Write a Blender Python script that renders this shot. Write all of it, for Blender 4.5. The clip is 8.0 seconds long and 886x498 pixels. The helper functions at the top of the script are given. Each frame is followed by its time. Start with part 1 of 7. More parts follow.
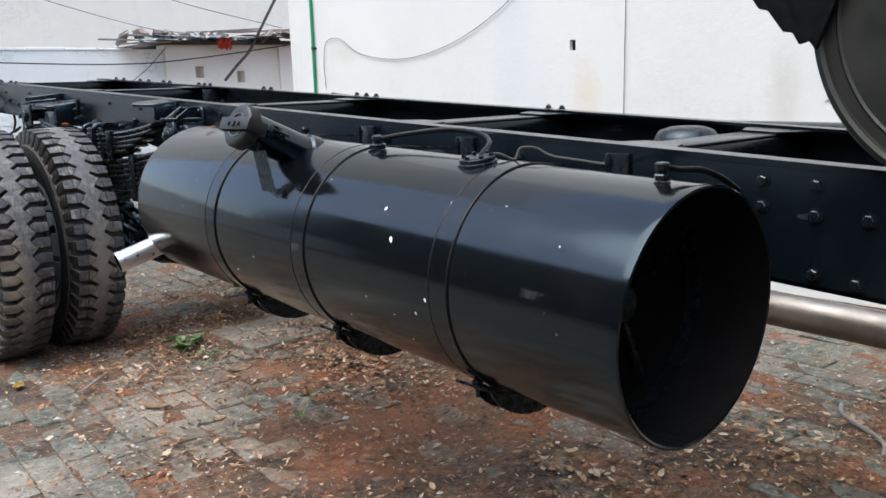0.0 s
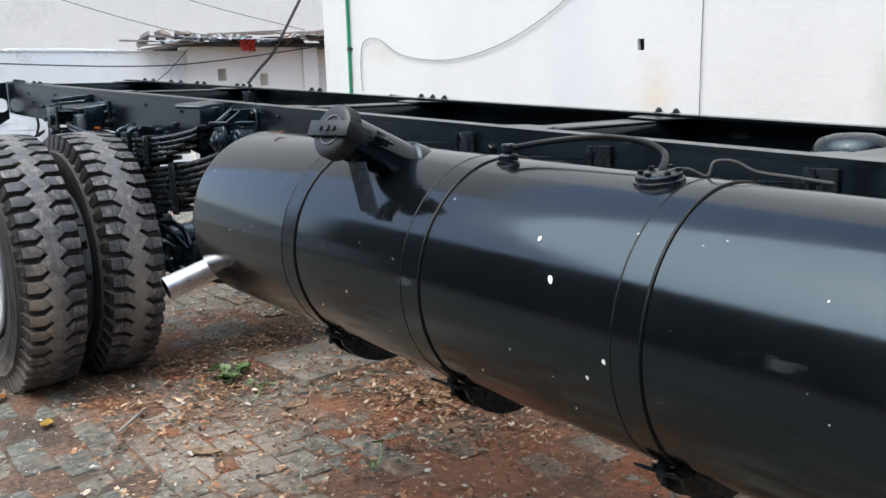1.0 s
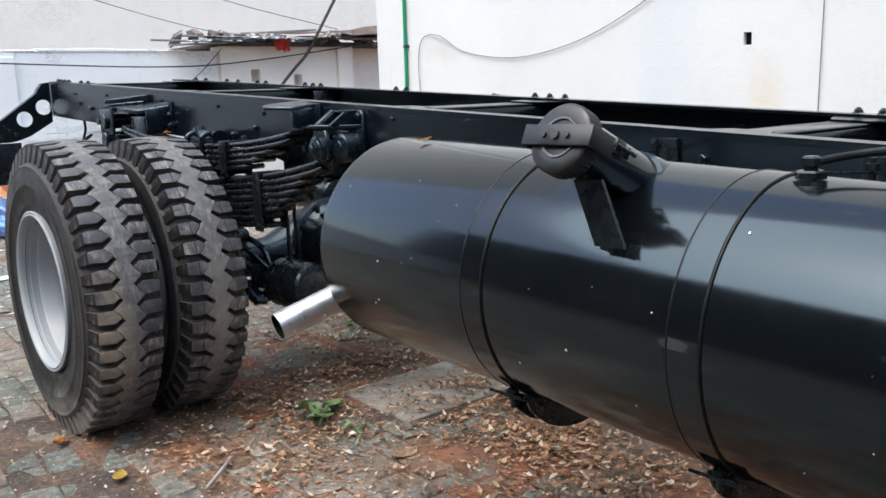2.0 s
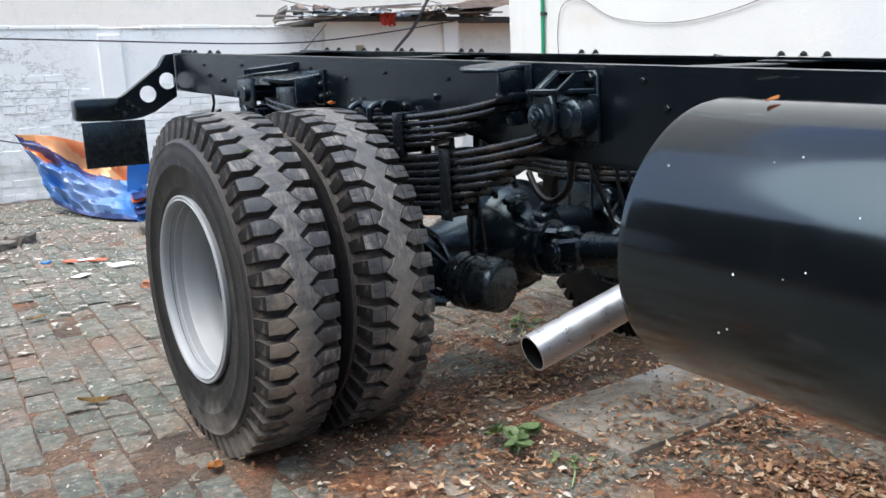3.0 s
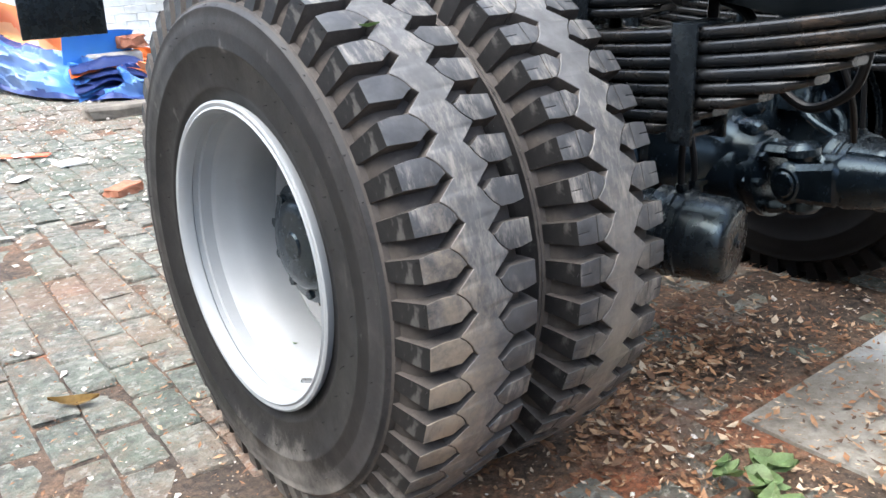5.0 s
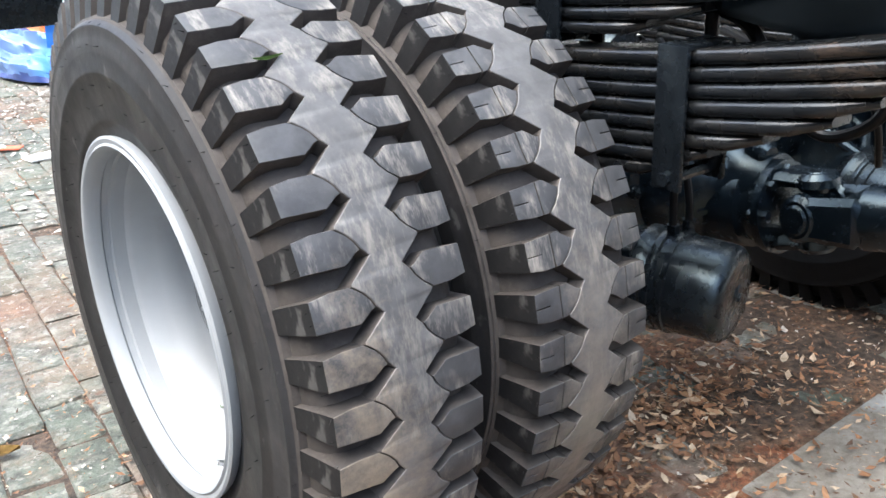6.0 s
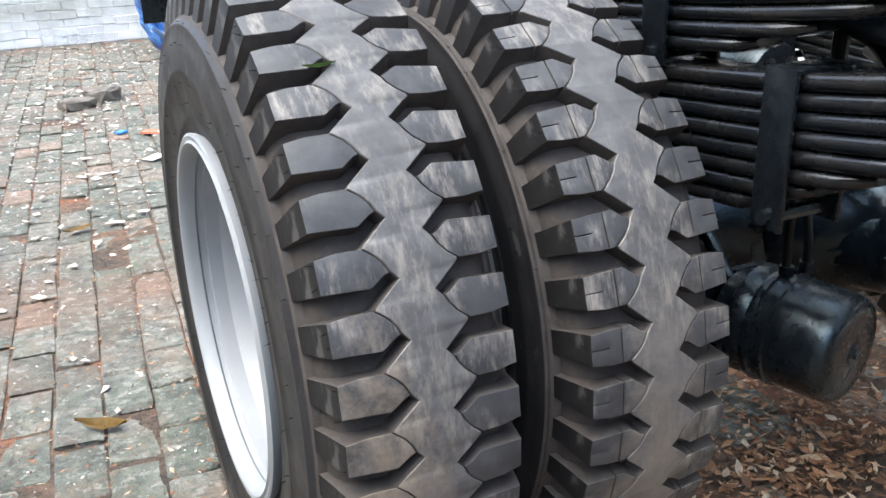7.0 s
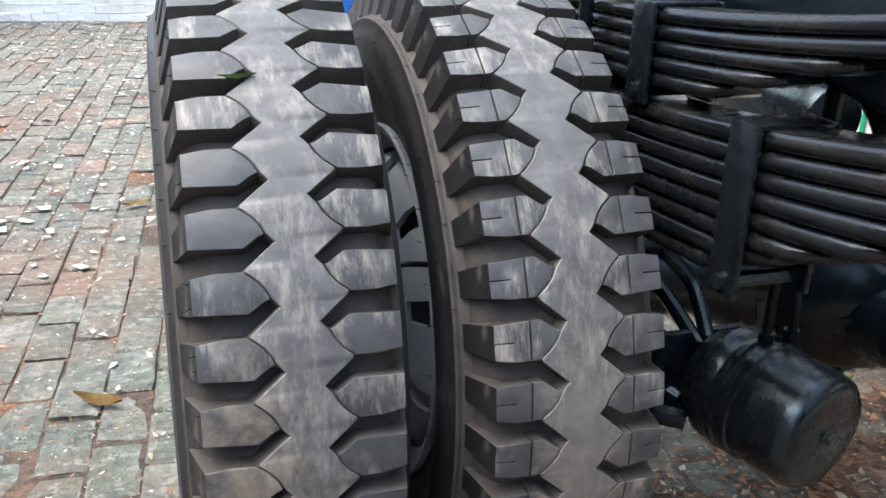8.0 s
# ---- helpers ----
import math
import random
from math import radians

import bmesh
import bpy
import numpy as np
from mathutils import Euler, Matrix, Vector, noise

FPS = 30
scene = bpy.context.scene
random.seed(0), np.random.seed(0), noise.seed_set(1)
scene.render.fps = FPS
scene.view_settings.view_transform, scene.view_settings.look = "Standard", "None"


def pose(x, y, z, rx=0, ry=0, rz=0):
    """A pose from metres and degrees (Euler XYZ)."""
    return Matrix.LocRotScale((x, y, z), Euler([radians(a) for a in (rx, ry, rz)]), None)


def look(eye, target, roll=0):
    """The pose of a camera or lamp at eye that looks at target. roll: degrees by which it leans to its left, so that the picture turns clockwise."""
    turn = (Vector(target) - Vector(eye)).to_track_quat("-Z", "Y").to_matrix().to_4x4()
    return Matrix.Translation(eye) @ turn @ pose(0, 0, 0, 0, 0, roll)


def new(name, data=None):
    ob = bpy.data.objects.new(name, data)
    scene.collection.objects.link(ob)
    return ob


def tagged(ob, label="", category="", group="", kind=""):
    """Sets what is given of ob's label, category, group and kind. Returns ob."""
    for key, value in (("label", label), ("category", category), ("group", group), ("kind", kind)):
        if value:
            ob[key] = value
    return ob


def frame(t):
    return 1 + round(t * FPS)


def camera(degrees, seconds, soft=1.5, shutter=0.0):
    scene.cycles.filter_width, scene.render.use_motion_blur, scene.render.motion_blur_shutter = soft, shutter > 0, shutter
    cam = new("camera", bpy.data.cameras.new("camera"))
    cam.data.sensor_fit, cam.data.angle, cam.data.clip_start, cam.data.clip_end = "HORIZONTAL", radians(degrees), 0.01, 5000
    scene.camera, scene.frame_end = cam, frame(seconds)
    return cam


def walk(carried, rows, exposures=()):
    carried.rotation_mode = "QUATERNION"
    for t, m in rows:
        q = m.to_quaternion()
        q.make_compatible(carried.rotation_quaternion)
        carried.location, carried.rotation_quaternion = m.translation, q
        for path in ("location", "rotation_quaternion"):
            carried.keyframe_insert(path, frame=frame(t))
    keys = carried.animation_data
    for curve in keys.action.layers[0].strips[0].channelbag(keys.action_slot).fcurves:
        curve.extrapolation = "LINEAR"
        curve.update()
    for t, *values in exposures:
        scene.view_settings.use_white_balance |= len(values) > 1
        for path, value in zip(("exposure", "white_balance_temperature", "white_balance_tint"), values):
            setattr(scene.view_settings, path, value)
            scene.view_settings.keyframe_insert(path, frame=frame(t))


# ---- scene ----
cam = camera(53.5, 8.0)
PATH = [
    (0, (0.163, 0.039, 1.221), (1.446, 1.53, 0.859), -2.2),
    (0.5, (0.145, 0.347, 1.226), (1.404, 1.86, 0.874), -2.2),
    (1, (0.246, 0.574, 1.214), (1.514, 2.08, 0.864), -2.0),
    (1.2, (0.315, 0.677, 1.216), (1.584, 2.184, 0.873), -2.2),
    (2.3, (0.212, 1.419, 1.218), (1.424, 2.971, 0.866), -2.0),
    (2.5, (0.196, 1.548, 1.21), (1.36, 3.134, 0.85), -2.3),
    (3, (0.254, 1.949, 1.173), (1.355, 3.575, 0.793), -2.6),
    (3.5, (0.212, 2.326, 1.174), (1.295, 3.961, 0.782), -2.8),
    (4, (0.187, 2.663, 1.177), (1.271, 4.279, 0.716), -2.4),
    (4.2, (0.233, 2.783, 1.156), (1.314, 4.395, 0.674), -2.4),
    (5.3, (0.515, 3.304, 1.120), (1.703, 4.743, 0.399), -1.5),
    (5.5, (0.568, 3.344, 1.134), (1.760, 4.776, 0.407), -1.4),
    (6, (0.733, 3.369, 1.162), (1.854, 4.855, 0.430), -2.0),
    (6.5, (0.806, 3.349, 1.168), (1.822, 4.907, 0.433), -2.3),
    (7, (0.906, 3.354, 1.161), (1.699, 5.043, 0.440), -1.6),
    (7.5, (1.088, 3.351, 1.183), (1.693, 5.110, 0.449), 1.1),
    (8, (1.145, 3.334, 1.179), (1.721, 5.108, 0.457), 2.1),
]
walk(cam, [(t, look(eye, target, roll)) for t, eye, target, roll in PATH],
     [(0.0, 1.36), (3.0, 1.53), (4.0, 1.66), (5.4, 2.46), (6.0, 2.42), (6.6, 2.25), (7.2, 2.06), (8.0, 2.1)])

# ---- light ----
world = bpy.data.worlds.new("sky")
scene.world = world
world.use_nodes = True
wn = world.node_tree
sky = wn.nodes.new("ShaderNodeTexSky")
sky.sky_type = "NISHITA"
sky.sun_disc = False
sky.sun_elevation = radians(63)
sky.sun_rotation = radians(271)
sky.air_density, sky.dust_density, sky.ozone_density = 1.0, 4.0, 1.0
wn.links.new(sky.outputs[0], wn.nodes["Background"].inputs[0])
wn.nodes["Background"].inputs[1].default_value = 0.15
sun = new("sun", bpy.data.lights.new("sun", "SUN"))
sun.data.energy = 1.5
sun.data.angle = radians(82)
sun.data.color = (0.88, 0.98, 1.0)
sun.matrix_world = look((-4.5, 0.1, 8.9), (0, 0, 0))


# ---- materials ----
class Mat:
    """A node material with a few shorthands."""

    def __init__(self, name, rough=0.5, metal=0.0):
        self.m = bpy.data.materials.new(name)
        self.m.use_nodes = True
        self.t = self.m.node_tree
        self.b = self.t.nodes["Principled BSDF"]
        self.b.inputs["Roughness"].default_value = rough
        self.b.inputs["Metallic"].default_value = metal
        self.xyz = self.t.nodes.new("ShaderNodeTexCoord").outputs["Object"]

    def add(self, kind, **values):
        n = self.t.nodes.new(kind)
        for k, v in values.items():
            n.inputs[k.replace("_", " ")].default_value = v
        return n

    def link(self, a, b):
        self.t.links.new(a, b)

    def noise(self, scale, detail=4.0, rough=0.6, stretch=(1, 1, 1)):
        n = self.add("ShaderNodeTexNoise", Scale=scale, Detail=detail, Roughness=rough)
        if stretch == (1, 1, 1):
            self.link(self.xyz, n.inputs["Vector"])
        else:
            mp = self.add("ShaderNodeMapping", Scale=stretch)
            self.link(self.xyz, mp.inputs["Vector"])
            self.link(mp.outputs[0], n.inputs["Vector"])
        return n.outputs["Fac"]

    def ramp(self, fac, *stops):
        n = self.t.nodes.new("ShaderNodeValToRGB")
        e = n.color_ramp.elements
        while len(e) < len(stops):
            e.new(0.5)
        for el, (p, c) in zip(e, stops):
            el.position = p
            el.color = (*c, 1) if len(c) == 3 else c
        self.link(fac, n.inputs[0])
        return n.outputs[0]

    def mix(self, fac, a, b):
        n = self.t.nodes.new("ShaderNodeMix")
        n.data_type = "RGBA"
        for src, dst in ((fac, 0), (a, 6), (b, 7)):
            if isinstance(src, (int, float)):
                n.inputs[dst].default_value = src
            elif isinstance(src, tuple):
                n.inputs[dst].default_value = (*src, 1)
            else:
                self.link(src, n.inputs[dst])
        return n.outputs[2]

    def colour(self, src):
        if isinstance(src, tuple):
            self.b.inputs["Base Color"].default_value = (*src, 1)
        else:
            self.link(src, self.b.inputs["Base Color"])

    def roughness(self, fac, low, high):
        n = self.add("ShaderNodeMapRange", To_Min=low, To_Max=high)
        n.inputs["From Min"].default_value, n.inputs["From Max"].default_value = 0.3, 0.7
        self.link(fac, n.inputs["Value"])
        self.link(n.outputs[0], self.b.inputs["Roughness"])

    def bump(self, height, strength=0.3, distance=0.01):
        n = self.add("ShaderNodeBump", Strength=strength, Distance=distance)
        self.link(height, n.inputs["Height"])
        self.link(n.outputs[0], self.b.inputs["Normal"])

    def spot(self, c, place, size, tint, much, warp):
        """A stain round a place in the world, its outline broken up by warp."""
        at = self.t.nodes.new("ShaderNodeNewGeometry").outputs["Position"]
        mp = self.add("ShaderNodeMapping", Scale=tuple(1 / v for v in size))
        mp.inputs["Location"].default_value = tuple(-p / v for p, v in zip(place, size))
        self.link(at, mp.inputs["Vector"])
        d = self.add("ShaderNodeVectorMath")
        d.operation = "LENGTH"
        self.link(mp.outputs[0], d.inputs[0])
        w = self.add("ShaderNodeMath")
        w.operation = "MULTIPLY_ADD"
        w.inputs[1].default_value = 2.6
        self.link(warp, w.inputs[0])
        self.link(d.outputs["Value"], w.inputs[2])
        n = self.add("ShaderNodeMapRange", To_Min=0.0, To_Max=1.0)
        n.inputs["From Min"].default_value, n.inputs["From Max"].default_value = 1.4, 2.3
        self.link(w.outputs[0], n.inputs["Value"])
        return self.mix(self.ramp(n.outputs[0], (0.0, (much, much, much)), (1.0, (0, 0, 0))), c, tint)

    def random(self):
        return self.t.nodes.new("ShaderNodeObjectInfo").outputs["Random"]

    def island(self):
        return self.t.nodes.new("ShaderNodeNewGeometry").outputs["Random Per Island"]


def simple(name, colour, rough, metal=0.0, spread=0.25, scale=9.0, bump=0.15):
    m = Mat(name, rough, metal)
    lo = tuple(c * (1 - spread) for c in colour)
    hi = tuple(min(1, c * (1 + spread)) for c in colour)
    f = m.noise(scale, 6, 0.65)
    m.colour(m.ramp(f, (0.3, lo), (0.7, hi)))
    m.roughness(m.noise(scale * 3, 4), max(0.05, rough - 0.12), min(1, rough + 0.12))
    if bump:
        m.bump(m.noise(scale * 14, 5), bump, 0.004)
    return m.m


def black_paint(name, base, rough, dust, ior):
    """Brushed-on black paint, a film of dust, small white chips."""
    m = Mat(name, rough)
    f = m.noise(3.0, 6, 0.65)
    c = m.mix(f, tuple(b * 0.8 for b in base), tuple(b * 1.2 for b in base))
    d = m.ramp(m.noise(11.0, 8, 0.75), (0.5, (0, 0, 0)), (0.85, (1, 1, 1)))
    c = m.mix(d, c, dust)
    v = m.add("ShaderNodeTexVoronoi", Scale=30.0)
    m.link(m.xyz, v.inputs["Vector"])
    chip = m.ramp(v.outputs["Distance"], (0.035, (1, 1, 1)), (0.05, (0, 0, 0)))
    keep = m.ramp(m.noise(5.0, 2), (0.64, (0, 0, 0)), (0.66, (1, 1, 1)))
    both = m.mix(chip, (0.0, 0.0, 0.0), keep)
    line = m.ramp(m.noise(34.0, 3, 0.5, (1, 0.10, 0.55)), (0.655, (0, 0, 0)), (0.68, (1, 1, 1)))
    patch = m.ramp(m.noise(3.7, 4, 0.6), (0.52, (0, 0, 0)), (0.60, (0.55, 0.55, 0.55)))
    c = m.mix(m.mix(line, (0.0, 0.0, 0.0), patch), c, (0.045, 0.048, 0.052))
    m.colour(m.mix(both, c, (0.42, 0.43, 0.44)))
    m.roughness(m.mix(0.5, m.noise(7.0, 6, 0.7), m.noise(1.8, 5, 0.6, (1, 0.5, 1))), rough - 0.06, rough + 0.10)
    m.b.inputs["IOR"].default_value = ior
    m.b.inputs["Specular Tint"].default_value = (0.72, 0.90, 1.0, 1)
    m.bump(m.mix(0.8, m.noise(60.0, 4, 0.6, (1, 0.25, 1)), m.noise(7.0, 3, 0.5)), 0.05, 0.004)
    return m.m


M_TANK = black_paint("tank_paint", (0.0026, 0.0034, 0.0044), 0.12, (0.0075, 0.008, 0.0085), 1.58)
M_RAIL = black_paint("chassis_paint", (0.0022, 0.0040, 0.0061), 0.20, (0.006, 0.0075, 0.009), 1.5)
M_BLACK = simple("black_steel", (0.0050, 0.0064, 0.0082), 0.26, 0.0, 0.4, 14, 0.10)
M_DARK = simple("oily_black_casting", (0.0045, 0.0075, 0.011), 0.20, 0.0, 0.4, 20, 0.12)
# shade of hollow insides put into a near-black, low IOR kills reflections
M_INSIDE = simple("recess_shade_black", (0.0025, 0.0025, 0.0028), 0.8, 0.0, 0.4, 14, 0.2)
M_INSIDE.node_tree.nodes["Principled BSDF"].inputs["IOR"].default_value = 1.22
for m_ in (M_BLACK, M_DARK):
    m_.node_tree.nodes["Principled BSDF"].inputs["Specular Tint"].default_value = (0.70, 0.90, 1.0, 1)
M_HOSE = simple("rubber_hose", (0.003, 0.0033, 0.004), 0.4, 0, 0.3, 20, 0.1)
M_HOSE.node_tree.nodes["Principled BSDF"].inputs["IOR"].default_value = 1.3
M_ALU = simple("brushed_steel_pipe", (0.52, 0.52, 0.52), 0.34, 0.9, 0.12, 8, 0.1)
M_EXHAUST = simple("heat_browned_pipe", (0.30, 0.275, 0.25), 0.42, 0.8, 0.3, 5, 0.1)
M_GREENPIPE = simple("green_plastic_pipe", (0.005, 0.22, 0.10), 0.45, 0, 0.15, 6, 0)
M_CABLE = simple("dark_cable", (0.03, 0.03, 0.03), 0.6, 0, 0.3, 8, 0)


def spring_steel():
    m = Mat("spring_steel", 0.45)
    r = m.ramp(m.noise(14, 8, 0.75, (1, 0.3, 1)), (0.46, (0.0045, 0.0056, 0.007)), (0.60, (0.010, 0.0095, 0.009)), (0.72, (0.050, 0.036, 0.027)))
    m.colour(r)
    m.roughness(m.noise(20, 5), 0.14, 0.36)
    m.bump(m.noise(70, 6), 0.06, 0.003)
    return m.m


M_SPRING = spring_steel()


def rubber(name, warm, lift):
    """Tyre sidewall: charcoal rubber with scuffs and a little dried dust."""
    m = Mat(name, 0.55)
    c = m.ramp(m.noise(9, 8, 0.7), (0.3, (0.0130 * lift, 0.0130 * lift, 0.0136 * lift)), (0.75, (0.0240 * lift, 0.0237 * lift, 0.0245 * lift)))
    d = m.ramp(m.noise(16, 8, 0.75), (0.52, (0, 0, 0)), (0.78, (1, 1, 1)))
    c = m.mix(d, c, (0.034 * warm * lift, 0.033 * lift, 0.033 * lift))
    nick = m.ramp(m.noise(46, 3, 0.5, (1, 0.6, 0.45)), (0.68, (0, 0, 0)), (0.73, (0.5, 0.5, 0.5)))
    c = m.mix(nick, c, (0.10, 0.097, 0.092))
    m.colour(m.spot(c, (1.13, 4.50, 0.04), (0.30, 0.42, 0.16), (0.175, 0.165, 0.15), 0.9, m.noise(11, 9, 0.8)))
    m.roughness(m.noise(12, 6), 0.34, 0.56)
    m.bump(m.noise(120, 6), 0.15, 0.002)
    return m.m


def tread_rubber(name, low, high, chalk, much):
    """The running surface: rubber with pale chalky scrapes, no two lugs alike."""
    m = Mat(name, 0.5)
    rnd = m.random()
    shift = m.add("ShaderNodeVectorMath")
    shift.operation = "SCALE"
    shift.inputs[0].default_value = (17.0, 31.0, 23.0)
    m.link(rnd, shift.inputs["Scale"])
    both = m.t.nodes.new("ShaderNodeVectorMath")
    m.link(m.xyz, both.inputs[0])
    m.link(shift.outputs[0], both.inputs[1])
    m.xyz = both.outputs[0]
    c = m.ramp(m.noise(11, 8, 0.7), (0.3, low), (0.75, high))
    worn = m.ramp(m.noise(30, 5, 0.6), (0.45, (0, 0, 0)), (0.75, (0.5, 0.5, 0.5)))
    c = m.mix(worn, c, tuple(v * 1.5 for v in high))
    s = m.ramp(m.noise(34, 8, 0.72, (1.5, 0.8, 0.42)), (0.48, (0, 0, 0)), (0.66, (0.7, 0.7, 0.7)))
    big = m.ramp(m.noise(8, 4, 0.55), (much, (0, 0, 0)), (much + 0.10, (1, 1, 1)))
    c = m.mix(m.mix(s, (0.0, 0.0, 0.0), big), c, chalk)
    c = m.spot(c, (1.20, 4.16, 0.40), (0.10, 0.2, 0.36), (0.29, 0.235, 0.175), 0.8, m.noise(16, 8, 0.8))
    m.colour(m.spot(c, (1.60, 4.16, 0.42), (0.09, 0.2, 0.34), (0.22, 0.19, 0.155), 0.65, m.noise(19, 8, 0.8)))
    m.roughness(m.noise(20, 5), 0.32, 0.58)
    m.bump(m.noise(90, 6), 0.2, 0.002)
    return m.m


def dusty_rubber():
    """Shoulder and groove rubber with dried brown dust rubbed in."""
    m = Mat("dusty_rubber", 0.72)
    c = m.ramp(m.noise(13, 8, 0.7), (0.3, (0.034, 0.030, 0.0275)), (0.75, (0.074, 0.065, 0.059)))
    d = m.ramp(m.noise(30, 8, 0.75), (0.54, (0, 0, 0)), (0.76, (0.8, 0.8, 0.8)))
    c = m.mix(d, c, (0.095, 0.084, 0.074))
    m.colour(m.spot(c, (1.15, 4.43, 0.06), (0.2, 0.45, 0.18), (0.165, 0.152, 0.135), 0.85, m.noise(14, 9, 0.8)))
    m.roughness(m.noise(12, 6), 0.6, 0.85)
    m.bump(m.noise(120, 6), 0.25, 0.002)
    return m.m


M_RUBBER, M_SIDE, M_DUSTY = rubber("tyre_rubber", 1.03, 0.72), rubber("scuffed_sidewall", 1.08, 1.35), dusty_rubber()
# far tyres only: the shade under the chassis is put into this black
M_SHADED = simple("shaded_black_rubber", (0.0045, 0.0046, 0.005), 0.5, 0, 0.3, 20, 0.1)
M_TREAD = tread_rubber("tread_rubber", (0.055, 0.0555, 0.057), (0.104, 0.104, 0.106), (0.25, 0.23, 0.205), 0.42)
M_LUG = tread_rubber("lug_rubber", (0.029, 0.0302, 0.033), (0.057, 0.0585, 0.062), (0.29, 0.265, 0.235), 0.47)
for m_, ior in ((M_RUBBER, 1.3), (M_SIDE, 1.3), (M_SHADED, 1.25), (M_TREAD, 1.37), (M_LUG, 1.40), (M_DUSTY, 1.3), (M_SPRING, 1.49)):
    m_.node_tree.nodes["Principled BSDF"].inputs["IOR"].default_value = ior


def rim_paint():
    m = Mat("silver_rim_paint", 0.5, 0.2)
    c = m.ramp(m.noise(4, 6, 0.6), (0.3, (0.255, 0.275, 0.29)), (0.7, (0.30, 0.32, 0.335)))
    d = m.ramp(m.noise(18, 8, 0.75), (0.60, (0, 0, 0)), (0.8, (0.7, 0.7, 0.7)))
    m.colour(m.mix(d, c, (0.24, 0.24, 0.238)))
    m.roughness(m.noise(15, 4), 0.52, 0.68)
    return m.m


M_RIM = rim_paint()


# where brick dust and chalky dust lie on the yard
RED_DUST = [((2.0, 2.5), (0.55, 0.5)), ((1.68, 2.36), (0.3, 0.25)), ((2.03, 3.42), (0.22, 0.22)), ((1.40, 4.05), (0.26, 0.18)), ((2.35, 3.15), (0.3, 0.3)), ((1.95, 4.35), (0.25, 0.16))]
CHALK_DUST = [((1.50, 3.25), (0.34, 0.40)), ((1.46, 2.62), (0.34, 0.26)), ((1.55, 3.88), (0.20, 0.18)), ((2.45, 2.32), (0.32, 0.16)), ((0.75, 3.0), (0.5, 0.3))]


def paver_mat(name, joined):
    """Weathered concrete and brick pavers, each of its own tint, with moss and grit."""
    m = Mat(name, 0.85)
    rnd = m.island() if joined else m.random()
    base = m.ramp(rnd, (0.0, (0.095, 0.110, 0.098)), (0.4, (0.145, 0.158, 0.142)), (0.75, (0.20, 0.203, 0.183)), (0.93, (0.195, 0.172, 0.148)), (1.0, (0.24, 0.16, 0.125)))
    geo = m.t.nodes.new("ShaderNodeNewGeometry").outputs["Position"]
    n1 = m.add("ShaderNodeTexNoise", Scale=16.0, Detail=8.0, Roughness=0.75)
    n2 = m.add("ShaderNodeTexNoise", Scale=2.2, Detail=5.0, Roughness=0.65)
    n3 = m.add("ShaderNodeTexNoise", Scale=70.0, Detail=6.0, Roughness=0.7)
    for n in (n1, n2, n3):
        m.link(geo, n.inputs["Vector"])
    g = m.ramp(n1.outputs["Fac"], (0.36, (0.28, 0.30, 0.28)), (0.5, (0.88, 0.9, 0.88)), (0.64, (1.65, 1.65, 1.55)))
    mul = m.t.nodes.new("ShaderNodeMix")
    mul.data_type, mul.blend_type = "RGBA", "MULTIPLY"
    mul.inputs[0].default_value = 1.0
    m.link(base, mul.inputs[6])
    m.link(g, mul.inputs[7])
    moss = m.ramp(n2.outputs["Fac"], (0.46, (0, 0, 0)), (0.64, (0.6, 0.6, 0.6)))
    c = m.mix(moss, mul.outputs[2], (0.105, 0.128, 0.095))
    n4 = m.add("ShaderNodeTexNoise", Scale=5.5, Detail=9.0, Roughness=0.78)
    m.link(geo, n4.inputs["Vector"])
    n5 = m.add("ShaderNodeTexNoise", Scale=0.9, Detail=7.0, Roughness=0.7)
    n6 = m.add("ShaderNodeTexNoise", Scale=3.4, Detail=9.0, Roughness=0.8)
    m.link(geo, n5.inputs["Vector"])
    m.link(geo, n6.inputs["Vector"])
    red = m.ramp(n5.outputs["Fac"], (0.49, (0, 0, 0)), (0.60, (0.6, 0.6, 0.6)))
    c = m.mix(red, c, (0.165, 0.092, 0.06))
    pale = m.ramp(n6.outputs["Fac"], (0.53, (0, 0, 0)), (0.66, (0.5, 0.5, 0.5)))
    c = m.mix(pale, c, (0.29, 0.275, 0.245))
    n7 = m.add("ShaderNodeTexNoise", Scale=1.25, Detail=8.0, Roughness=0.68)
    m.link(geo, n7.inputs["Vector"])
    damp = m.ramp(n7.outputs["Fac"], (0.47, (0, 0, 0)), (0.58, (0.34, 0.34, 0.34)))
    c = m.mix(damp, c, (0.062, 0.060, 0.055))
    film = m.ramp(n4.outputs["Fac"], (0.50, (0, 0, 0)), (0.64, (0.7, 0.7, 0.7)))
    c = m.mix(film, c, (0.20, 0.145, 0.105))
    n8 = m.add("ShaderNodeTexNoise", Scale=30.0, Detail=7.0, Roughness=0.7)
    n9 = m.add("ShaderNodeTexNoise", Scale=21.0, Detail=8.0, Roughness=0.75)
    turned_at = m.add("ShaderNodeMapping", Location=(3.1, 7.7, 0.0))
    m.link(geo, turned_at.inputs["Vector"])
    m.link(geo, n8.inputs["Vector"])
    m.link(turned_at.outputs[0], n9.inputs["Vector"])
    c = m.mix(m.ramp(n8.outputs["Fac"], (0.545, (0, 0, 0)), (0.60, (0.5, 0.5, 0.5))), c, (0.335, 0.34, 0.305))
    c = m.mix(m.ramp(n9.outputs["Fac"], (0.56, (0, 0, 0)), (0.62, (0.6, 0.6, 0.6))), c, (0.062, 0.064, 0.055))
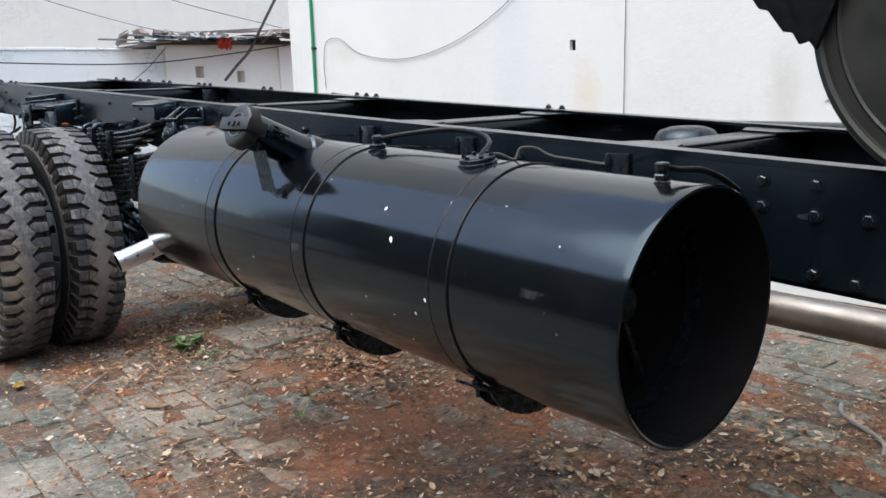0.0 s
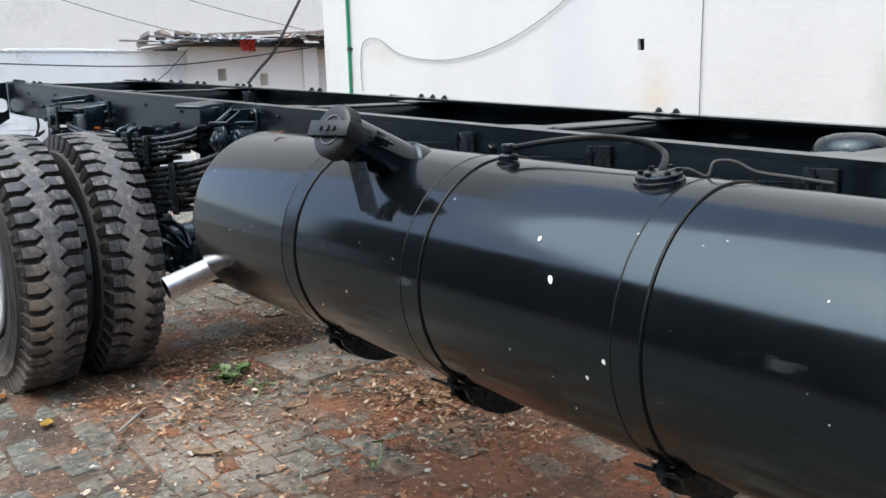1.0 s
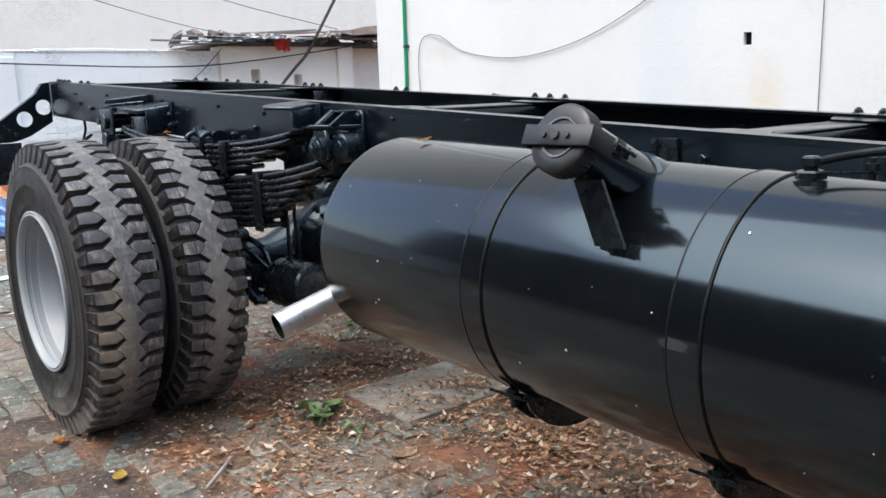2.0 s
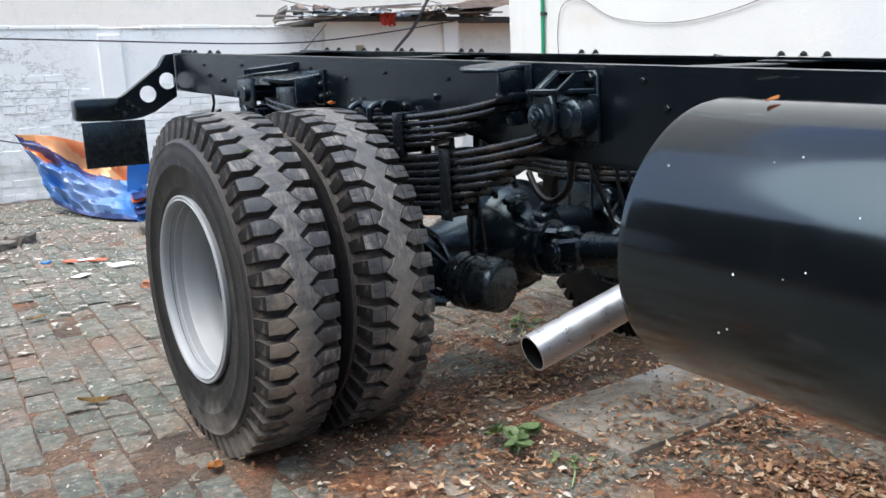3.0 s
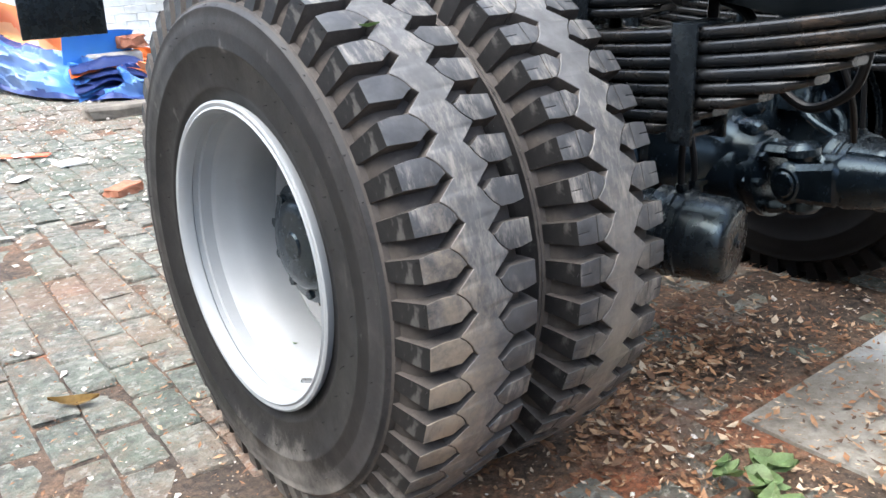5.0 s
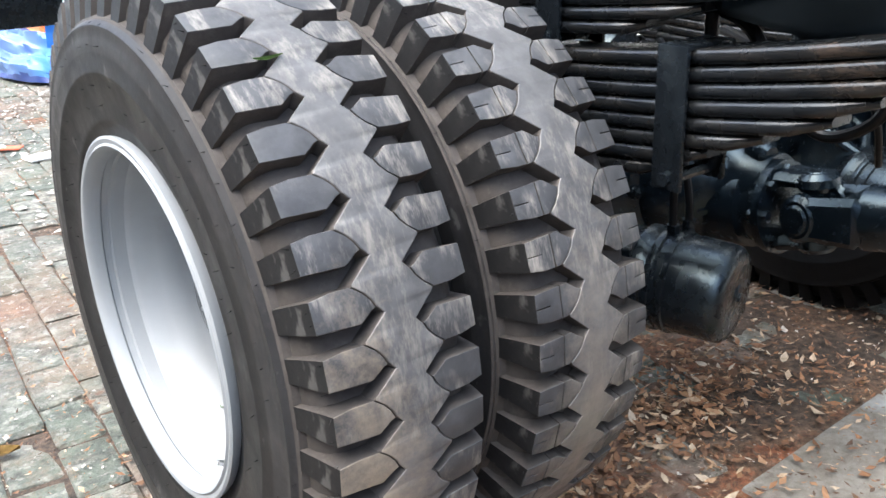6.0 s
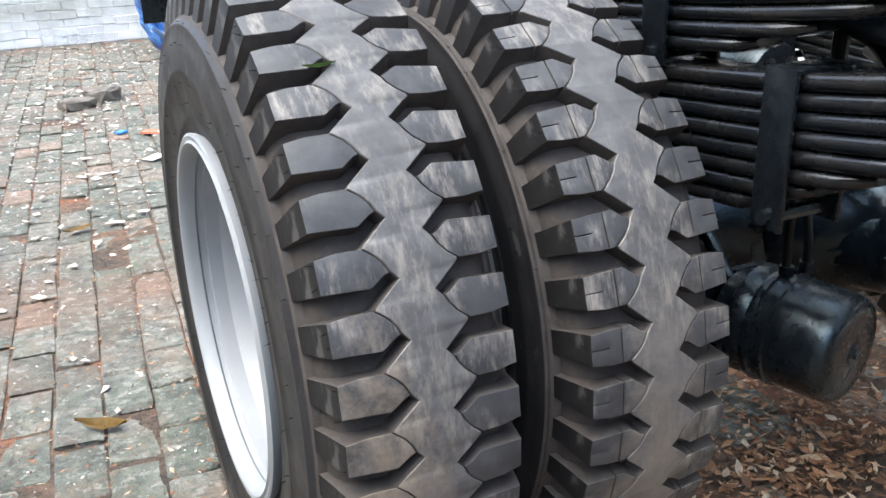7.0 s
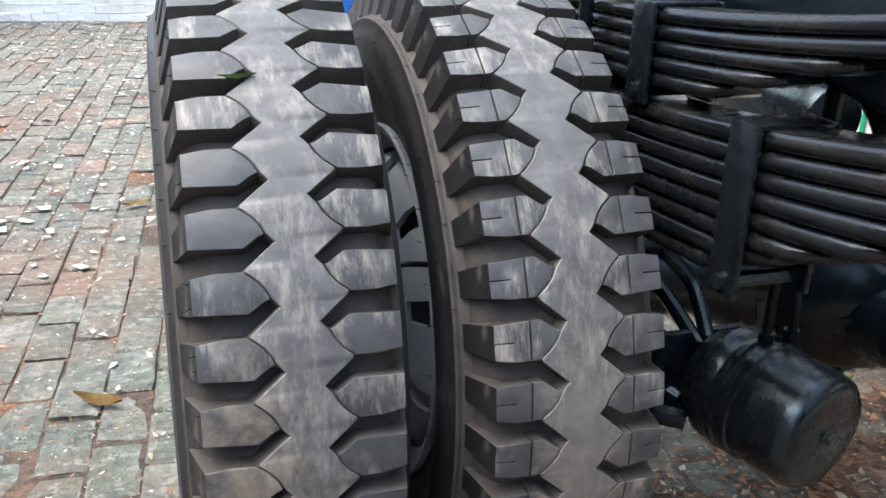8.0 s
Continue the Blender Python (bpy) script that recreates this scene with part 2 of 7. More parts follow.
    for (x, y), (u, v) in CHALK_DUST:
        c = m.spot(c, (x, y, 0), (u, v, 9), (0.40, 0.36, 0.305), 0.62, n6.outputs["Fac"])
    for (x, y), (u, v) in RED_DUST:
        c = m.spot(c, (x, y, 0), (u, v, 9), (0.27, 0.118, 0.062), 0.62, n4.outputs["Fac"])
    grit = m.ramp(n3.outputs["Fac"], (0.62, (0, 0, 0)), (0.74, (0.5, 0.5, 0.5)))
    c = m.mix(grit, c, (0.36, 0.33, 0.29))
    m.colour(c)
    m.roughness(n1.outputs["Fac"], 0.7, 0.95)
    hsum = m.mix(0.5, n3.outputs["Fac"], n1.outputs["Fac"])
    m.bump(hsum, 1.0, 0.028)
    return m.m


M_PAVER, M_PAVERS = paver_mat("paver", False), paver_mat("pavers", True)


def soil():
    """Damp earth with brick dust, grit and crumbs of leaf."""
    m = Mat("damp_soil", 0.9)
    c = m.ramp(m.noise(1.5, 9, 0.75), (0.34, (0.034, 0.028, 0.024)), (0.45, (0.078, 0.055, 0.041)), (0.52, (0.135, 0.085, 0.056)), (0.60, (0.21, 0.075, 0.034)))
    c2 = m.ramp(m.noise(45, 8, 0.8), (0.36, (0.25, 0.25, 0.25)), (0.66, (1.75, 1.7, 1.6)))
    mul = m.t.nodes.new("ShaderNodeMix")
    mul.data_type, mul.blend_type = "RGBA", "MULTIPLY"
    mul.inputs[0].default_value = 1.0
    m.link(c, mul.inputs[6])
    m.link(c2, mul.inputs[7])
    dusty = mul.outputs[2]
    warp = m.noise(5.0, 9, 0.78)
    for (x, y), (u, w) in RED_DUST:
        dusty = m.spot(dusty, (x, y, 0), (u, w, 9), (0.25, 0.098, 0.048), 0.8, warp)
    v = m.add("ShaderNodeTexVoronoi", Scale=75.0)
    m.link(m.xyz, v.inputs["Vector"])
    crumb = m.ramp(v.outputs["Distance"], (0.16, (1, 1, 1)), (0.26, (0, 0, 0)))
    some = m.ramp(m.noise(9.0, 5, 0.7), (0.5, (0, 0, 0)), (0.62, (0.9, 0.9, 0.9)))
    tint = m.ramp(v.outputs["Color"], (0.2, (0.10, 0.055, 0.03)), (0.5, (0.26, 0.15, 0.08)), (0.8, (0.40, 0.36, 0.31)))
    m.colour(m.mix(m.mix(crumb, (0.0, 0.0, 0.0), some), dusty, tint))
    m.bump(m.noise(60, 8, 0.75), 0.9, 0.012)
    return m.m


M_SOIL = soil()


def plaster(name, base, stain, streak, spots=(), cracks=0.35):
    m = Mat(name, 0.9)
    m.xyz = m.t.nodes.new("ShaderNodeNewGeometry").outputs["Position"]
    f = m.noise(0.9, 8, 0.7)
    c = m.ramp(f, (0.3, tuple(b * 0.93 for b in base)), (0.6, base))
    s = m.ramp(m.noise(1.6, 8, 0.75, (1, 1, 0.25)), (0.55, (0, 0, 0)), (0.8, (streak, streak, streak)))
    c = m.mix(s, c, stain)
    warp = m.noise(2.5, 7, 0.75)
    for place, size, tint, much in spots:
        c = m.spot(c, place, size, tint, much, warp)
    line = m.ramp(m.noise(2.3, 12, 0.72, (1, 1, 1.6)), (0.488, (0, 0, 0)), (0.5, (1, 1, 1)), (0.512, (0, 0, 0)))
    where = m.ramp(m.noise(0.8, 3, 0.6), (0.48, (0, 0, 0)), (0.62, (cracks, cracks, cracks)))
    c = m.mix(m.mix(line, (0.0, 0.0, 0.0), where), c, tuple(v * 0.45 for v in stain))
    pock = m.ramp(m.noise(9, 8, 0.8), (0.66, (0, 0, 0)), (0.72, (cracks, cracks, cracks)))
    c = m.mix(pock, c, tuple(v * 0.75 for v in stain))
    m.colour(c)
    m.bump(m.noise(16, 8, 0.7), 0.2 + 0.4 * cracks, 0.012)
    return m.m


M_WALL = plaster("white_plaster", (0.56, 0.57, 0.565), (0.44, 0.44, 0.42), 0.8, [((4.8, 4.55, 1.3), (9, 0.30, 0.8), (0.50, 0.53, 0.565), 0.7), ((4.8, 3.9, 1.1), (9, 0.16, 0.28), (0.54, 0.48, 0.40), 0.7), ((4.8, 6.7, 1.55), (9, 0.3, 0.14), (0.46, 0.44, 0.40), 0.6), ((4.8, 2.5, 1.15), (9, 0.12, 0.3), (0.44, 0.44, 0.42), 0.6)], 0.10)
# kept dark so that the tank's lower side reflects little
M_YARD = plaster("dark_yard_wall", (0.06, 0.062, 0.058), (0.03, 0.032, 0.03), 0.6)
M_CREAM = plaster("cream_plaster", (0.84, 0.80, 0.71), (0.55, 0.50, 0.42), 0.4)
M_LIME = plaster("limewashed_brick", (0.85, 0.86, 0.835), (0.46, 0.48, 0.44), 1.0, [((1.2, 13.0, 0.35), (2.2, 9, 0.22), (0.50, 0.50, 0.44), 0.8), ((4.2, 13.0, 0.6), (0.6, 9, 0.5), (0.42, 0.42, 0.38), 0.8), ((0.4, 13.0, 1.35), (1.2, 9, 0.10), (0.60, 0.61, 0.58), 0.7)], 1.0)


# ---- mesh helpers ----
def part(name, bm, mat, parent, label="", smooth=True):
    """One mesh object from a bmesh in world places, under its thing or part."""
    me = bpy.data.meshes.new(name)
    bm.normal_update()
    bm.to_mesh(me)
    bm.free()
    if smooth:
        me.shade_smooth()
        me.set_sharp_from_angle(angle=radians(35))
    for m in mat if isinstance(mat, (list, tuple)) else [mat]:
        me.materials.append(m)
    ob = new(name, me)
    if parent is not None:
        ob.parent = parent
        ob.matrix_parent_inverse = parent.matrix_basis.inverted()
    if label:
        ob["label"] = label
    return ob


def thing(name, place, label, category, group="", kind=""):
    ob = new(name)
    ob.matrix_basis = Matrix.Translation(place)
    ob.empty_display_size = 0.1
    return tagged(ob, label, category, group, kind)


def box(bm, x0, x1, y0, y1, z0, z1, bevel=0.0, m=None):
    r = bmesh.ops.create_cube(bm, size=1.0)
    vs = r["verts"]
    for v in vs:
        v.co = Vector(((x0 + x1) / 2 + v.co.x * (x1 - x0), (y0 + y1) / 2 + v.co.y * (y1 - y0), (z0 + z1) / 2 + v.co.z * (z1 - z0)))
    if bevel:
        es = list({e for v in vs for e in v.link_edges})
        r = bmesh.ops.bevel(bm, geom=es, offset=bevel, segments=2, affect="EDGES", profile=0.5)
        vs = list({v for f in r["faces"] for v in f.verts} | {v for v in vs if v.is_valid})
    if m is not None:
        bmesh.ops.transform(bm, matrix=m, verts=vs)
    return vs


def turned(bm, p, q, profile, seg=32, closed=False):
    """A turned body round the axis from p to q; profile: (metres along, radius)."""
    p, q = Vector(p), Vector(q)
    ax = (q - p).normalized()
    side = ax.orthogonal().normalized()
    up = ax.cross(side)
    rings = []
    for a, r in profile:
        if r < 1e-6:
            rings.append([bm.verts.new(p + ax * a)])
        else:
            rings.append([bm.verts.new(p + ax * a + (side * math.cos(i * math.tau / seg) + up * math.sin(i * math.tau / seg)) * r) for i in range(seg)])
    pairs = list(zip(rings, rings[1:]))
    if closed:
        pairs.append((rings[-1], rings[0]))
    for a, b in pairs:
        for i in range(seg):
            j = (i + 1) % seg
            if len(a) == 1 and len(b) == 1:
                continue
            if len(a) == 1:
                bm.faces.new((a[0], b[j], b[i]))
            elif len(b) == 1:
                bm.faces.new((a[i], a[j], b[0]))
            else:
                bm.faces.new((a[i], a[j], b[j], b[i]))
    bmesh.ops.recalc_face_normals(bm, faces=bm.faces)
    return bm


def rod(bm, p, q, r, seg=16, r2=None, chamfer=0.0):
    n = (Vector(q) - Vector(p)).length
    r2 = r if r2 is None else r2
    c = min(chamfer, r * 0.4, n * 0.4)
    if c:
        return turned(bm, p, q, [(0, 0), (0, r - c), (c, r), (n - c, r2), (n, r2 - c), (n, 0)], seg)
    return turned(bm, p, q, [(0, 0), (0, r), (n, r2), (n, 0)], seg)


def smooth_line(pts, n=8):
    """Catmull-Rom through the points."""
    p = [Vector(a) for a in pts]
    p = [2 * p[0] - p[1]] + p + [2 * p[-1] - p[-2]]
    out = []
    for a, b, c, d in zip(p, p[1:], p[2:], p[3:]):
        for i in range(n):
            t = i / n
            out.append(0.5 * ((2 * b) + (c - a) * t + (2 * a - 5 * b + 4 * c - d) * t * t + (3 * b - a - 3 * c + d) * t ** 3))
    return out + [p[-2]]


def hose(bm, pts, r, seg=8, n=8):
    pts = smooth_line(pts, n)
    rings = []
    side = None
    for i, p in enumerate(pts):
        d = (pts[min(i + 1, len(pts) - 1)] - pts[max(i - 1, 0)]).normalized()
        side = d.orthogonal().normalized() if side is None else (side - d * side.dot(d)).normalized()
        up = d.cross(side)
        rings.append([bm.verts.new(p + (side * math.cos(k * math.tau / seg) + up * math.sin(k * math.tau / seg)) * r) for k in range(seg)])
    for a, b in zip(rings, rings[1:]):
        for k in range(seg):
            bm.faces.new((a[k], a[(k + 1) % seg], b[(k + 1) % seg], b[k]))
    bm.faces.new(rings[0][::-1])
    bm.faces.new(rings[-1])
    bmesh.ops.recalc_face_normals(bm, faces=bm.faces)
    return bm


def prism(bm, poly, direction, bevel=0.0):
    """A flat polygon (3D points) pushed along a direction into a solid."""
    d = Vector(direction)
    a = [bm.verts.new(Vector(p)) for p in poly]
    b = [bm.verts.new(Vector(p) + d) for p in poly]
    n = len(poly)
    fs = [bm.faces.new(a[::-1]), bm.faces.new(b)]
    for i in range(n):
        fs.append(bm.faces.new((a[i], a[(i + 1) % n], b[(i + 1) % n], b[i])))
    bmesh.ops.recalc_face_normals(bm, faces=fs)
    if bevel:
        es = list({e for f in fs for e in f.edges})
        bmesh.ops.bevel(bm, geom=es, offset=bevel, segments=1, affect="EDGES")
    return bm


def raked(bm):
    """Heights given from the rail's top become places on the raked chassis."""
    for v in bm.verts:
        v.co.z += RAIL0 + RAKE * (v.co.y - 1.09)
    return bm


def zr(y):
    return RAIL0 + RAKE * (y - 1.09)


RAIL0, RAKE = 1.045, 0.057
RAIL_X, RAIL_FAR = 1.93, 2.83
AXLE_Y, AXLE_Z, TYRE_R = 4.70, 0.54, 0.562
TANK_X, TANK_R, TANK_Y0, TANK_Y1 = 1.596, 0.259, 0.955, 3.03
OUTER_X, INNER_X, MID_X = 1.265, 1.597, 2.38


def tank_z(y):
    return 0.764 + 0.046 * (y - 0.94)


# ---- walls ----
def fold(v, a, b, lo=0.0, hi=1.0):
    return lo + (hi - lo) * min(1, max(0, (v - a) / (b - a)))


bm = bmesh.new()
HOLE = (3.99, 4.04, 1.43, 1.50)
for y0, y1, z0, z1 in ((-5.3, HOLE[0], -0.05, 6.0), (HOLE[1], 7.57, -0.05, 6.0), (HOLE[0], HOLE[1], -0.05, HOLE[2]), (HOLE[0], HOLE[1], HOLE[3], 6.0)):
    box(bm, 4.80, 5.15, y0, y1, z0, z1)
box(bm, 5.0, 5.15, *HOLE)
hole_fill = [(4.83, HOLE[0] - 0.004, HOLE[2]), (4.83, HOLE[1] + 0.004, HOLE[2]), (4.83, HOLE[1] + 0.004, HOLE[3]), (4.83, HOLE[0] - 0.004, HOLE[3])]
for i in range(90):
    z = i * 0.045
    box(bm, 4.786, 4.7995, -5.0, 2.26 + 0.05 * noise.noise((z * 4, 1, 1)) + 0.03 * noise.noise((z * 17, 3, 1)), z, z + 0.0449)
wall_east = tagged(part("wall_east", bm, M_WALL, None, smooth=False), "tall white plastered wall with stains and cracks", "wall", kind="structure")

# black plug added in the hole to stand in for its deep shade
part("hole_lining", prism(bmesh.new(), hole_fill, (0.04, 0, 0)), M_HOSE, wall_east)

bm = bmesh.new()
box(bm, -7.0, 5.9, 13.0, 13.3, -0.05, 1.93)
for i in range(26):
    x = -6.8 + i * 0.49
    box(bm, x, x + 0.485, 12.985, 13.31, 1.925, 1.945 + random.uniform(-0.01, 0.03), 0.008)
box(bm, 2.95, 3.22, 12.955, 13.32, -0.05, 1.86, 0.01)
wall_north = tagged(part("wall_north", bm, M_LIME, None, smooth=False), "low limewashed brick boundary wall with peeling paint", "wall", kind="structure")

# unseen extra height is added to dull the sky reflected on the tank's top
bm = bmesh.new()
box(bm, 0.5, 24.0, 20.0, 20.4, -0.05, 21.0)
tagged(part("wall_far_building", bm, M_CREAM, None, smooth=False), "plain cream rendered wall of the building behind", "wall", kind="structure")
# unseen walls, added to block low sky and darken the tank's reflections
bm = bmesh.new()
box(bm, -9.3, -9.0, -5.0, 20.0, -0.05, 9.0)
box(bm, -9.0, 4.8, -5.3, -5.0, -0.05, 3.4)
tagged(part("wall_yard", bm, M_YARD, None, smooth=False), "unseen dark wall added to close the yard and block low sky", "wall", kind="structure")

# cream outbuilding beyond the corner, with two small vents
bm = bmesh.new()
for x0, x1, z0, z1 in ((5.9, 6.36, -0.05, 2.0), (6.50, 7.06, -0.05, 2.0), (7.20, 7.82, -0.05, 2.0), (6.36, 6.50, -0.05, 1.5), (6.36, 6.50, 1.68, 2.0), (7.06, 7.20, -0.05, 1.42), (7.06, 7.20, 1.60, 2.0)):
    box(bm, x0, x1, 12.9, 13.2, z0, z1)
box(bm, 7.82, 8.08, 12.84, 13.25, -0.05, 2.02)
box(bm, 8.08, 10.5, 13.25, 13.5, -0.05, 2.02)
box(bm, 5.9, 10.5, 15.6, 15.8, -0.05, 2.0)
tagged(part("outbuilding_wall", bm, M_CREAM, None, smooth=False), "low cream plastered outbuilding with small square vents", "outbuilding", kind="structure")

# ---- wall fittings ----
def conduit():
    ob = thing("drain_pipe", (4.78, 7.15, 0), "thin green plastic pipe fixed upright on the white wall", "pipe")
    bm = bmesh.new()
    rod(bm, (4.782, 7.17, 0), (4.782, 7.12, 4.6), 0.0145, 12)
    part("pipe", bm, M_GREENPIPE, ob)
    for z in (0.6, 1.62, 2.7, 3.8):
        bm = bmesh.new()
        rod(bm, (4.782, 7.152, z - 0.014), (4.782, 7.152, z + 0.014), 0.019, 12)
        box(bm, 4.79, 4.80, 7.12, 7.185, z - 0.01, z + 0.01)
        part("clip", bm, M_CABLE, ob)


conduit()


def cable(name, pts, r, label, mat=None):
    bm = hose(bmesh.new(), pts, r, 6, 10)
    ob = part(name, bm, mat or M_CABLE, None)
    return tagged(ob, label, "cable")


M_GREYCABLE = simple("grey_cable", (0.16, 0.16, 0.165), 0.6, 0, 0.2, 8, 0)
cable("wall_cable", [(4.785, 6.98, 1.25), (4.785, 6.99, 1.48), (4.785, 6.93, 1.665), (4.785, 6.72, 1.68), (4.785, 6.4, 1.53), (4.785, 5.84, 1.462), (4.785, 5.3, 1.53), (4.785, 4.85, 1.68), (4.785, 4.5, 1.87), (4.785, 4.1, 2.2)], 0.0034, "thin grey cable sagging across the white wall", M_GREYCABLE)
cable("wall_cable", [(4.79, 3.60, 0.2), (4.79, 3.585, 1.07), (4.79, 3.57, 1.7), (4.79, 3.53, 3.2)], 0.003, "thin grey-green cable running down the white wall", M_GREYCABLE)
cable("hanging_cable", [(6.74, 12.7, 1.45), (6.95, 12.7, 1.66), (7.2, 12.7, 1.9), (7.38, 12.6, 2.25), (7.62, 12.5, 2.7), (8.1, 12.3, 3.6)], 0.022, "thick black cable hanging over the outbuilding roof")
cable("overhead_wire", [(-2.0, 12.8, 1.95), (2.4, 12.8, 1.80), (5.0, 12.8, 1.72), (6.4, 12.75, 1.80), (8.6, 12.7, 2.08)], 0.009, "slack dark wire strung along the wall")
cable("overhead_wire", [(3.0, 16.0, 3.6), (4.8, 15.0, 2.85), (6.0, 14.0, 2.35), (6.6, 13.6, 2.22)], 0.007, "slack wire running down to the roof", M_GREYCABLE)
cable("overhead_wire", [(5.2, 16.0, 3.7), (7.0, 15.0, 2.9), (8.6, 14.0, 2.36)], 0.007, "slack wire running down to the roof", M_GREYCABLE)
cable("overhead_wire", [(5.1, 12.75, 1.35), (5.5, 12.75, 1.62), (5.85, 12.75, 1.95)], 0.006, "thin stay wire by the outbuilding corner")
cable("overhead_wire", [(0.2, 12.2, 1.05), (1.2, 11.2, 0.86), (1.75, 10.6, 0.74)], 0.006, "thin cord tied to the tarpaulin")

# ---- roof clutter on the outbuilding ----
M_RUST = simple("rusty_sheet", (0.16, 0.12, 0.10), 0.8, 0, 0.6, 6, 0.3)
M_TIN = simple("weathered_tin", (0.50, 0.53, 0.56), 0.5, 0.3, 0.25, 5, 0.2)
M_TINBLUE = simple("faded_blue_sheet", (0.45, 0.58, 0.70), 0.6, 0, 0.2, 5, 0.1)
M_WOOD = simple("grey_board", (0.22, 0.20, 0.18), 0.85, 0, 0.4, 8, 0.4)
M_RED = simple("red_cloth", (0.62, 0.07, 0.04), 0.85, 0, 0.2, 8, 0.2)
M_CHAR = simple("tarred_sheet", (0.045, 0.043, 0.042), 0.85, 0, 0.5, 6, 0.3)


def sheet(name, x, y, z, w, d, pitch, roll, mat, label, waves=0):
    """A roofing sheet, corrugated where waves are asked for, with a bent edge."""
    bm = bmesh.new()
    nx = max(8, waves * 6)
    vs = [[bm.verts.new((-w / 2 + w * i / nx, -d / 2 + d * j / 4, (0.012 * math.sin(i * math.tau / 6) if waves else 0.006 * math.sin(i * 1.7)) + 0.02 * noise.noise((x + i * 0.3, y + j, z)))) for j in range(5)] for i in range(nx + 1)]
    for i in range(nx):
        for j in range(4):
            bm.faces.new((vs[i][j], vs[i + 1][j], vs[i + 1][j + 1], vs[i][j + 1]))
    bmesh.ops.solidify(bm, geom=bm.faces[:], thickness=0.006)
    bmesh.ops.transform(bm, matrix=pose(x, y, z, pitch, roll, random.uniform(-6, 6)), verts=bm.verts)
    return tagged(part(name, bm, mat, None), label, "roof sheet", "sheets on the outbuilding roof")


bm = bmesh.new()
box(bm, 5.85, 10.5, 12.75, 15.8, 2.0, 2.06, 0.01)
tagged(part("outbuilding_roof", bm, M_CHAR, None), "dark sagging flat roof of the outbuilding", "roof", kind="structure")
sheet("roof_sheet", 6.3, 12.95, 2.13, 1.3, 0.9, 4, 1, M_TIN, "weathered grey tin sheet lying on the roof", 8)
sheet("roof_sheet", 5.75, 12.85, 2.08, 0.9, 0.7, 3, -3, M_TIN, "weathered grey tin sheet lying on the roof", 6)
sheet("roof_sheet", 7.0, 12.9, 2.12, 0.9, 0.6, 6, 2, M_TINBLUE, "faded blue plastic sheet lying on the roof")
sheet("roof_sheet", 7.9, 12.85, 2.17, 1.3, 0.8, 4, -4, M_CHAR, "black tarred sheet lying on the roof")
sheet("roof_sheet", 8.7, 13.0, 2.27, 1.0, 0.9, 10, -8, M_RUST, "rusted brown sheet propped on the roof")
sheet("roof_sheet", 7.4, 13.3, 2.24, 1.8, 0.7, 6, -2, M_RUST, "rusted brown sheet propped on the roof")
for x0, x1, y, z0, z1 in ((4.85, 6.1, 12.7, 2.06, 2.05), (5.05, 5.9, 12.6, 1.99, 2.03), (5.3, 6.6, 12.8, 2.13, 2.10), (6.6, 8.8, 12.65, 2.09, 2.12), (6.4, 7.7, 13.2, 2.20, 2.28)):
    bm = bmesh.new()
    d = Vector((x1 - x0, 0.05, z1 - z0))
    box(bm, 0, d.length, -0.025, 0.025, -0.012, 0.012, 0.004)
    bmesh.ops.transform(bm, matrix=Matrix.Translation((x0, y, z0)) @ d.to_track_quat("X", "Z").to_matrix().to_4x4(), verts=bm.verts)
    tagged(part("roof_board", bm, M_WOOD, None), "old grey timber batten lying across the roof edge", "board", "boards on the outbuilding roof")
for i in range(30):
    bm = bmesh.new()
    s = random.uniform(0.05, 0.16)
    box(bm, -s, s, -s * 0.6, s * 0.6, -0.02, 0.02, 0.008)
    for v in bm.verts:
        v.co += Vector((random.uniform(-1, 1), random.uniform(-1, 1), random.uniform(-1, 1))) * 0.02
    bmesh.ops.transform(bm, matrix=pose(random.uniform(5.2, 8.9), random.uniform(12.7, 13.1), random.uniform(2.08, 2.18), random.uniform(-30, 30), random.uniform(-30, 30), random.uniform(0, 180)), verts=bm.verts)
    tagged(part("rubble_piece", bm, random.choice((M_RUST, M_WOOD, M_TIN, M_CHAR)), None, smooth=False), "broken scrap of sheet lying on the roof", "rubble", "scraps on the outbuilding roof")


def rag():
    bm = bmesh.new()
    vs = [[bm.verts.new((6.62 + 0.24 * i / 8, 12.62 + 0.025 * math.sin(i * 2.1 + j), 2.10 - 0.22 * j / 6 * (1 - 0.3 * abs(math.sin(i * 1.3))))) for j in range(7)] for i in range(9)]
    for i in range(8):
        for j in range(6):
            bm.faces.new((vs[i][j], vs[i + 1][j], vs[i + 1][j + 1], vs[i][j + 1]))
    bmesh.ops.solidify(bm, geom=bm.faces[:], thickness=0.004)
    tagged(part("red_cloth", bm, M_RED, None), "small red cloth hanging over the roof edge", "cloth")


rag()


# ---- truck ----
truck = thing("truck", (MID_X, AXLE_Y, 0.0), "black truck chassis without a body, on dual rear tyres", "truck")


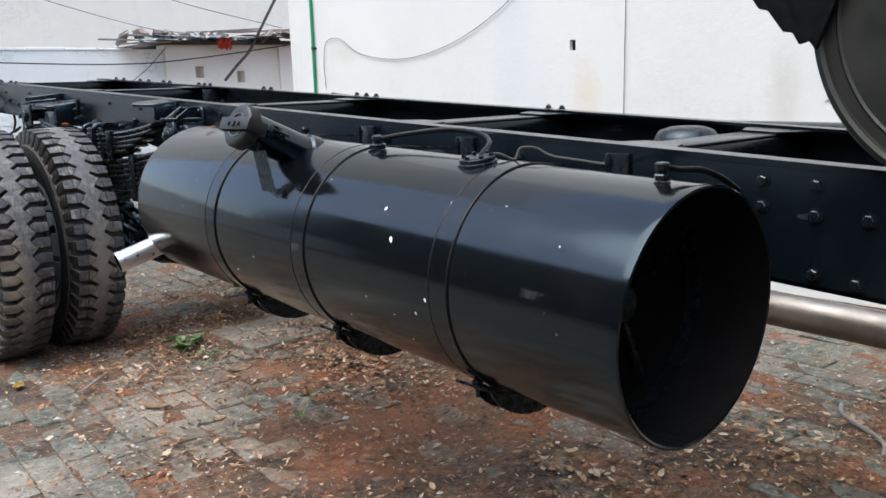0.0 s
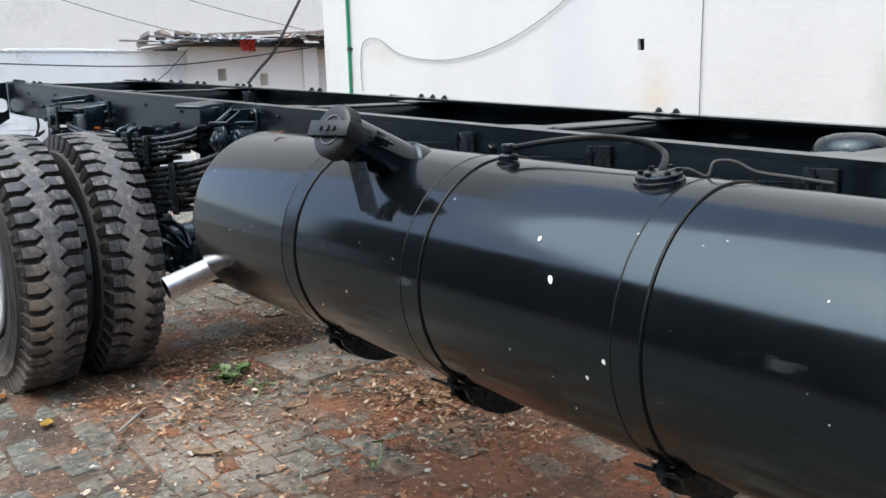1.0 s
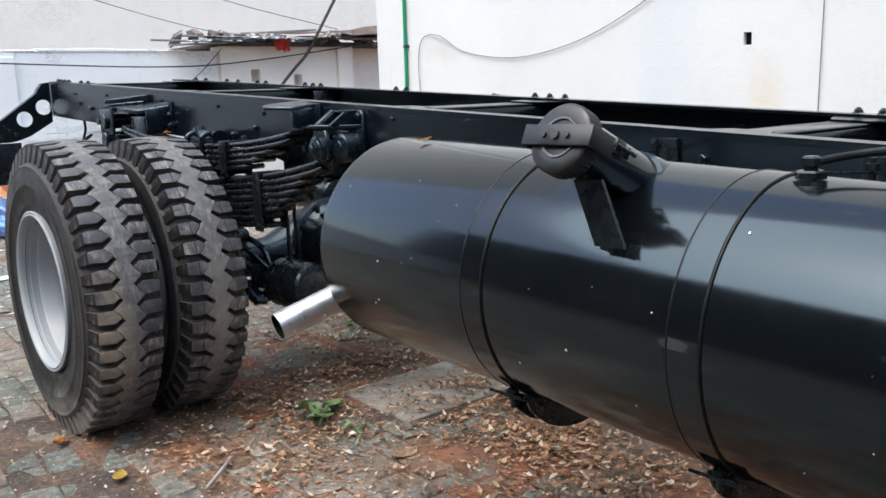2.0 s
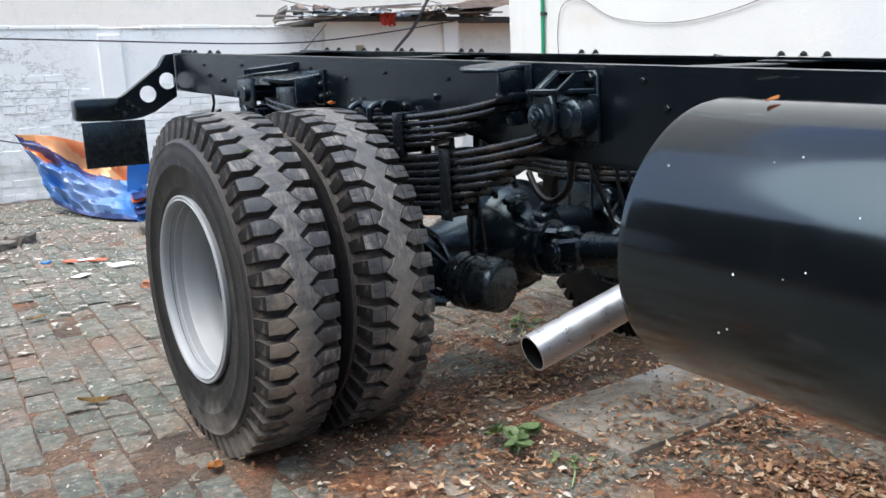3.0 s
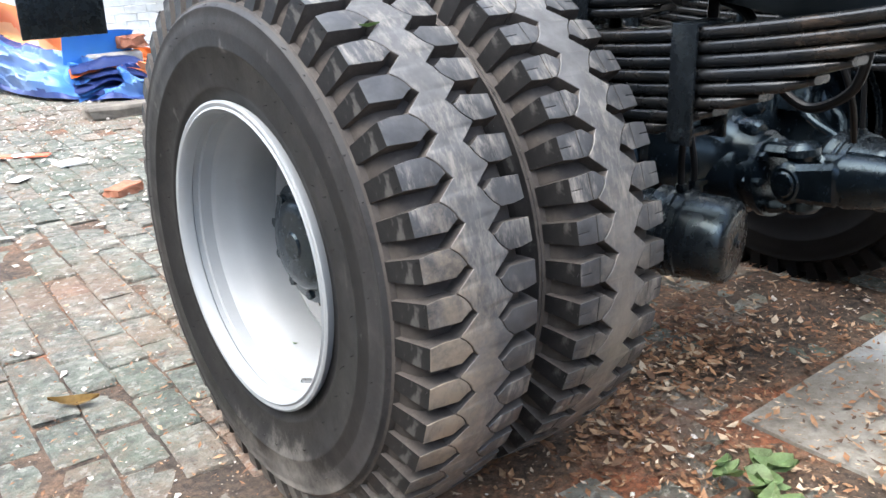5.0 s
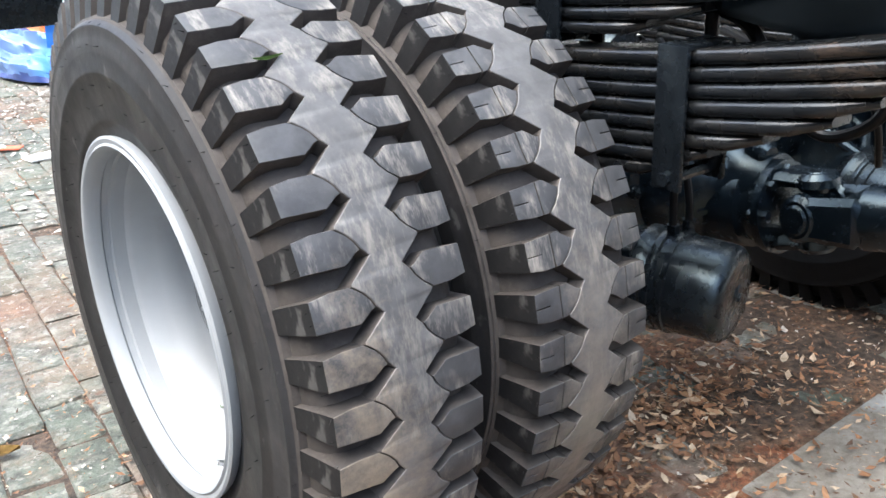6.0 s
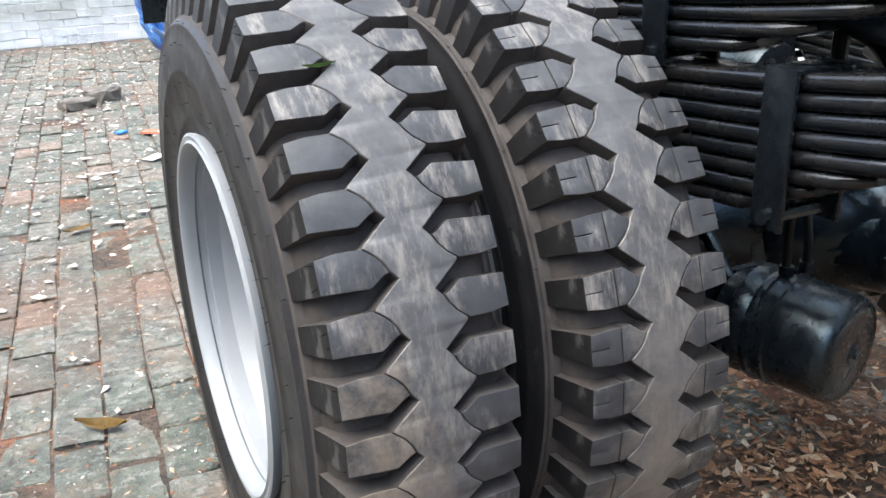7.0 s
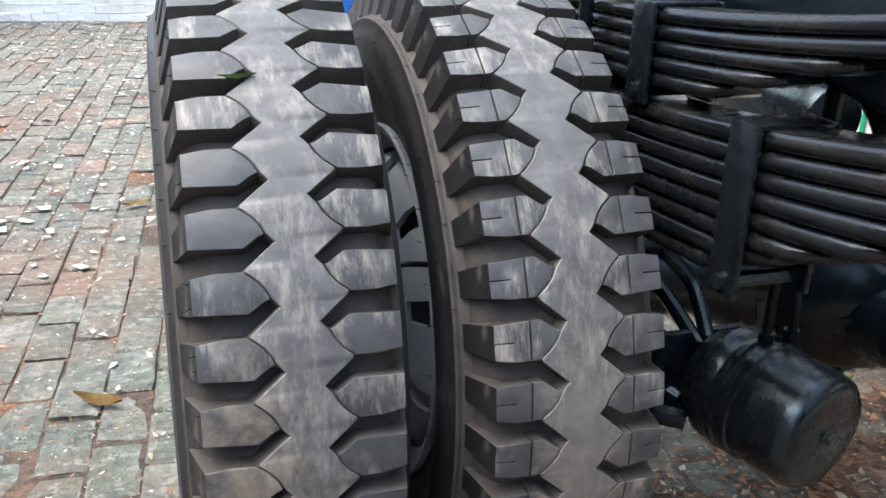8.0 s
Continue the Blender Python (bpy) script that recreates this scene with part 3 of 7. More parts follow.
def rail(x, inward):
    """A channel: web outside, flanges turned inward, shallower behind the axle."""
    t, w = 0.009, 0.075
    stations = [(-2.2, 0.268), (3.95, 0.268), (4.55, 0.205), (7.16, 0.215)]
    bm = bmesh.new()
    s = inward
    rings = []
    for y, d in stations:
        pr = [(0, 0), (w * s, 0), (w * s, -t), (t * s, -t), (t * s, -d + t), (w * s, -d + t), (w * s, -d), (0, -d)]
        rings.append([bm.verts.new((x + a, y, b)) for a, b in pr])
    for a, b in zip(rings, rings[1:]):
        for i in range(8):
            bm.faces.new((a[i], a[(i + 1) % 8], b[(i + 1) % 8], b[i]))
    bm.faces.new(rings[0])
    bm.faces.new(rings[-1][::-1])
    bmesh.ops.recalc_face_normals(bm, faces=bm.faces)
    es = [e for e in bm.edges if all(abs(v.co.x - x) < 1e-5 for v in e.verts) and abs(e.verts[0].co.y - e.verts[1].co.y) > 0.1 and (all(abs(v.co.z) < 1e-5 for v in e.verts) or all(v.co.z < -0.15 for v in e.verts))]
    bmesh.ops.bevel(bm, geom=es, offset=0.014, segments=4, affect="EDGES")
    return raked(bm)


RAIL_L = "black painted steel channel rail with bolt holes"
near_rail = part("frame_rail", rail(RAIL_X, 1), M_RAIL, truck, RAIL_L)
far_rail = part("frame_rail", rail(RAIL_FAR, -1), M_RAIL, truck, RAIL_L)


def bolt_mesh(name, r, h, washer=True):
    """A hexagon bolt head with washer, standing along -x."""
    bm = bmesh.new()
    if washer:
        rod(bm, (0, 0, 0), (-0.003, 0, 0), r * 1.35, 16)
    turned(bm, (-0.002, 0, 0), (-1, 0, 0), [(0, 0), (0, r), (h * 0.8, r), (h, r * 0.8), (h, 0)], 6)
    rod(bm, (0, 0, 0), (-h * 1.6, 0, 0), r * 0.5, 10)
    me = bpy.data.meshes.new(name)
    bm.to_mesh(me)
    bm.free()
    me.materials.append(M_BLACK)
    return me


BOLT = bolt_mesh("bolt", 0.012, 0.010)
BOLT_BIG = bolt_mesh("bolt", 0.0125, 0.009)
RIVET = bolt_mesh("bolt", 0.008, 0.006, False)


def bolt(me, place, parent, turn=(0, 0, 0)):
    ob = new("bolt", me)
    ob.parent = parent
    ob.matrix_parent_inverse = parent.matrix_basis.inverted()
    ob.matrix_basis = pose(*place, *turn)
    return ob


for y, h in ((1.02, 0.045), (0.90, 0.042), (0.70, 0.05), (1.02, 0.10), (0.90, 0.105), (0.79, 0.10), (1.01, 0.225), (0.90, 0.23), (0.81, 0.235), (0.72, 0.215), (1.12, 0.075), (1.45, 0.055), (1.75, 0.06), (2.35, 0.06), (2.85, 0.06)):
    bolt(BOLT_BIG if y < 1.1 else BOLT, (RAIL_X, y, zr(y) - h), near_rail, (random.uniform(0, 60), 0, 0))
for y, h in ((3.42, 0.10), (3.42, 0.17), (3.20, 0.17), (3.50, 0.035), (3.45, 0.22), (5.0, 0.165), (4.93, 0.155), (5.20, 0.15), (5.28, 0.15), (5.42, 0.145), (5.05, 0.08), (4.35, 0.06), (4.42, 0.12), (6.0, 0.12), (6.1, 0.05), (6.55, 0.11), (6.62, 0.06), (6.35, 0.13), (5.95, 0.16), (5.35, 0.05), (4.75, 0.05), (4.62, 0.16), (4.53, 0.17)):
    bolt(BOLT if h > 0.1 else RIVET, (RAIL_X, y, zr(y) - h), near_rail, (random.uniform(0, 60), 0, 0))
# bolt ends standing on the top flanges
for x0, ys in ((RAIL_X + 0.04, (6.85, 6.93, 7.0, 7.05, 6.62, 6.5)), (RAIL_FAR - 0.04, (3.55, 3.63, 3.71, 5.3, 5.38, 5.46, 5.9, 6.0, 6.25, 6.4, 6.7, 6.85, 2.35, 2.42, 4.55, 4.63))):
    for y in ys:
        bolt(BOLT, (x0, y, zr(y) + 0.002), near_rail if x0 < 2.4 else far_rail, (0, 90, 0))


def crossmember(y, h=0.0, w=0.11, d=0.09):
    """An open channel from rail to rail, let in under the top flanges, with gussets."""
    bm = bmesh.new()
    x0, x1 = RAIL_X + 0.012, RAIL_FAR - 0.012
    box(bm, x0, x1, y - w / 2, y + w / 2, h - 0.020, h - 0.011, 0.003)
    box(bm, x0, x1, y - w / 2, y - w / 2 + 0.008, h - d, h - 0.0205, 0.003)
    box(bm, x0, x1, y + w / 2 - 0.008, y + w / 2, h - d, h - 0.0205, 0.003)
    for s, x in ((1, x0), (-1, x1)):
        prism(bm, [(x, y - w, h - 0.0105), (x + s * 0.07, y - w, h - 0.0105), (x + s * 0.20, y - w / 2, h - 0.0105), (x + s * 0.20, y + w / 2, h - 0.0105), (x + s * 0.07, y + w, h - 0.0105), (x, y + w, h - 0.0105)], (0, 0, 0.005))
    return part("crossmember", raked(bm), M_RAIL, truck)


for y in (0.62, 1.42, 2.36, 3.62, 5.42, 6.95):
    crossmember(y, -0.002)
bm = bmesh.new()
rod(bm, (RAIL_X + 0.01, 4.5, zr(4.5) - 0.12), (RAIL_FAR - 0.01, 4.5, zr(4.5) - 0.12), 0.05, 24)
part("cross_tube", bm, M_RAIL, truck)

# air bell between the rails
bm = bmesh.new()
turned(bm, (2.60, 1.66, zr(1.66) - 0.19), (2.60, 1.66, zr(1.66) + 0.1), [(0, 0), (0, 0.10), (0.12, 0.104), (0.150, 0.100), (0.170, 0.085), (0.182, 0.05), (0.185, 0)], 40)
part("air_tank", bm, M_BLACK, truck, "rounded black air tank between the rails")
# air reservoir hung inside the far rail, behind the axle
bm = bmesh.new()
turned(bm, (2.745, 5.10, 0.715), (2.745, 5.72, 0.725), [(0, 0), (0.004, 0.05), (0.02, 0.085), (0.035, 0.093), (0.585, 0.093), (0.60, 0.085), (0.616, 0.05), (0.62, 0)], 36)
reservoir = part("air_reservoir", bm, M_BLACK, truck, "black air reservoir hung behind the axle")
for yy in (5.22, 5.58):
    bm = bmesh.new()
    box(bm, 2.70, 2.80, yy - 0.02, yy + 0.02, 0.808, zr(yy) - 0.02, 0.004)
    part("hanger", bm, M_BLACK, reservoir)
# silencer outside the far rail
bm = bmesh.new()
turned(bm, (3.13, 0.9, zr(1.2) - 0.08), (3.13, 1.95, zr(2.0) - 0.11), [(0, 0), (0, 0.06), (0.02, 0.075), (0.98, 0.075), (1.02, 0.06), (1.02, 0)], 32)
part("silencer", bm, M_BLACK, truck, "black silencer drum beyond the far rail")

# tail bracket, bumper and plate
def pierced(outline, holes, thick):
    """A flat plate in y and height with round holes, thick along x."""
    cu = bpy.data.curves.new("plate", "CURVE")
    cu.dimensions, cu.fill_mode, cu.extrude = "2D", "BOTH", thick / 2
    loops = [outline] + [[(cy + r * math.cos(k * math.tau / 32), ch + r * math.sin(k * math.tau / 32)) for k in range(32)] for cy, ch, r in holes]
    for pts in loops:
        sp = cu.splines.new("POLY")
        sp.points.add(len(pts) - 1)
        for p, (a, b) in zip(sp.points, pts):
            p.co = (a, b, 0, 1)
        sp.use_cyclic_u = True
    ob = bpy.data.objects.new("plate", cu)
    bm = bmesh.new()
    bm.from_mesh(ob.to_mesh())
    ob.to_mesh_clear()
    bpy.data.objects.remove(ob)
    bpy.data.curves.remove(cu)
    for v in bm.verts:
        v.co = Vector((v.co.z, v.co.x, v.co.y))
    bmesh.ops.remove_doubles(bm, verts=bm.verts, dist=0.0002)
    bmesh.ops.recalc_face_normals(bm, faces=bm.faces)
    return bm


# a cranked cross plate stands out from the rail's end and carries the bumper
outline = [(1.925, 1.384), (1.885, 1.380), (1.862, 1.352), (1.842, 1.318), (1.724, 1.232), (1.620, 1.158), (1.585, 1.146), (1.40, 1.146), (1.40, 1.028), (1.571, 1.022), (1.67, 1.026), (1.715, 1.034), (1.785, 1.058), (1.925, 1.142)]
bm = pierced(outline, [(1.760, 1.162, 0.047), (1.878, 1.232, 0.047)], 0.009)
for v in bm.verts:
    v.co = Vector((v.co.y, 7.105 + v.co.x, v.co.z))
for (xa, za), (xb, zb) in zip(outline[1:7], outline[2:8]):
    prism(bm, [(xa, 7.110, za), (xb, 7.110, zb), (xb, 7.165, zb), (xa, 7.165, za)], (0.004, 0, -0.008))
for (xa, za), (xb, zb) in zip(outline[9:13], outline[10:14]):
    prism(bm, [(xa, 7.110, za), (xb, 7.110, zb), (xb, 7.165, zb), (xa, 7.165, za)], (-0.003, 0, 0.008))
bracket = part("tail_bracket", bm, M_RAIL, truck, "cranked tail bracket with round holes")
for xx, zz_ in ((1.70, 1.075), (1.665, 1.095), (1.615, 1.06), (1.64, 1.12)):
    bolt(BOLT, (xx, 7.10, zz_), bracket, (0, 0, 90))
bm = bmesh.new()
box(bm, 1.352, 1.592, 7.075, 7.19, 1.030, 1.150, 0.020)
box(bm, 1.375, 1.585, 7.070, 7.080, 1.050, 1.132, 0.004)
part("rear_bumper", bm, M_RAIL, truck, "black square bumper stub")
bm = bmesh.new()
box(bm, 1.378, 1.722, 7.085, 7.097, 0.768, 1.021, 0.004)
box(bm, 1.378, 1.722, 7.0975, 7.112, 1.004, 1.021, 0.003)
part("tail_plate", bm, M_BLACK, truck, "flat black tail plate hung under the bumper")
bm = bmesh.new()
hose(bm, [(1.96, 6.62, zr(6.6) - 0.19), (1.97, 6.63, zr(6.6) - 0.26), (1.96, 6.65, zr(6.6) - 0.33), (1.99, 6.60, zr(6.6) - 0.30), (1.93, 6.62, zr(6.6) - 0.34), (1.96, 6.70, zr(6.6) - 0.36)], 0.008)
part("loose_wire", bm, M_HOSE, truck)

# ---- fuel tank ----


def on_tank(y, deg, r=0.0):
    """A place on the tank: degrees from the top, towards the open side."""
    a = radians(deg)
    return Vector((TANK_X - (TANK_R + r) * math.sin(a), y, tank_z(y) + (TANK_R + r) * math.cos(a)))


bm = bmesh.new()
L = (TANK_Y1 - TANK_Y0)
R = TANK_R
turned(bm, (TANK_X, TANK_Y0, tank_z(TANK_Y0)), (TANK_X, TANK_Y1, tank_z(TANK_Y1)), [(0.20, 0.0), (0.204, R * 0.45), (0.222, R - 0.03), (0.214, R - 0.010), (0.0, R - 0.008), (-0.002, R - 0.004), (0.0, R), (0.012, R + 0.001), (0.02, R), (0.62, R), (1.25, R), (L - 0.03, R), (L - 0.012, R - 0.004), (L - 0.002, R - 0.016), (L, R - 0.04), (L + 0.02, 0)], 128)
# the recessed end gets the black that stands in for its shade
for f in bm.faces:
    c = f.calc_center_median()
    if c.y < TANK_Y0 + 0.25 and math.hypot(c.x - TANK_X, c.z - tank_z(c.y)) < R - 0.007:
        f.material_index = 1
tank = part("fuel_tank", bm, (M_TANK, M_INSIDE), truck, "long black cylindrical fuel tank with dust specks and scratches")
bm = bmesh.new()
for k in range(4):
    a = k * math.pi / 2 + 0.4
    d = Vector((math.cos(a), 0, math.sin(a)))
    c = Vector((TANK_X, TANK_Y0 + 0.196, tank_z(TANK_Y0)))
    hose(bm, [c + d * 0.02, c + d * 0.12, c + d * 0.20], 0.009, 8, 4)
rod(bm, (TANK_X, TANK_Y0 + 0.205, tank_z(TANK_Y0)), (TANK_X, TANK_Y0 + 0.175, tank_z(TANK_Y0)), 0.04, 24, None, 0.006)
part("end_ribs", bm, M_BLACK, tank, "black ribs and boss of the recessed tank end")
bm = bmesh.new()
turned(bm, (TANK_X, TANK_Y0 + 0.16, tank_z(TANK_Y0)), (TANK_X, TANK_Y0 + 0.2, tank_z(TANK_Y0)), [(0, R - 0.024), (0, R - 0.010), (0.03, R - 0.010), (0.03, R - 0.024)], 64, True)
part("end_flange", bm, M_BLACK, tank, "black flange of the recessed tank end")


def strap(y, w):
    """A flat band round the tank with a raised rubber edge."""
    bm = bmesh.new()
    n, a0, a1 = 115, -62, 168
    rows = []
    for i in range(n + 1):
        d = a0 + (a1 - a0) * i / n
        rows.append([bm.verts.new(on_tank(y + o, d, h)) for o, h in ((0, 0), (0, 0.002), (w, 0.002), (w, 0))])
    for a, b in zip(rows, rows[1:]):
        for k in range(3):
            bm.faces.new((a[k], a[k + 1], b[k + 1], b[k]))
    bmesh.ops.recalc_face_normals(bm, faces=bm.faces)
    part("strap", bm, M_TANK, tank, "flat black steel strap")
    bm = hose(bmesh.new(), [on_tank(y - 0.003, d, 0.001) for d in range(-62, 169, 10)], 0.0030, 8, 3)
    part("strap_edge", bm, M_HOSE, tank, "black rubber edging")
    bm = hose(bmesh.new(), [on_tank(y + w + 0.001, d, 0.0008) for d in range(-62, 149, 10)], 0.0024, 8, 3)
    part("strap_edge", bm, M_HOSE, tank)
    # the strap's flat end, reaching over to the rail
    bm = bmesh.new()
    p, q = on_tank(y + w / 2, -17, 0.004), Vector((RAIL_X - 0.035, y + w / 2 - 0.02, zr(y) - 0.050))
    prism(bm, [p + Vector((0, -0.027, 0)), p + Vector((0, 0.027, 0)), q + Vector((0, 0.012, 0)), q + Vector((0, -0.012, 0))], (0, 0, 0.003))
    part("strap_tongue", bm, M_BLACK, tank)
    bm = bmesh.new()
    box(bm, RAIL_X - 0.06, RAIL_X - 0.003, q.y - 0.035, q.y + 0.035, q.z - 0.035, q.z - 0.027)
    box(bm, RAIL_X - 0.012, RAIL_X - 0.003, q.y - 0.035, q.y + 0.035, q.z - 0.09, q.z + 0.03, 0.002)
    rod(bm, (RAIL_X - 0.04, q.y, q.z - 0.06), (RAIL_X - 0.04, q.y, q.z + 0.03), 0.006, 10)
    rod(bm, (RAIL_X - 0.04, q.y, q.z + 0.006), (RAIL_X - 0.04, q.y, q.z + 0.02), 0.012, 6)
    part("strap_bracket", bm, M_BLACK, tank)
    # the saddle below: two half-moon cheeks, a floor strip and a foot
    arc = list(range(148, 233, 6))
    outline = [on_tank(y, d, 0.005) for d in arc]
    for d in arc[::-1]:
        k = (d - 148) / 84
        outline.append(on_tank(y, d, 0.008 + 0.062 * math.sin(math.pi * min(1, k * 1.05)) ** 0.7))
    outline = [Vector((v.x, y, v.z)) for v in outline]
    bm = bmesh.new()
    prism(bm, outline, (0, 0.007, 0))
    part("saddle", bm, M_BLACK, truck, "black half-moon tank saddle")
    bm = bmesh.new()
    prism(bm, [p + Vector((0, 0.052, 0)) for p in outline], (0, 0.007, 0))
    part("saddle", bm, M_BLACK, truck, "black half-moon tank saddle")
    bm = bmesh.new()
    f0 = on_tank(y, 150, 0.012)
    prism(bm, [f0 + Vector((-0.040, -0.014, 0.012)), f0 + Vector((0.03, -0.014, -0.022)), f0 + Vector((0.03, 0.074, -0.022)), f0 + Vector((-0.040, 0.074, 0.012))], (0.002, 0, 0.006), 0.001)
    rod(bm, f0 + Vector((-0.012, 0.03, -0.02)), f0 + Vector((-0.010, 0.03, 0.075)), 0.006, 10)
    rod(bm, f0 + Vector((-0.012, 0.03, 0.006)), f0 + Vector((-0.011, 0.03, 0.020)), 0.013, 6)
    part("saddle_foot", bm, M_BLACK, truck, "worn steel foot of the saddle")
    bm = bmesh.new()
    e = on_tank(y, 228, 0.01)
    prism(bm, [(e.x, y, e.z - 0.03), (RAIL_X + 0.03, y, e.z - 0.03), (RAIL_X + 0.03, y, zr(y) - 0.266), (RAIL_X - 0.008, y, zr(y) - 0.20), (RAIL_X - 0.008, y, e.z + 0.06), (e.x, y, e.z + 0.02)], (0, 0.058, 0))
    part("saddle_arm", bm, M_BLACK, truck)


for sy in (1.40, 1.955, 2.44):
    strap(sy, 0.055)

# filler neck, cap and stay
M_CAP = simple("dusty_black_cap", (0.010, 0.011, 0.012), 0.42, 0, 0.4, 14, 0.1)
M_WORNRING = simple("worn_steel_ring", (0.10, 0.105, 0.11), 0.45, 0.3, 0.3, 30, 0.1)
cap_c, neck_c = Vector((1.327, 2.205, 1.136)), Vector((1.505, 2.215, 1.056))
ax = (neck_c - cap_c).normalized()
bm = bmesh.new()
turned(bm, cap_c + ax * 0.012, neck_c, [(0, 0.0), (0, 0.050), (0.17, 0.050), (0.20, 0.050), (0.23, 0.046)], 40)
neck = part("filler_neck", bm, M_TANK, tank, "slanted black filler neck")
bm = bmesh.new()
side = ax.cross(Vector((0, 0, 1))).normalized()
up = side.cross(ax)
prof = [(-0.016, 0), (-0.016, 0.030), (-0.010, 0.0315), (-0.010, 0.0345), (-0.017, 0.036), (-0.018, 0.053), (-0.015, 0.0585), (-0.011, 0.0605), (0.018, 0.0605), (0.024, 0.056), (0.026, 0.05)]
turned(bm, cap_c, cap_c + ax, prof, 176)
for v in bm.verts:
    d = v.co - cap_c
    rad = d - ax * d.dot(ax)
    if rad.length > 0.0595:
        a = math.atan2(rad.dot(up), rad.dot(side))
        v.co += rad.normalized() * 0.0011 * math.cos(a * 44)
cap = part("filler_cap", bm, M_CAP, tank, "ribbed black filler cap")
bm = bmesh.new()
turned(bm, cap_c, cap_c + ax, [(-0.0155, 0.0305), (-0.0195, 0.0315), (-0.0195, 0.0350), (-0.0155, 0.036)], 64, True)
part("cap_ring", bm, M_WORNRING, cap, "ring worn bright on the cap")
bm = bmesh.new()
lug = Matrix((side, up, ax)).transposed().to_4x4()
lug.translation = cap_c
box(bm, 0.040, 0.056, 0.002, 0.030, 0.060, 0.088, 0.002, lug)
box(bm, 0.040, 0.053, 0.006, 0.026, 0.100, 0.106, 0.001, lug)
rod(bm, lug @ Vector((0.060, 0.016, 0.056)), lug @ Vector((0.060, 0.016, 0.112)), 0.004, 8)
part("hasp", bm, M_BLACK, neck, "small black hasp on the filler neck")
bm = bmesh.new()
m = Matrix((side, up, ax)).transposed().to_4x4()
m.translation = cap_c
for args in ((-0.069, 0.069, -0.017, 0.019, -0.027, -0.022), (-0.071, -0.066, -0.017, 0.019, -0.027, 0.035), (0.066, 0.071, -0.017, 0.019, -0.027, 0.035)):
    box(bm, *args, 0.002, m)
for o in (-0.024, 0.0, 0.024):
    rod(bm, cap_c + side * o - ax * 0.027, cap_c + side * o - ax * 0.032, 0.0055 if o else 0.008, 8)
part("cap_bar", bm, M_CAP, tank, "black steel bar over the cap")
bm = bmesh.new()
foot = Vector((1.352, 2.135, 0.962))
tl = cap_c + ax * 0.06 - up * 0.045 + Vector((0, -0.015, 0))
prism(bm, [foot + Vector((0, -0.031, 0)), foot + Vector((0, 0.031, 0)), tl + Vector((0.0, 0.031, 0)), tl + Vector((0.0, -0.031, 0))], (0.006, 0, 0.001))
fl = on_tank(2.135, 66, 0.003)
prism(bm, [fl + Vector((-0.002, -0.040, -0.035)), fl + Vector((-0.002, 0.040, -0.035)), fl + Vector((0.026, 0.038, 0.04)), fl + Vector((0.026, -0.038, 0.04))], (-0.004, 0, 0.002))
part("stay", bm, M_BLACK, tank, "flat stay welded to the tank")
bm = bmesh.new()
turned(bm, neck_c + ax * 0.02, neck_c - ax * 0.06, [(-0.03, 0.0), (-0.03, 0.062), (0.006, 0.058), (0.012, 0.051), (0.02, 0.0505)], 40)
part("neck_weld", bm, M_TANK, tank)


def fitting(y, x, hose_to, f=1.0):
    """A hexagon union with a banjo bolt, and the pipe that leaves it."""
    c = Vector((x, y, tank_z(y) + math.sqrt(TANK_R ** 2 - (x - TANK_X) ** 2)))
    bm = bmesh.new()
    u = Vector((0, 0, 1))
    turned(bm, c - u * 0.006, c + u, [(0, 0), (0, 0.027 * f), (0.007, 0.026 * f), (0.008, 0.022 * f), (0.008, 0)], 24)
    turned(bm, c, c + u, [(0.004, 0), (0.004, 0.024 * f), (0.014, 0.024 * f), (0.017, 0.020 * f), (0.017, 0)], 6)
    turned(bm, c, c + u, [(0.014, 0), (0.014, 0.011), (0.024, 0.011), (0.024, 0.015), (0.036, 0.015), (0.039, 0.011), (0.039, 0)], 8)
    part("union", bm, M_BLACK, tank, "black hexagon pipe union")
    top = c + u * 0.030
    bm = hose(bmesh.new(), [top + Vector((0.0, -0.008, 0))] + [Vector(p) for p in hose_to], 0.0065, 10)
    part("fuel_pipe", bm, M_HOSE, tank)


fitting(1.905, 1.557, [(1.62, 1.85, tank_z(1.85) + TANK_R + 0.040), (1.675, 1.76, tank_z(1.76) + TANK_R + 0.052), (1.69, 1.66, tank_z(1.66) + TANK_R + 0.048), (1.65, 1.58, tank_z(1.58) + TANK_R + 0.034), (1.59, 1.54, tank_z(1.54) + TANK_R + 0.016), (1.565, 1.53, tank_z(1.53) + TANK_R + 0.004)])
fitting(1.03, 1.574, [(1.61, 1.015, zr(1.0) + 0.008), (1.66, 1.0, zr(1.0) + 0.004), (1.71, 0.985, zr(1.0) - 0.016), (1.76, 0.98, zr(1.0) - 0.045)], 0.66)
c = Vector((1.553, 1.52, tank_z(1.52) + TANK_R * 0.982))
bm = bmesh.new()
turned(bm, c, c + Vector((-0.15, 0, 1)), [(-0.008, 0), (-0.008, 0.048), (0.004, 0.046), (0.006, 0.042), (0.014, 0.042), (0.016, 0.039), (0.016, 0)], 40)
for k in range(6):
    a = k * math.tau / 6
    p = c + Vector((math.cos(a) * 0.033, math.sin(a) * 0.033, 0.015 + 0.005 * math.cos(a)))
    rod(bm, p, p + Vector((0, 0, 0.007)), 0.006, 6)
part("level_sender", bm, M_BLACK, tank, "round bolted fuel level sender")
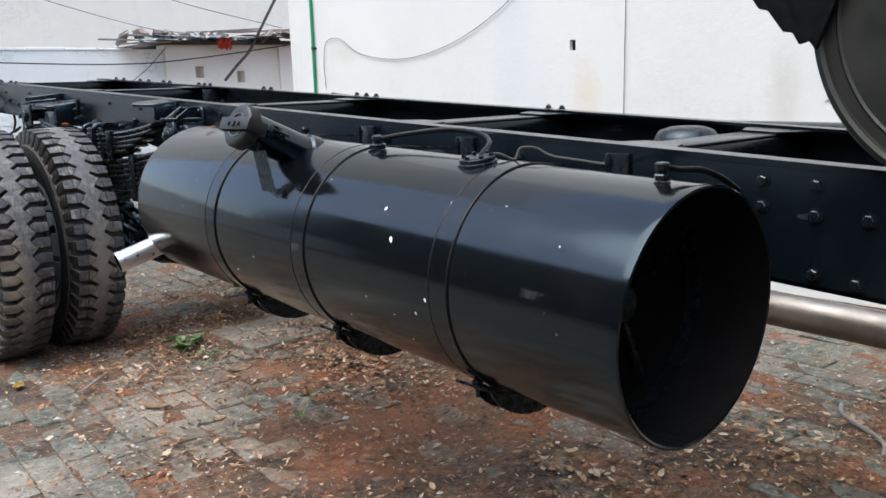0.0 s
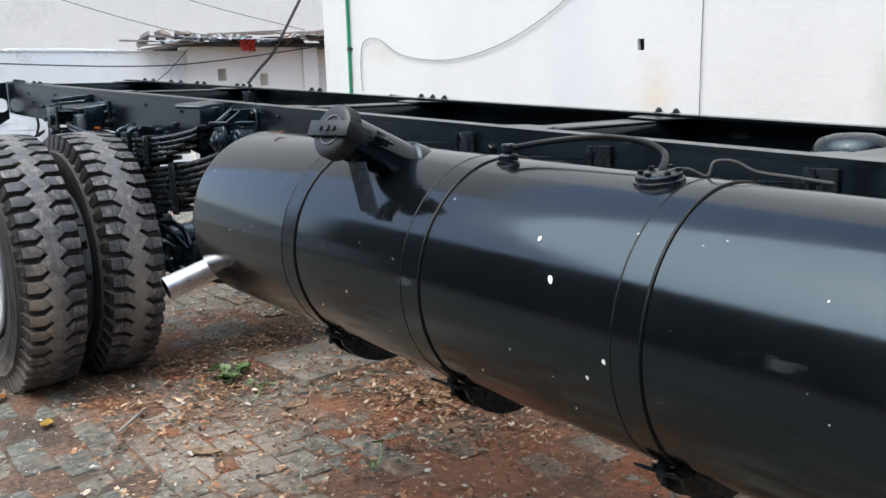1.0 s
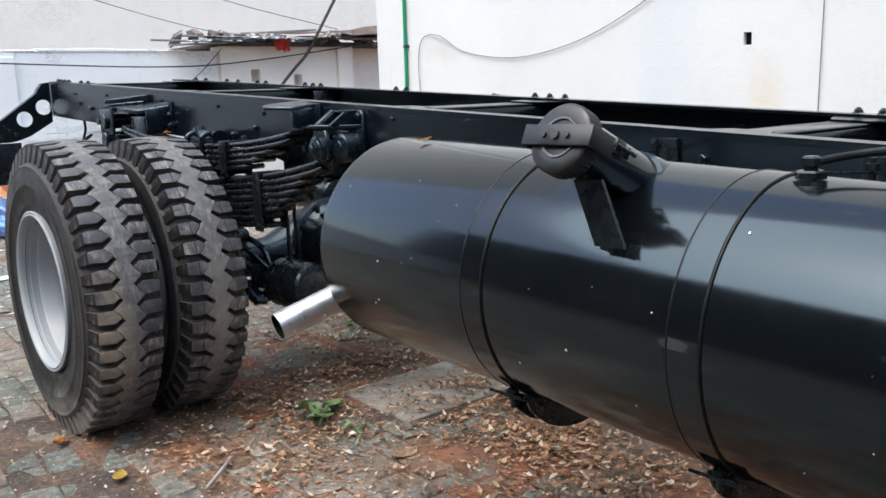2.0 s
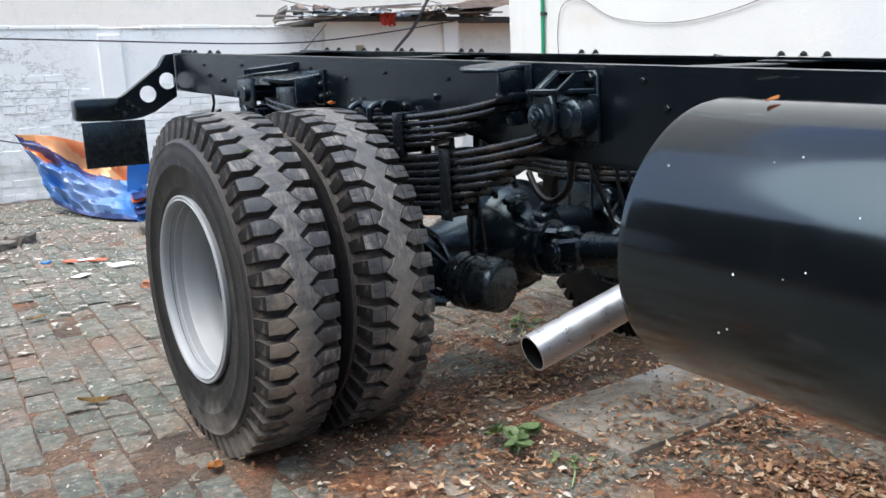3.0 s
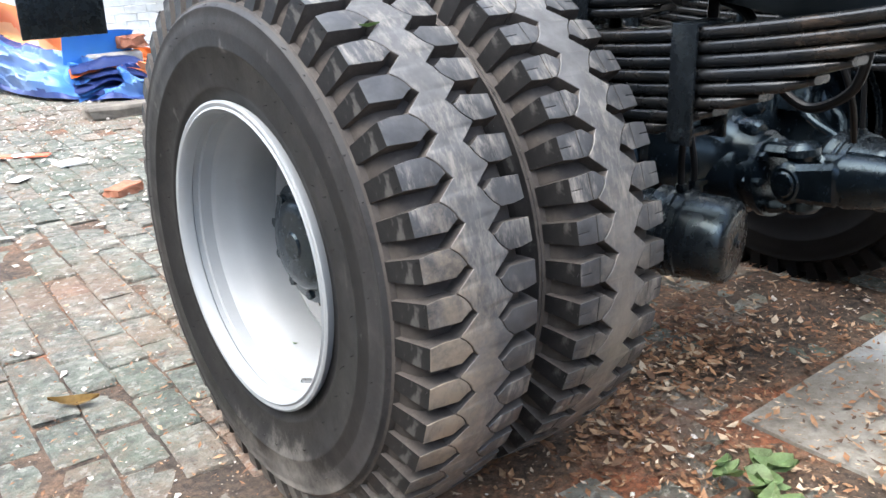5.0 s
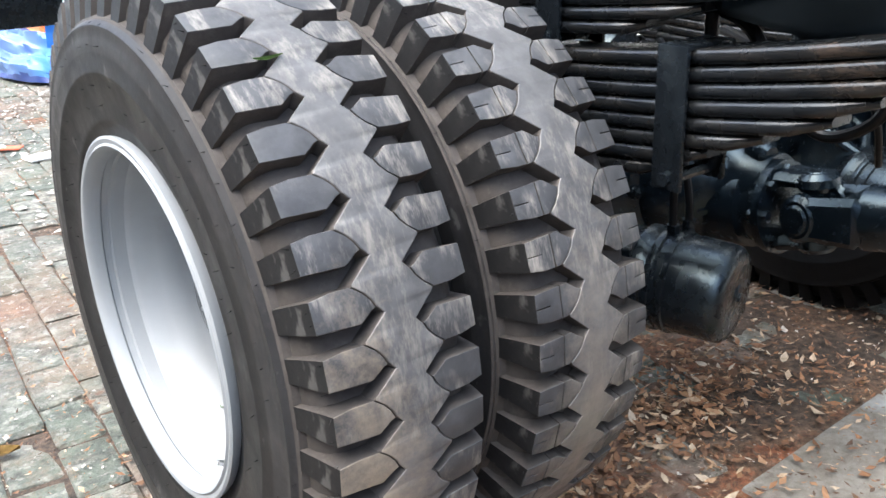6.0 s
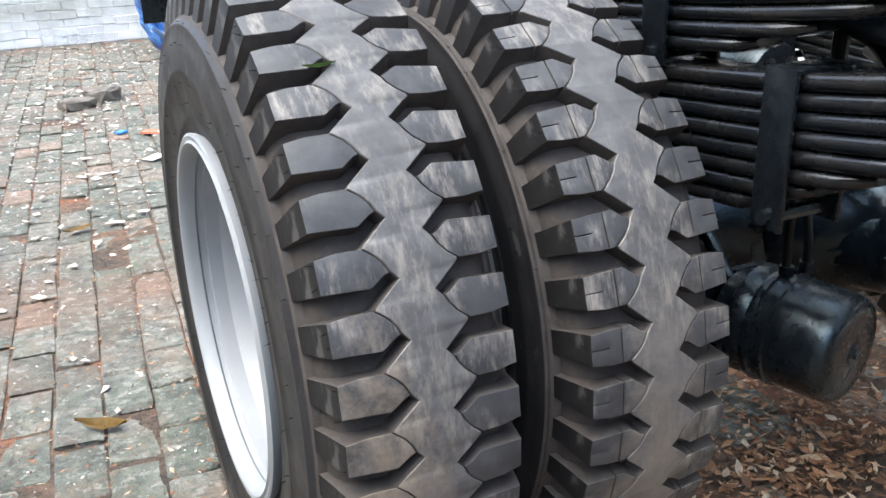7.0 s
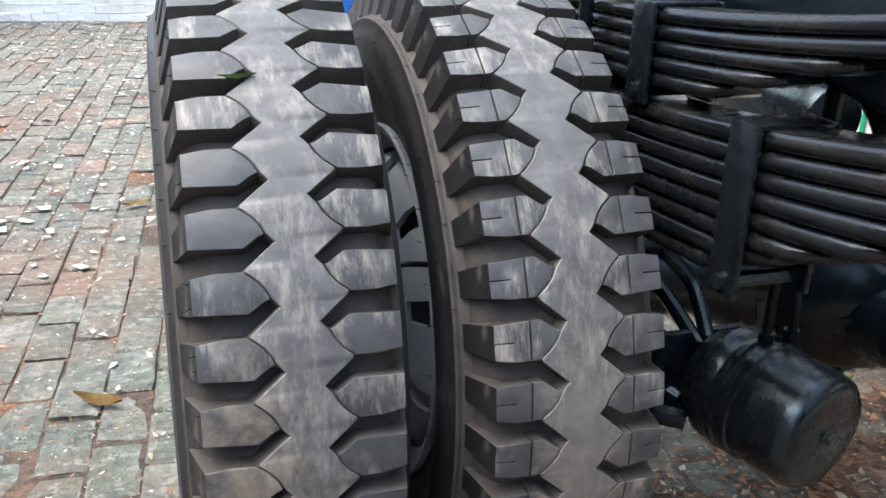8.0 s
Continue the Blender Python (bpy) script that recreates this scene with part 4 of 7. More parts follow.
bm = hose(bmesh.new(), [c + Vector(o) for o in ((0.01, -0.01, 0.018), (0.04, -0.03, 0.020), (0.065, -0.055, 0.006), (0.08, -0.06, 0.030), (0.105, -0.085, 0.030), (0.12, -0.12, 0.012), (0.135, -0.18, 0.004), (0.16, -0.24, -0.006))], 0.0032, 6)
part("sender_wire", bm, M_CABLE, tank)
# flecks of white paint on the tank
M_FLECK = simple("white_paint_fleck", (0.78, 0.78, 0.77), 0.6, 0, 0.05, 8, 0)
rnd = random.Random(4)
spots = [(1.601, 69, 0.009), (1.47, 94.0, 0.0065), (1.51, 103, 0.005), (1.655, 54, 0.006), (1.98, 72, 0.006)]
spots += [(rnd.uniform(1.0, 2.95), rnd.uniform(35, 125), rnd.uniform(0.001, 0.0028)) for _ in range(30)]
bm = bmesh.new()
for y, d, s in spots:
    c = on_tank(y, d, 0.0012)
    n = (c - Vector((TANK_X, y, tank_z(y)))).normalized()
    e1 = Vector((0, 1, 0))
    e2 = n.cross(e1)
    k = 9
    ring = [bm.verts.new(c + (e1 * math.cos(i * math.tau / k) * 0.8 + e2 * math.sin(i * math.tau / k)) * s * rnd.uniform(0.6, 1.15)) for i in range(k)]
    bm.faces.new(ring)
flecks = tagged(part("paint_flecks", bm, M_FLECK, tank), "flecks of white paint", kind="stuff")

# tail pipe and long exhaust
bm = bmesh.new()
p, q = Vector((1.335, 3.245, 0.628)), Vector((1.95, 3.165, 0.815))
n = (q - p).length
turned(bm, p, q, [(0.25, 0), (0.25, 0.0345), (0.0, 0.0345), (0.0, 0.0385), (n, 0.0385), (n, 0)], 40)
for f in bm.faces:
    if ((f.calc_center_median() - p).cross((q - p).normalized())).length < 0.0352 and (f.calc_center_median() - p).length > 0.036:
        f.material_index = 1
part("tail_pipe", bm, (M_ALU, M_INSIDE), truck, "bright silver exhaust tail pipe")
bm = bmesh.new()
p, q = Vector((2.40, -1.5, 0.515)), Vector((2.40, 1.75, 0.595))
n = (q - p).length
turned(bm, p, q, [(0, 0), (0, 0.048), (2.33, 0.048), (2.33, 0.053), (2.36, 0.053), (2.36, 0.048), (n, 0.048), (n, 0)], 36)
part("exhaust_pipe", bm, M_EXHAUST, truck, "long silver exhaust pipe under the chassis")


# ---- wheels ----
def carcass(R, lock):
    """The casing's section: bead, sidewall, the step at the shoulder, the groove floor; lock: the side of the lock ring, where the bead sits wider."""
    wide = [(-0.100, 0.292), (-0.121, 0.302), (-0.128, 0.325), (-0.1305, 0.328), (-0.1320, 0.333), (-0.1320, 0.338), (-0.1325, 0.345)]
    close = [(-0.090, 0.292), (-0.104, 0.302), (-0.110, 0.325), (-0.1125, 0.328), (-0.1140, 0.333), (-0.1140, 0.338), (-0.1150, 0.345)]
    wall = [(-0.1395, 0.400), (-0.1415, 0.403), (-0.1415, 0.407), (-0.1402, 0.411), (-0.1408, 0.435), (-0.1390, 0.455), (-0.1365, 0.468), (-0.1372, 0.470), (-0.1368, 0.474), (-0.1342, 0.477), (-0.1290, R - 0.081), (-0.1258, R - 0.0765), (-0.1160, R - 0.0735), (-0.1125, R - 0.058), (-0.1040, R - 0.043), (-0.0950, R - 0.034), (-0.085, R - 0.030), (-0.05, R - 0.029)]
    left, right = (wide, close) if lock < 0 else (close, wide)
    return left + wall + [(-a, r) for a, r in (right + wall)[::-1]]


def crown(u, R):
    return R - 0.006 * (u / 0.11) ** 2


ARC = [(-0.0370, 0.215), (-0.0308, 0.25), (-0.0357, 0.40), (-0.0440, 0.545), (-0.0575, 0.695)]
HOUSE = [[(-0.111, 0.095), (-0.0538, 0.05)] + ARC + [(-0.085, 0.705), (-0.111, 0.655)]]
CUT = -0.067
SIPED = [
    [(-0.111, 0.095), (CUT - 0.001, 0.06), (CUT - 0.001, 0.70), (-0.085, 0.705), (-0.111, 0.655), (-0.111, 0.394), (-0.087, 0.394), (-0.087, 0.38), (-0.111, 0.38)],
    [(CUT + 0.001, 0.06), (-0.0538, 0.05)] + ARC + [(CUT + 0.001, 0.70)],
]
# rib edge along one pitch: share of the pitch, place across, width of the ledge below
RIB = [(0.12, -0.0205, 0.001), (0.262, -0.0288, 0.002), (0.40, -0.0334, 0.0045), (0.545, -0.0417, 0.0045), (0.69, -0.0540, 0.004), (0.735, -0.0535, 0.001)]


def lug_mesh(pts_list, side, flip, pitch, R):
    """One shoulder lug at the top of the turn, with its shoulder block; places from the axle."""
    bm = bmesh.new()
    tip = 0.22

    def uv(u, v):
        w = (v - tip) * pitch * flip
        return (u, w) if side < 0 else (-u, -w)

    def at(u, ang, r):
        return (u, -r * math.cos(ang), r * math.sin(ang))

    for pts in pts_list:
        pts = [uv(u, v) for u, v in pts]
        mu, mg = (sum(p[k] for p in pts) / len(pts) for k in (0, 1))
        grow = 1.07 if len(pts_list) == 1 else 1.0
        a = [bm.verts.new(at(u, g, crown(u, R))) for u, g in pts]
        b = [bm.verts.new(at(mu + (u - mu) * (grow if abs(u) < 0.1 else 0.96), mg + (g - mg) * grow, crown(u, R) - 0.034)) for u, g in pts]
        bm.faces.new(a).material_index = 1
        for i in range(len(pts)):
            k = (i + 1) % len(pts)
            bm.faces.new((a[i], b[i], b[k], a[k])).material_index = 2
    tops = [(-0.1108, crown(0.111, R) - 0.0010, 0.095, 0.655), (-0.1150, R - 0.025, 0.095, 0.655), (-0.1195, R - 0.048, 0.105, 0.645), (-0.1235, R - 0.066, 0.115, 0.635), (-0.1266, R - 0.079, 0.12, 0.63)]
    lows = [(-0.091, R - 0.036), (-0.098, R - 0.046), (-0.105, R - 0.060), (-0.111, R - 0.072), (-0.116, R - 0.082)]
    A = [[bm.verts.new(at(uv(u, 0)[0], uv(0, v)[1], r)) for v in (v0, v1)] for u, r, v0, v1 in tops]
    B = [[bm.verts.new(at(uv(u, 0)[0], uv(0, v)[1], r)) for v in (t[2] - 0.03, t[3] + 0.03)] for (u, r), t in zip(lows, tops)]
    for i in range(4):
        bm.faces.new((A[i][0], A[i][1], A[i + 1][1], A[i + 1][0]))
        bm.faces.new((A[i][0], A[i + 1][0], B[i + 1][0], B[i][0])).material_index = 2
        bm.faces.new((A[i][1], B[i][1], B[i + 1][1], A[i + 1][1])).material_index = 2
    bmesh.ops.recalc_face_normals(bm, faces=bm.faces)
    top = [e for e in bm.edges if len(e.link_faces) == 2 and {f.material_index for f in e.link_faces} == {2, 1}]
    bmesh.ops.bevel(bm, geom=top, offset=0.0018, segments=2, affect="EDGES", profile=0.6, material=1)
    return bm


def tyre(xc, R, lock, count, phase, gap, flip, sipes, parent, plain):
    """A lug tyre: casing, zigzag middle rib, house-shaped shoulder lugs, mould hairs."""
    bm = bmesh.new()
    c = Vector((xc, AXLE_Y, AXLE_Z))
    turned(bm, c, c + Vector((1, 0, 0)), carcass(R, lock), 120, True)
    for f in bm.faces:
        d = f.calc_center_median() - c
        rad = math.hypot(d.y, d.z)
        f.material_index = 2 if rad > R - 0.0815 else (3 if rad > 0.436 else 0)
    pitch = math.tau / count
    # the middle rib with its zigzag sides
    sides = {-1: [], 1: []}
    for side in (-1, 1):
        for k in range(count):
            b0 = phase + k * pitch + (0 if side < 0 else gap)
            for v, u, ledge in RIB:
                w = (v - 0.22) * pitch * flip
                sides[side].append(((b0 + (w if side < 0 else -w)) % math.tau, u if side < 0 else -u, ledge))
        sides[side].sort()

    def edge(s, a, k):
        ks = sides[s]
        xs = [ks[-1][0] - math.tau] + [q[0] for q in ks] + [ks[0][0] + math.tau]
        us = [ks[-1][k]] + [q[k] for q in ks] + [ks[0][k]]
        return float(np.interp(a, xs, us))

    rows = []
    for a in sorted({round(k[0], 6) for s in sides for k in sides[s]}):
        l, r, el, er = edge(-1, a, 1), edge(1, a, 1), edge(-1, a, 2), edge(1, a, 2)
        section = ((l - el - 0.003, crown(l, R) - 0.033), (l - el, crown(l, R) - 0.005), (l, crown(l, R) - 0.001), (l + 0.0015, crown(l, R)), (r - 0.0015, crown(r, R)), (r, crown(r, R) - 0.001), (r + er, crown(r, R) - 0.005), (r + er + 0.003, crown(r, R) - 0.033))
        rows.append([bm.verts.new((xc + u, AXLE_Y - rad * math.cos(a), AXLE_Z + rad * math.sin(a))) for u, rad in section])
    for a, b in zip(rows, rows[1:] + rows[:1]):
        for i in range(7):
            bm.faces.new((a[i], a[i + 1], b[i + 1], b[i])).material_index = 1 if 2 <= i <= 4 else 2
    bmesh.ops.recalc_face_normals(bm, faces=bm.faces)
    # plain tyres take the near-black that carries the far side's shade
    part("tyre", bm, (M_SHADED,) * 4 if plain else (M_RUBBER, M_TREAD, M_DUSTY, M_SIDE), parent, "black lugged truck tyre, dusty, with scuffed tread")
    for side in (-1, 1):
        bm = lug_mesh(SIPED if sipes else HOUSE, side, flip, pitch, R)
        me = bpy.data.meshes.new("tread_block")
        bm.to_mesh(me)
        bm.free()
        me.shade_smooth()
        me.set_sharp_from_angle(angle=radians(40))
        for mat in (M_SHADED,) * 3 if plain else (M_RUBBER, M_LUG, M_DUSTY):
            me.materials.append(mat)
        for k in range(count):
            ang = phase + k * pitch + (gap if side > 0 else 0)
            m = Matrix.Translation(c) @ Matrix.Rotation(-ang, 4, "X")
            ob = new("tread_block", me)
            ob.parent = parent
            ob.matrix_parent_inverse = parent.matrix_basis.inverted()
            ob.matrix_basis = m
    if plain:
        return
    # short moulding hairs on the sidewall and along the outer lug edges
    r_ = random.Random(count)
    verts, faces = [], []
    for u, rad, n in ((-0.1350, 0.355, 40), (-0.1380, 0.385, 36), (-0.1400, 0.445, 60), (-0.1335, 0.478, 60), (-0.1125, R - 0.012, 100)):
        for k in range(n):
            a = math.tau * (k + r_.uniform(-0.3, 0.3)) / n
            if r_.random() < 0.35:
                continue
            p = Vector((u, -rad * math.cos(a), rad * math.sin(a)))
            tipv = p + Vector((r_.uniform(-0.010, -0.004), 0, 0)) + Vector((0, -math.cos(a), math.sin(a))) * r_.uniform(-0.002, 0.006) + Vector((0, r_.uniform(-1, 1), r_.uniform(-1, 1))) * 0.004
            b = len(verts)
            for q in (p + Vector((0.002, 0.0010, 0)), p + Vector((0.002, -0.0006, 0.0009)), p + Vector((0.002, -0.0006, -0.0009)), tipv):
                verts.append(tuple(c + q))
            faces += [(b, b + 1, b + 3), (b + 1, b + 2, b + 3), (b + 2, b, b + 3)]
    me = bpy.data.meshes.new("rubber_hairs")
    me.from_pydata(verts, [], faces)
    me.materials.append(M_RUBBER)
    ob = tagged(new("rubber_hairs", me), "fine black moulding hairs", kind="stuff")
    ob.parent = parent
    ob.matrix_parent_inverse = parent.matrix_basis.inverted()


def wheel(xc, R, out, count, phase, gap, flip, sipes, plain):
    """A silver disc wheel; out: +1 with its dish towards -x."""
    c = Vector((xc, AXLE_Y, AXLE_Z))
    d = Vector((out, 0, 0))
    bm = bmesh.new()
    prof = [(-0.1375, 0.296), (-0.1395, 0.303), (-0.137, 0.3075), (-0.128, 0.306), (-0.112, 0.296), (0.092, 0.296), (0.112, 0.305), (0.116, 0.301), (0.113, 0.290), (0.100, 0.281), (0.088, 0.262), (0.02, 0.258), (-0.02, 0.262), (-0.032, 0.270), (-0.060, 0.272), (-0.070, 0.280), (-0.095, 0.2812), (-0.098, 0.2850), (-0.109, 0.2860), (-0.113, 0.2815), (-0.127, 0.2830), (-0.1375, 0.2875), (-0.1405, 0.292)]
    turned(bm, c, c + d, prof, 96, True)
    # plain rims are silver ones coloured black to stand in for shade
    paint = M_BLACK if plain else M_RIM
    rim = part("wheel", bm, paint, truck, "far steel rim, painted black for the shade under the chassis" if plain else "silver painted steel rim, dusty inside")
    bm = bmesh.new()
    seg = 80
    rings = [(0.075, 0.2585), (0.098, 0.251), (0.113, 0.234), (0.124, 0.198), (0.145, 0.170), (0.160, 0.115)]
    vs = [[bm.verts.new(c + d * a + Vector((0, math.cos(i * math.tau / seg), math.sin(i * math.tau / seg))) * r) for i in range(seg)] for a, r in rings]
    for k in range(len(rings) - 1):
        for i in range(seg):
            if k in (1, 2) and i % 8 in (3, 4):
                continue
            j = (i + 1) % seg
            bm.faces.new((vs[k][i], vs[k][j], vs[k + 1][j], vs[k + 1][i]))
    bmesh.ops.recalc_face_normals(bm, faces=bm.faces)
    bmesh.ops.solidify(bm, geom=bm.faces[:], thickness=0.010)
    part("wheel_disc", bm, paint, rim, "" if plain else "silver disc with hand holes")
    bm = bmesh.new()
    a = radians(-64)
    p = c - d * 0.07 + Vector((0, -math.cos(a), math.sin(a))) * 0.268
    rod(bm, p, p - d * 0.026 + Vector((0, math.cos(a), -math.sin(a))) * 0.010, 0.005, 10)
    part("valve", bm, M_ALU, rim)
    tyre(xc, R, -out, count, radians(phase), radians(gap), flip, sipes, rim, plain)
    return rim


wheel(OUTER_X, TYRE_R, 1, 50, 11.45, 3.8, 1, False, False)
wheel(INNER_X, TYRE_R - 0.006, -1, 47, 19.4, -3.2, -1, True, False)
# far pair, with its shade painted into tyres and rims
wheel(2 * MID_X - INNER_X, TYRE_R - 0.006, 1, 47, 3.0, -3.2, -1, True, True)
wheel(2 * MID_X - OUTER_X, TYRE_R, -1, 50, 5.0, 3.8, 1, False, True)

bm = hose(bmesh.new(), [(1.50, 4.452, 0.700), (1.475, 4.445, 0.706), (1.45, 4.443, 0.709), (1.437, 4.446, 0.706)], 0.0045, 8, 4)
part("valve_stem", bm, M_HOSE, truck, "black rubber valve stem between the tyres")

# ---- axle ----
for s in (-1, 1):
    mid = MID_X + s * (MID_X - (OUTER_X + INNER_X) / 2)
    c = Vector((mid, AXLE_Y, AXLE_Z))
    bm = bmesh.new()
    d = Vector((s, 0, 0))
    turned(bm, c - d * 0.06, c + d, [(0, 0), (0, 0.13), (0.10, 0.128), (0.10, 0.124), (0.205, 0.123), (0.213, 0.126), (0.224, 0.126), (0.228, 0.120), (0.231, 0.098), (0.239, 0.094), (0.248, 0.084), (0.251, 0.065), (0.253, 0.03), (0.257, 0.026), (0.257, 0)], 48)
    hub = part("hub", bm, M_DARK, truck, "black wheel hub")
    for k in range(10):
        a = k * math.tau / 10
        o = Vector((0, math.cos(a), math.sin(a)))
        bm = bmesh.new()
        rod(bm, c - d * 0.01 + o * 0.143, c + d * 0.045 + o * 0.143, 0.016, 6)
        rod(bm, c - d * 0.01 + o * 0.143, c + d * 0.06 + o * 0.143, 0.010, 10)
        part("wheel_nut", bm, M_DARK, hub)
    for k in range(10):
        a = k * math.tau / 10 + 0.2
        o = Vector((0, math.cos(a), math.sin(a)))
        bm = bmesh.new()
        rod(bm, c + d * 0.155 + o * 0.108, c + d * 0.176 + o * 0.108, 0.011, 6)
        part("hub_bolt", bm, M_DARK, hub)
    bm = bmesh.new()
    b = Vector((MID_X + s * 0.52, AXLE_Y, AXLE_Z))
    turned(bm, b, b + d, [(0, 0), (0, 0.205), (0.012, 0.215), (0.20, 0.215), (0.21, 0.20), (0.21, 0)], 56)
    part("brake_drum", bm, M_DARK, truck, "black brake drum behind the tyres")
    # made-up black disc that keeps the far rim's edge dark
    bm = bmesh.new()
    turned(bm, b + d * 0.10, b + d, [(0, 0.216), (0, 0.270), (0.006, 0.275), (0.012, 0.270), (0.012, 0.216)], 56)
    part("dust_shield", bm, M_DARK, truck, "thin black disc added round the brake drum to hide the bright rim")

bm = bmesh.new()
for s in (-1, 1):
    c = Vector((MID_X, AXLE_Y, AXLE_Z))
    turned(bm, c, c + Vector((s, 0, 0)), [(0.0, 0.20), (0.10, 0.19), (0.20, 0.13), (0.30, 0.085), (0.52, 0.075), (0.60, 0.075), (0.60, 0)], 40)
bmesh.ops.remove_doubles(bm, verts=bm.verts, dist=0.001)
part("axle_housing", bm, M_DARK, truck, "oily black axle housing")
bm = bmesh.new()
c = Vector((MID_X, AXLE_Y - 0.08, AXLE_Z + 0.02))
turned(bm, c, c + Vector((0, -1, 0.05)), [(0, 0.22), (0.04, 0.22), (0.05, 0.20), (0.12, 0.17), (0.16, 0.11), (0.20, 0.085), (0.26, 0.075), (0.262, 0)], 40)
diff = part("differential", bm, M_DARK, truck, "black ribbed differential casing")
for k in range(6):
    a = k * math.tau / 6 + 0.3
    o = Vector((math.cos(a), 0, math.sin(a)))
    bm = prism(bmesh.new(), [c + o * 0.16 + Vector((0, -0.05, 0)), c + o * 0.165 + Vector((0, -0.11, 0)), c + o * 0.075 + Vector((0, -0.21, 0)), c + o * 0.07 + Vector((0, -0.05, 0))], o.cross(Vector((0, 1, 0))) * 0.012)
    part("rib", bm, M_DARK, diff)
for k in range(12):
    a = k * math.tau / 12
    bolt(BOLT, (c.x + math.cos(a) * 0.208, c.y - 0.048, c.z + math.sin(a) * 0.208), diff, (0, 0, 90))
bm = bmesh.new()
for p_, q_, r_ in (((2.28, 4.42, 0.70), (2.32, 4.56, 0.68), 0.026), ((2.22, 4.44, 0.725), (2.36, 4.46, 0.73), 0.016), ((2.44, 4.42, 0.70), (2.43, 4.54, 0.65), 0.024), ((2.36, 4.37, 0.645), (2.38, 4.48, 0.65), 0.028)):
    turned(bm, p_, q_, [(0, 0), (0, r_ * 0.7), (0.01, r_), (0.05, r_), (0.055, r_ * 0.75), (0.065, r_ * 0.75), (0.07, r_), (0.12, r_ * 0.95), (0.13, 0)], 20)
part("gear_carrier", bm, M_DARK, truck, "oily black carrier casting over the differential")

# propeller shaft with its universal joint
SH0, SH1 = Vector((MID_X - 0.01, 4.258, 0.550)), Vector((MID_X, 1.9, 0.845))
sd = (SH1 - SH0).normalized()
bm = bmesh.new()
turned(bm, SH0 + sd * 0.06, SH1, [(0, 0.0), (0, 0.036), (0.03, 0.052), (0.05, 0.066), (0.10, 0.062), (0.15, 0.054), (0.22, 0.053), (0.225, 0.058), (0.245, 0.058), (0.25, 0.053), (0.52, 0.053), (0.525, 0.063), (0.60, 0.063), (0.605, 0.055), (2.2, 0.055), (2.2, 0)], 32)
shaft = part("propeller_shaft", bm, M_DARK, truck, "glossy black propeller shaft")
bm = bmesh.new()
x_ = Vector((1, 0, 0))
zz = x_.cross(sd).normalized()
rod(bm, SH0 - x_ * 0.075, SH0 + x_ * 0.075, 0.026, 20, None, 0.004)
rod(bm, SH0 - zz * 0.07, SH0 + zz * 0.07, 0.024, 20, None, 0.004)
for sgn in (-1, 1):
    rod(bm, SH0 + x_ * sgn * 0.036, SH0 + x_ * sgn * 0.070, 0.041, 24, None, 0.009)
    rod(bm, SH0 + zz * sgn * 0.036, SH0 + zz * sgn * 0.068, 0.040, 24, None, 0.009)
    prism(bm, [SH0 + x_ * sgn * 0.042 + zz * 0.036, SH0 + x_ * sgn * 0.042 - zz * 0.036, SH0 + x_ * sgn * 0.034 - zz * 0.042 + sd * 0.12, SH0 + x_ * sgn * 0.034 + zz * 0.042 + sd * 0.12], x_ * sgn * 0.026, 0.011)
    prism(bm, [SH0 + zz * sgn * 0.04 + x_ * 0.034, SH0 + zz * sgn * 0.04 - x_ * 0.034, SH0 + zz * sgn * 0.046 - x_ * 0.045 - sd * 0.08, SH0 + zz * sgn * 0.046 + x_ * 0.045 - sd * 0.08], zz * sgn * 0.024, 0.011)
turned(bm, SH0 - sd * 0.075, SH0 - sd, [(0, 0), (0, 0.082), (0.018, 0.082), (0.02, 0.066), (0.06, 0.066), (0.064, 0.078), (0.20, 0.082), (0.22, 0.09), (0.22, 0)], 36)
for k in range(8):
    a = k * math.tau / 8
    o = (x_ * math.cos(a) + zz * math.sin(a)) * 0.068
    rod(bm, SH0 - sd * 0.06 + o, SH0 - sd * 0.105 + o, 0.009, 6)
for v in bm.verts:
    d = v.co - SH0
    v.co += (d - sd * d.dot(sd)) * 0.22
part("universal_joint", bm, M_DARK, shaft, "glossy black universal joint and flange")


